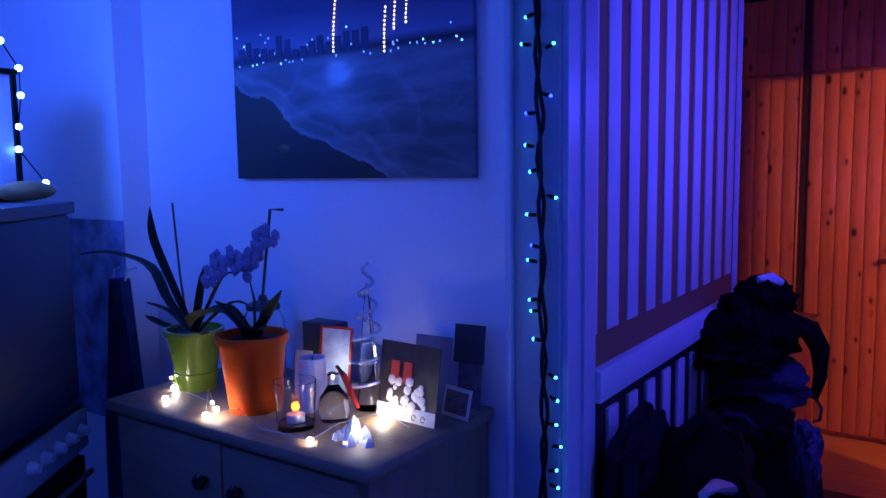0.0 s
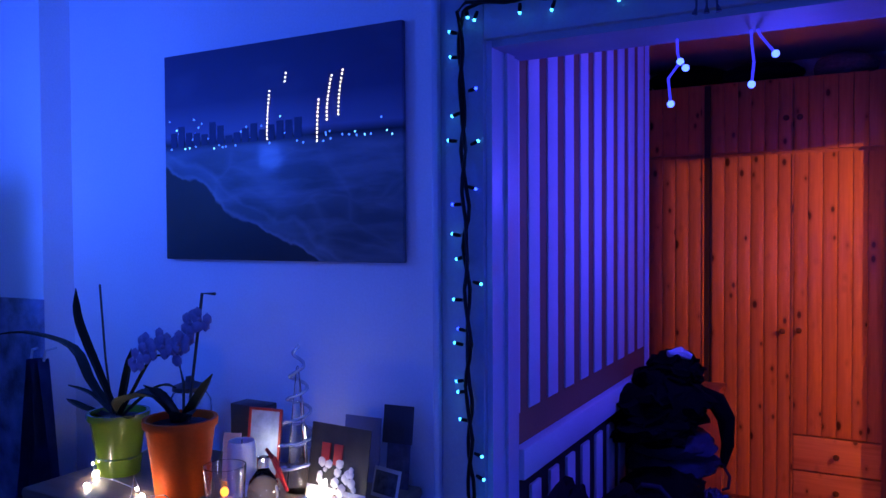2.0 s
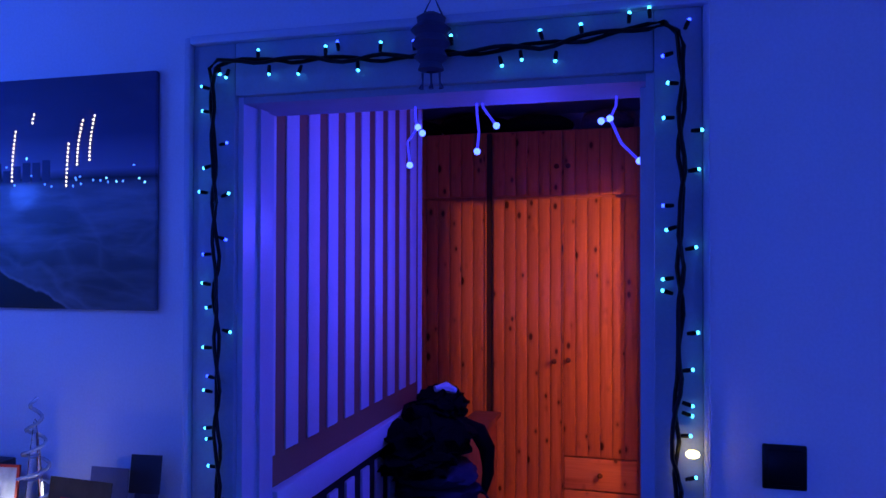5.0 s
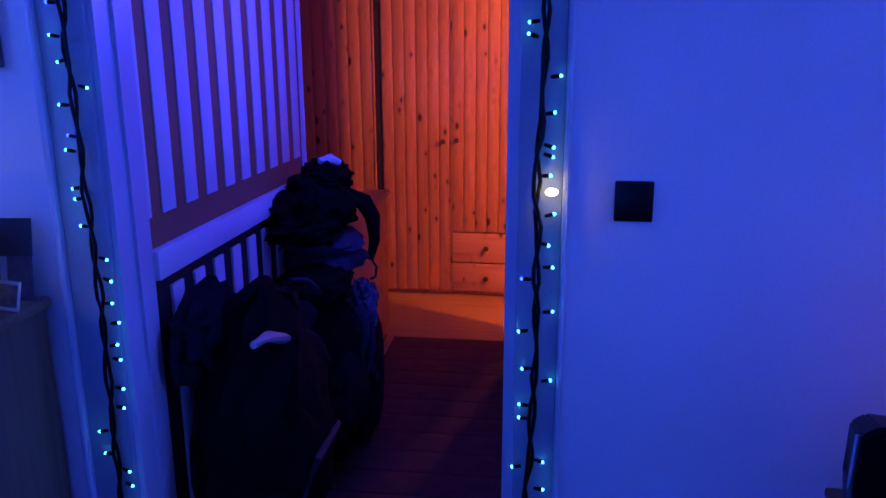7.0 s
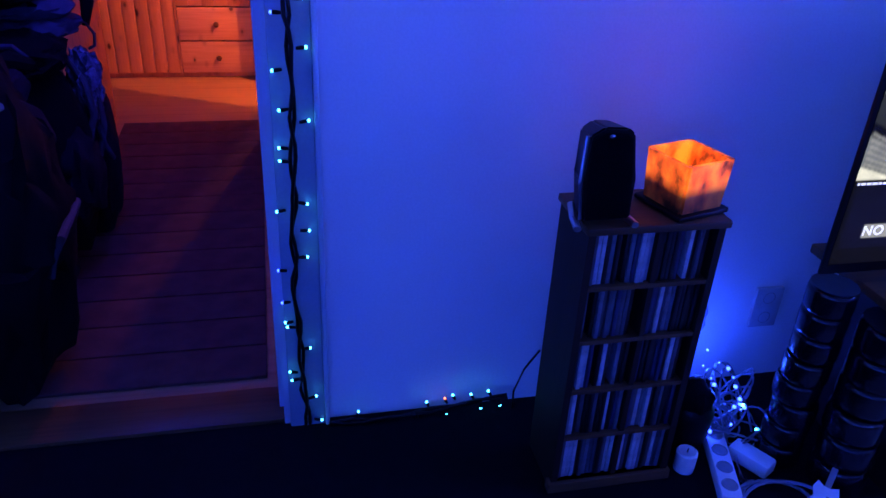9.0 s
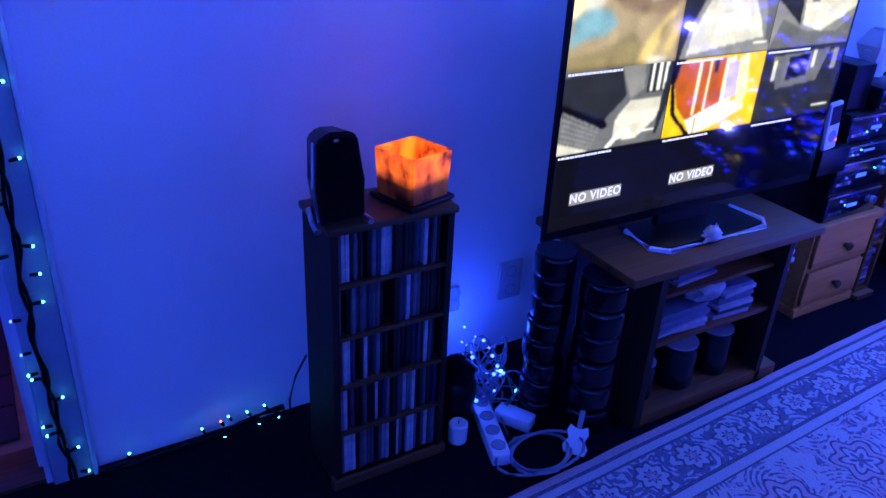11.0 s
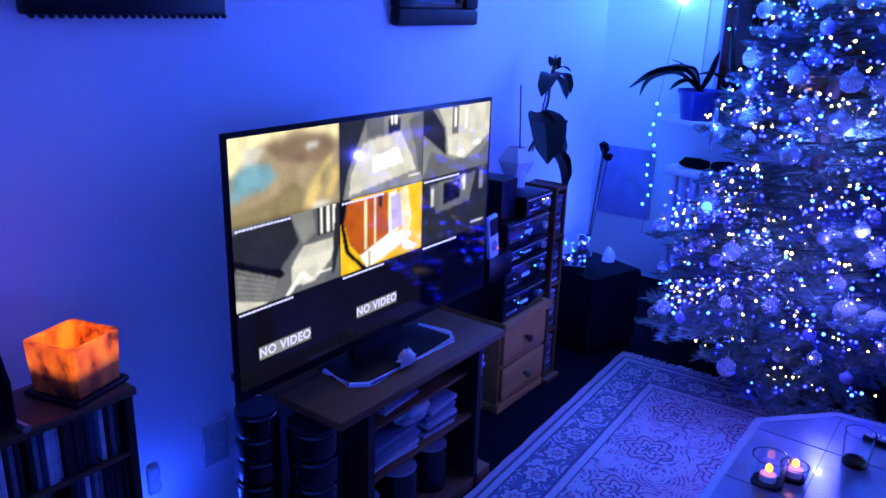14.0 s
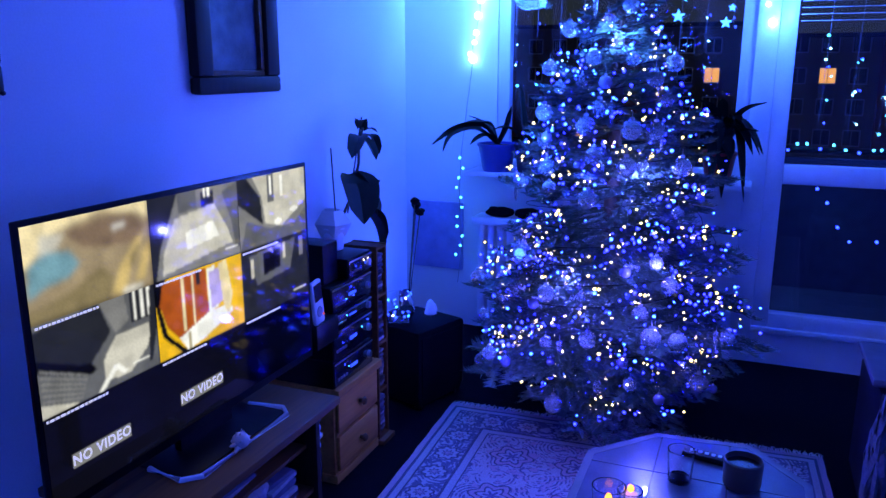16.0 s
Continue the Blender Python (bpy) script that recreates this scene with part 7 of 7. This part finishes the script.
sep = nt.nodes.new("ShaderNodeSeparateXYZ")
nt.links.new(co.outputs["Object"], sep.inputs[0])


def mth(op, a, b_=None):
    n = nt.nodes.new("ShaderNodeMath")
    n.operation = op
    for i, v in enumerate((a, b_)):
        if v is None:
            continue
        if hasattr(v, "links"):
            nt.links.new(v, n.inputs[i])
        else:
            n.inputs[i].default_value = v
    return n.outputs[0]


ax, ay = mth("ABSOLUTE", sep.outputs[0]), mth("ABSOLUTE", sep.outputs[1])
edge = mth("MINIMUM", mth("SUBTRACT", RW / 2, ax), mth("SUBTRACT", RD / 2, ay))
LT, DK, MD, PK = (0.42, 0.40, 0.38), (0.015, 0.015, 0.045), (0.06, 0.06, 0.12), (0.46, 0.30, 0.30)
ground_ = ramp(nt, edge, ((0.0, PK), (0.022, DK), (0.032, LT), (0.055, DK), (0.065, MD), (0.195, DK), (0.205, LT), (0.232, DK)))
for el in nt.nodes:
    if el.bl_idname == "ShaderNodeValToRGB":
        el.color_ramp.interpolation = "CONSTANT"
v1 = nt.nodes.new("ShaderNodeTexVoronoi")
v1.inputs["Scale"].default_value = 7.5
mirror = nt.nodes.new("ShaderNodeCombineXYZ")
nt.links.new(ax, mirror.inputs[0]), nt.links.new(ay, mirror.inputs[1])
nt.links.new(mirror.outputs[0], v1.inputs["Vector"])
rings = mth("SINE", mth("MULTIPLY", v1.outputs["Distance"], 60.0))
v2 = nt.nodes.new("ShaderNodeTexNoise")
v2.inputs["Scale"].default_value, v2.inputs["Detail"].default_value, v2.inputs["Distortion"].default_value = 15.0, 2.0, 1.8
nt.links.new(mirror.outputs[0], v2.inputs["Vector"])
flor = mth("ADD", rings, mth("MULTIPLY", mth("SUBTRACT", v2.outputs[0], 0.5), 11.0))
mask = ramp(nt, flor, ((0.42, (0, 0, 0)), (0.5, (1, 1, 1))))
motif = ramp(nt, edge, ((0.0, PK), (0.022, DK), (0.032, LT), (0.055, DK), (0.065, LT), (0.195, DK), (0.205, LT), (0.232, DK)))
nt.nodes[-1].color_ramp.interpolation = "CONSTANT"
field = mth("GREATER_THAN", edge, 0.24)
pinks = mth("GREATER_THAN", v2.outputs[0], 0.60)
col = mixc(nt, mask, ground_, motif)
col = mixc(nt, field, col, mixc(nt, mask, LT, MD))
col = mixc(nt, mth("MULTIPLY", pinks, mth("GREATER_THAN", edge, 0.25)), col, PK)
med = mth("SQRT", mth("ADD", mth("POWER", mth("MULTIPLY", ax, 0.9), 2.0), mth("POWER", mth("MULTIPLY", ay, 1.4), 2.0)))
wob = mth("ADD", med, mth("MULTIPLY", mth("SUBTRACT", v2.outputs[0], 0.5), 0.25))
col = mixc(nt, mth("MULTIPLY", mth("LESS_THAN", wob, 0.46), mth("SUBTRACT", 1.0, mask)), col, PK)
# rosettes along the main border and a looser grid of them in the field
long_side = mth("GREATER_THAN", mth("SUBTRACT", RW / 2, ax), mth("SUBTRACT", RD / 2, ay))
along = mth("ADD", mth("MULTIPLY", long_side, ax), mth("MULTIPLY", mth("SUBTRACT", 1.0, long_side), ay))


def rosette(cu_, cv_, petals, wave):
    r_ = mth("SQRT", mth("ADD", mth("POWER", cu_, 2.0), mth("POWER", cv_, 2.0)))
    th_ = mth("ARCTAN2", cv_, cu_)
    return mth("ADD", r_, mth("MULTIPLY", mth("COSINE", mth("MULTIPLY", th_, petals)), wave))


def cell(v, pitch):
    return mth("MULTIPLY", mth("SUBTRACT", mth("FRACT", mth("DIVIDE", v, pitch)), 0.5), pitch)


bor = rosette(cell(along, 0.155), mth("SUBTRACT", edge, 0.13), 8.0, 0.006)
bor_col = ramp(nt, mth("MULTIPLY", bor, 10.0), ((0.0, PK), (0.12, DK), (0.20, LT), (0.40, DK)))
nt.nodes[-1].color_ramp.interpolation = "CONSTANT"
col = mixc(nt, mth("MULTIPLY", mth("LESS_THAN", bor, 0.05), mth("LESS_THAN", edge, 0.195)), col, bor_col)
inn = rosette(cell(ax, 0.30), cell(ay, 0.26), 6.0, 0.012)
inn_col = ramp(nt, mth("MULTIPLY", inn, 10.0), ((0.0, MD), (0.22, LT), (0.42, DK), (0.52, PK), (0.72, DK)))
nt.nodes[-1].color_ramp.interpolation = "CONSTANT"
col = mixc(nt, mth("MULTIPLY", mth("LESS_THAN", inn, 0.08), field), col, inn_col)
nt.links.new(mixc(nt, 0.25, col, ramp(nt, noise_tex(nt, 260, 2), ((0.3, (0.05, 0.05, 0.08)), (0.7, (0.6, 0.6, 0.62))))), b.inputs["Base Color"])
b.inputs["Roughness"].default_value = 0.95
bump(nt, b, noise_tex(nt, 420, 2), 0.7, 0.003)
RUGM = m
rug = thing("oriental_rug", "blue and cream patterned oriental rug with fringe", "rug", Matrix.Translation((RX, RY, 0.001)) @ Matrix.Rotation(radians(2.8), 4, "Z"))
bm = bmesh.new()
nx, ny = 46, 30
grid = [[bm.verts.new((RW * (i / nx - 0.5), RD * (j / ny - 0.5) + 0.004 * noise.noise((i * 0.5, j * 0.5, 0)), 0.009 + 0.003 * noise.noise((i * 0.35, j * 0.35, 4)))) for j in range(ny + 1)] for i in range(nx + 1)]
for i in range(nx):
    for j in range(ny):
        bm.faces.new((grid[i][j], grid[i + 1][j], grid[i + 1][j + 1], grid[i][j + 1]))
rim = [e for e in bm.edges if e.is_boundary]
ext = bmesh.ops.extrude_edge_only(bm, edges=rim)
for v in [g for g in ext["geom"] if isinstance(g, bmesh.types.BMVert)]:
    v.co.z = 0.0
part("woven_field", bm, RUGM, rug)
rnd = random.Random(6)
for s in (-1, 1):
    bm = bmesh.new()
    for i in range(190):
        yy = RD * (i / 190 - 0.5) + 0.004
        x0 = s * RW / 2
        bm_tube(bm, [(x0, yy, 0.008), (x0 + s * 0.02, yy + rnd.uniform(-0.006, 0.006), 0.006), (x0 + s * rnd.uniform(0.032, 0.05), yy + rnd.uniform(-0.012, 0.012), 0.003)], [0.003, 0.0028, 0.0015], 4)
    part("fringe", bm, CREAM, rug, "cream knotted fringe")

# ---- coffee table ----
TZ = 0.43
ct = thing("coffee_table", "octagonal coffee table with a tiled blue-grey top", "coffee table")
oct_ = [(2.10, -1.285), (2.285, -1.455), (2.31, -1.72), (2.13, -1.875), (1.42, -1.875), (1.24, -1.70), (1.24, -1.46), (1.42, -1.285)]


def slab(pts, z0, z1):
    bm = bmesh.new()
    a, b2 = [bm.verts.new((x, y, z0)) for x, y in pts], [bm.verts.new((x, y, z1)) for x, y in pts]
    bm.faces.new(a[::-1]), bm.faces.new(b2)
    for i in range(len(pts)):
        bm.faces.new((a[i], a[(i + 1) % len(pts)], b2[(i + 1) % len(pts)], b2[i]))
    return bm


cx, cy = 1.77, -1.58
part("top", slab(oct_, TZ - 0.035, TZ - 0.006), BENCHW, ct)
rim_bm = bmesh.new()
ins = [(cx + (x - cx) * 0.955, cy + (y - cy) * 0.93) for x, y in oct_]
for i in range(8):
    j = (i + 1) % 8
    v = [rim_bm.verts.new((*p, z)) for z in (TZ - 0.006, TZ + 0.001) for p in (oct_[i], oct_[j], ins[j], ins[i])]
    for f in ((3, 2, 1, 0), (4, 5, 6, 7), (0, 1, 5, 4), (1, 2, 6, 5), (2, 3, 7, 6), (3, 0, 4, 7)):
        rim_bm.faces.new([v[q] for q in f])
TILE = plain("table_tile", (0.13, 0.14, 0.19), 0.22, vary=0.18, scale=9, coat=0.3)
part("rim", rim_bm, plain("rim_wood", (0.15, 0.14, 0.15), 0.35), ct)
part("bed", slab(ins, TZ - 0.006, TZ - 0.004), plain("grout", (0.05, 0.05, 0.06), 0.9), ct)


def clip_poly(poly, nx_, ny_, c):
    out_ = []
    for i in range(len(poly)):
        p, q = poly[i], poly[(i + 1) % len(poly)]
        dp, dq = p[0] * nx_ + p[1] * ny_ - c, q[0] * nx_ + q[1] * ny_ - c
        if dp <= 0:
            out_.append(p)
        if dp * dq < 0:
            t = dp / (dp - dq)
            out_.append((p[0] + t * (q[0] - p[0]), p[1] + t * (q[1] - p[1])))
    return out_


gx = [1.24, 1.50, 1.775, 2.05, 2.33]
gy = [-1.90, -1.665, -1.475, -1.27]
for i in range(4):
    for j in range(3):
        poly = [(gx[i] + 0.002, gy[j] + 0.002), (gx[i + 1] - 0.002, gy[j] + 0.002), (gx[i + 1] - 0.002, gy[j + 1] - 0.002), (gx[i] + 0.002, gy[j + 1] - 0.002)]
        for k in range(8):
            a, b2 = ins[k], ins[(k + 1) % 8]
            nxx, nyy = -(b2[1] - a[1]), b2[0] - a[0]
            poly = clip_poly(poly, nxx, nyy, a[0] * nxx + a[1] * nyy)
            if len(poly) < 3:
                break
        if len(poly) >= 3:
            part("tile", slab(poly, TZ - 0.004, TZ), TILE, ct)
for x, y in ((1.45, -1.42), (2.05, -1.42), (1.45, -1.74), (2.05, -1.74)):
    part("leg", box(x - 0.03, x + 0.03, y - 0.03, y + 0.03, 0.012, TZ - 0.035, 0.005), OAKSHADED, ct)
tealight_glass((1.80, -1.395, TZ), 0.042, 0.075, "tealight_bowl", "glass bowl with a lit tealight on the table")
tealight_glass((1.86, -1.44, TZ), 0.032, 0.04, "tealight_bowl", "low glass bowl with a lit tealight on the table")
tg = thing("drinking_glass", "clear drinking glass on the coffee table", "glass", T(2.03, -1.545, TZ))
part("tumbler", lathe([(0, 0), (0.03, 0), (0.036, 0.09), (0.033, 0.09), (0.027, 0.014), (0, 0.012)], 24), GLASS, tg)
mug = thing("coffee_mug", "pale coffee mug full of dark coffee", "mug", T(2.06, -1.70, TZ))
part("body", lathe([(0, 0), (0.04, 0), (0.048, 0.01), (0.05, 0.075), (0.046, 0.078), (0.044, 0.06), (0, 0.058)], 28), plain("stoneware", (0.07, 0.055, 0.05), 0.35), mug)
part("coffee", lathe([(0, 0.0635), (0.0445, 0.0632), (0.0445, 0.061), (0, 0.061)], 24), plain("coffee", (0.012, 0.006, 0.004), 0.1), mug)
part("handle", tube([(0.048, 0, 0.06), (0.075, 0, 0.055), (0.075, 0, 0.025), (0.048, 0, 0.018)], 0.006), CREAM, mug)
rc = thing("remote_control", "black remote control lying on the table", "remote control", Matrix.Translation((2.17, -1.63, TZ)) @ Matrix.Rotation(radians(80), 4, "Z"))
part("body", box(-0.09, 0.09, -0.02, 0.02, 0, 0.018, 0.005), BLACK, rc)
for k in range(8):
    part("button", box(-0.07 + k * 0.018, -0.06 + k * 0.018, -0.006, 0.006, 0.018, 0.0195), METAL if k else RED, rc)

# ---- armchair edge ----
ac = thing("armchair", "dark armchair with a knitted grey throw", "armchair", T(2.78, -2.42, 0.0))
part("seat", box(-0.30, 0.35, -0.45, 0.20, 0.03, 0.42, 0.04), BLACKM, ac)
part("armrest", box(-0.30, 0.35, 0.20, 0.33, 0.03, 0.50, 0.035), NAVY, ac)
part("backrest", box(-0.30, 0.35, -0.62, -0.45, 0.03, 0.85, 0.05), BLACKM, ac)
part("arm_pad", box(-0.05, 0.35, 0.19, 0.345, 0.50, 0.53, 0.012), plain("arm_cover", (0.12, 0.12, 0.15), 0.8), ac, "grey armrest pad")
th = lump(61, (0.085, 0.03, 0.22), 0.35, 3.0, 4)
bmesh.ops.translate(th, vec=(-0.25, 0.335, 0.30), verts=th.verts)
part("throw", th, plain("wool", (0.12, 0.13, 0.17), 0.95, vary=0.4, scale=60, relief=0.9), ac, "shaggy grey wool throw")
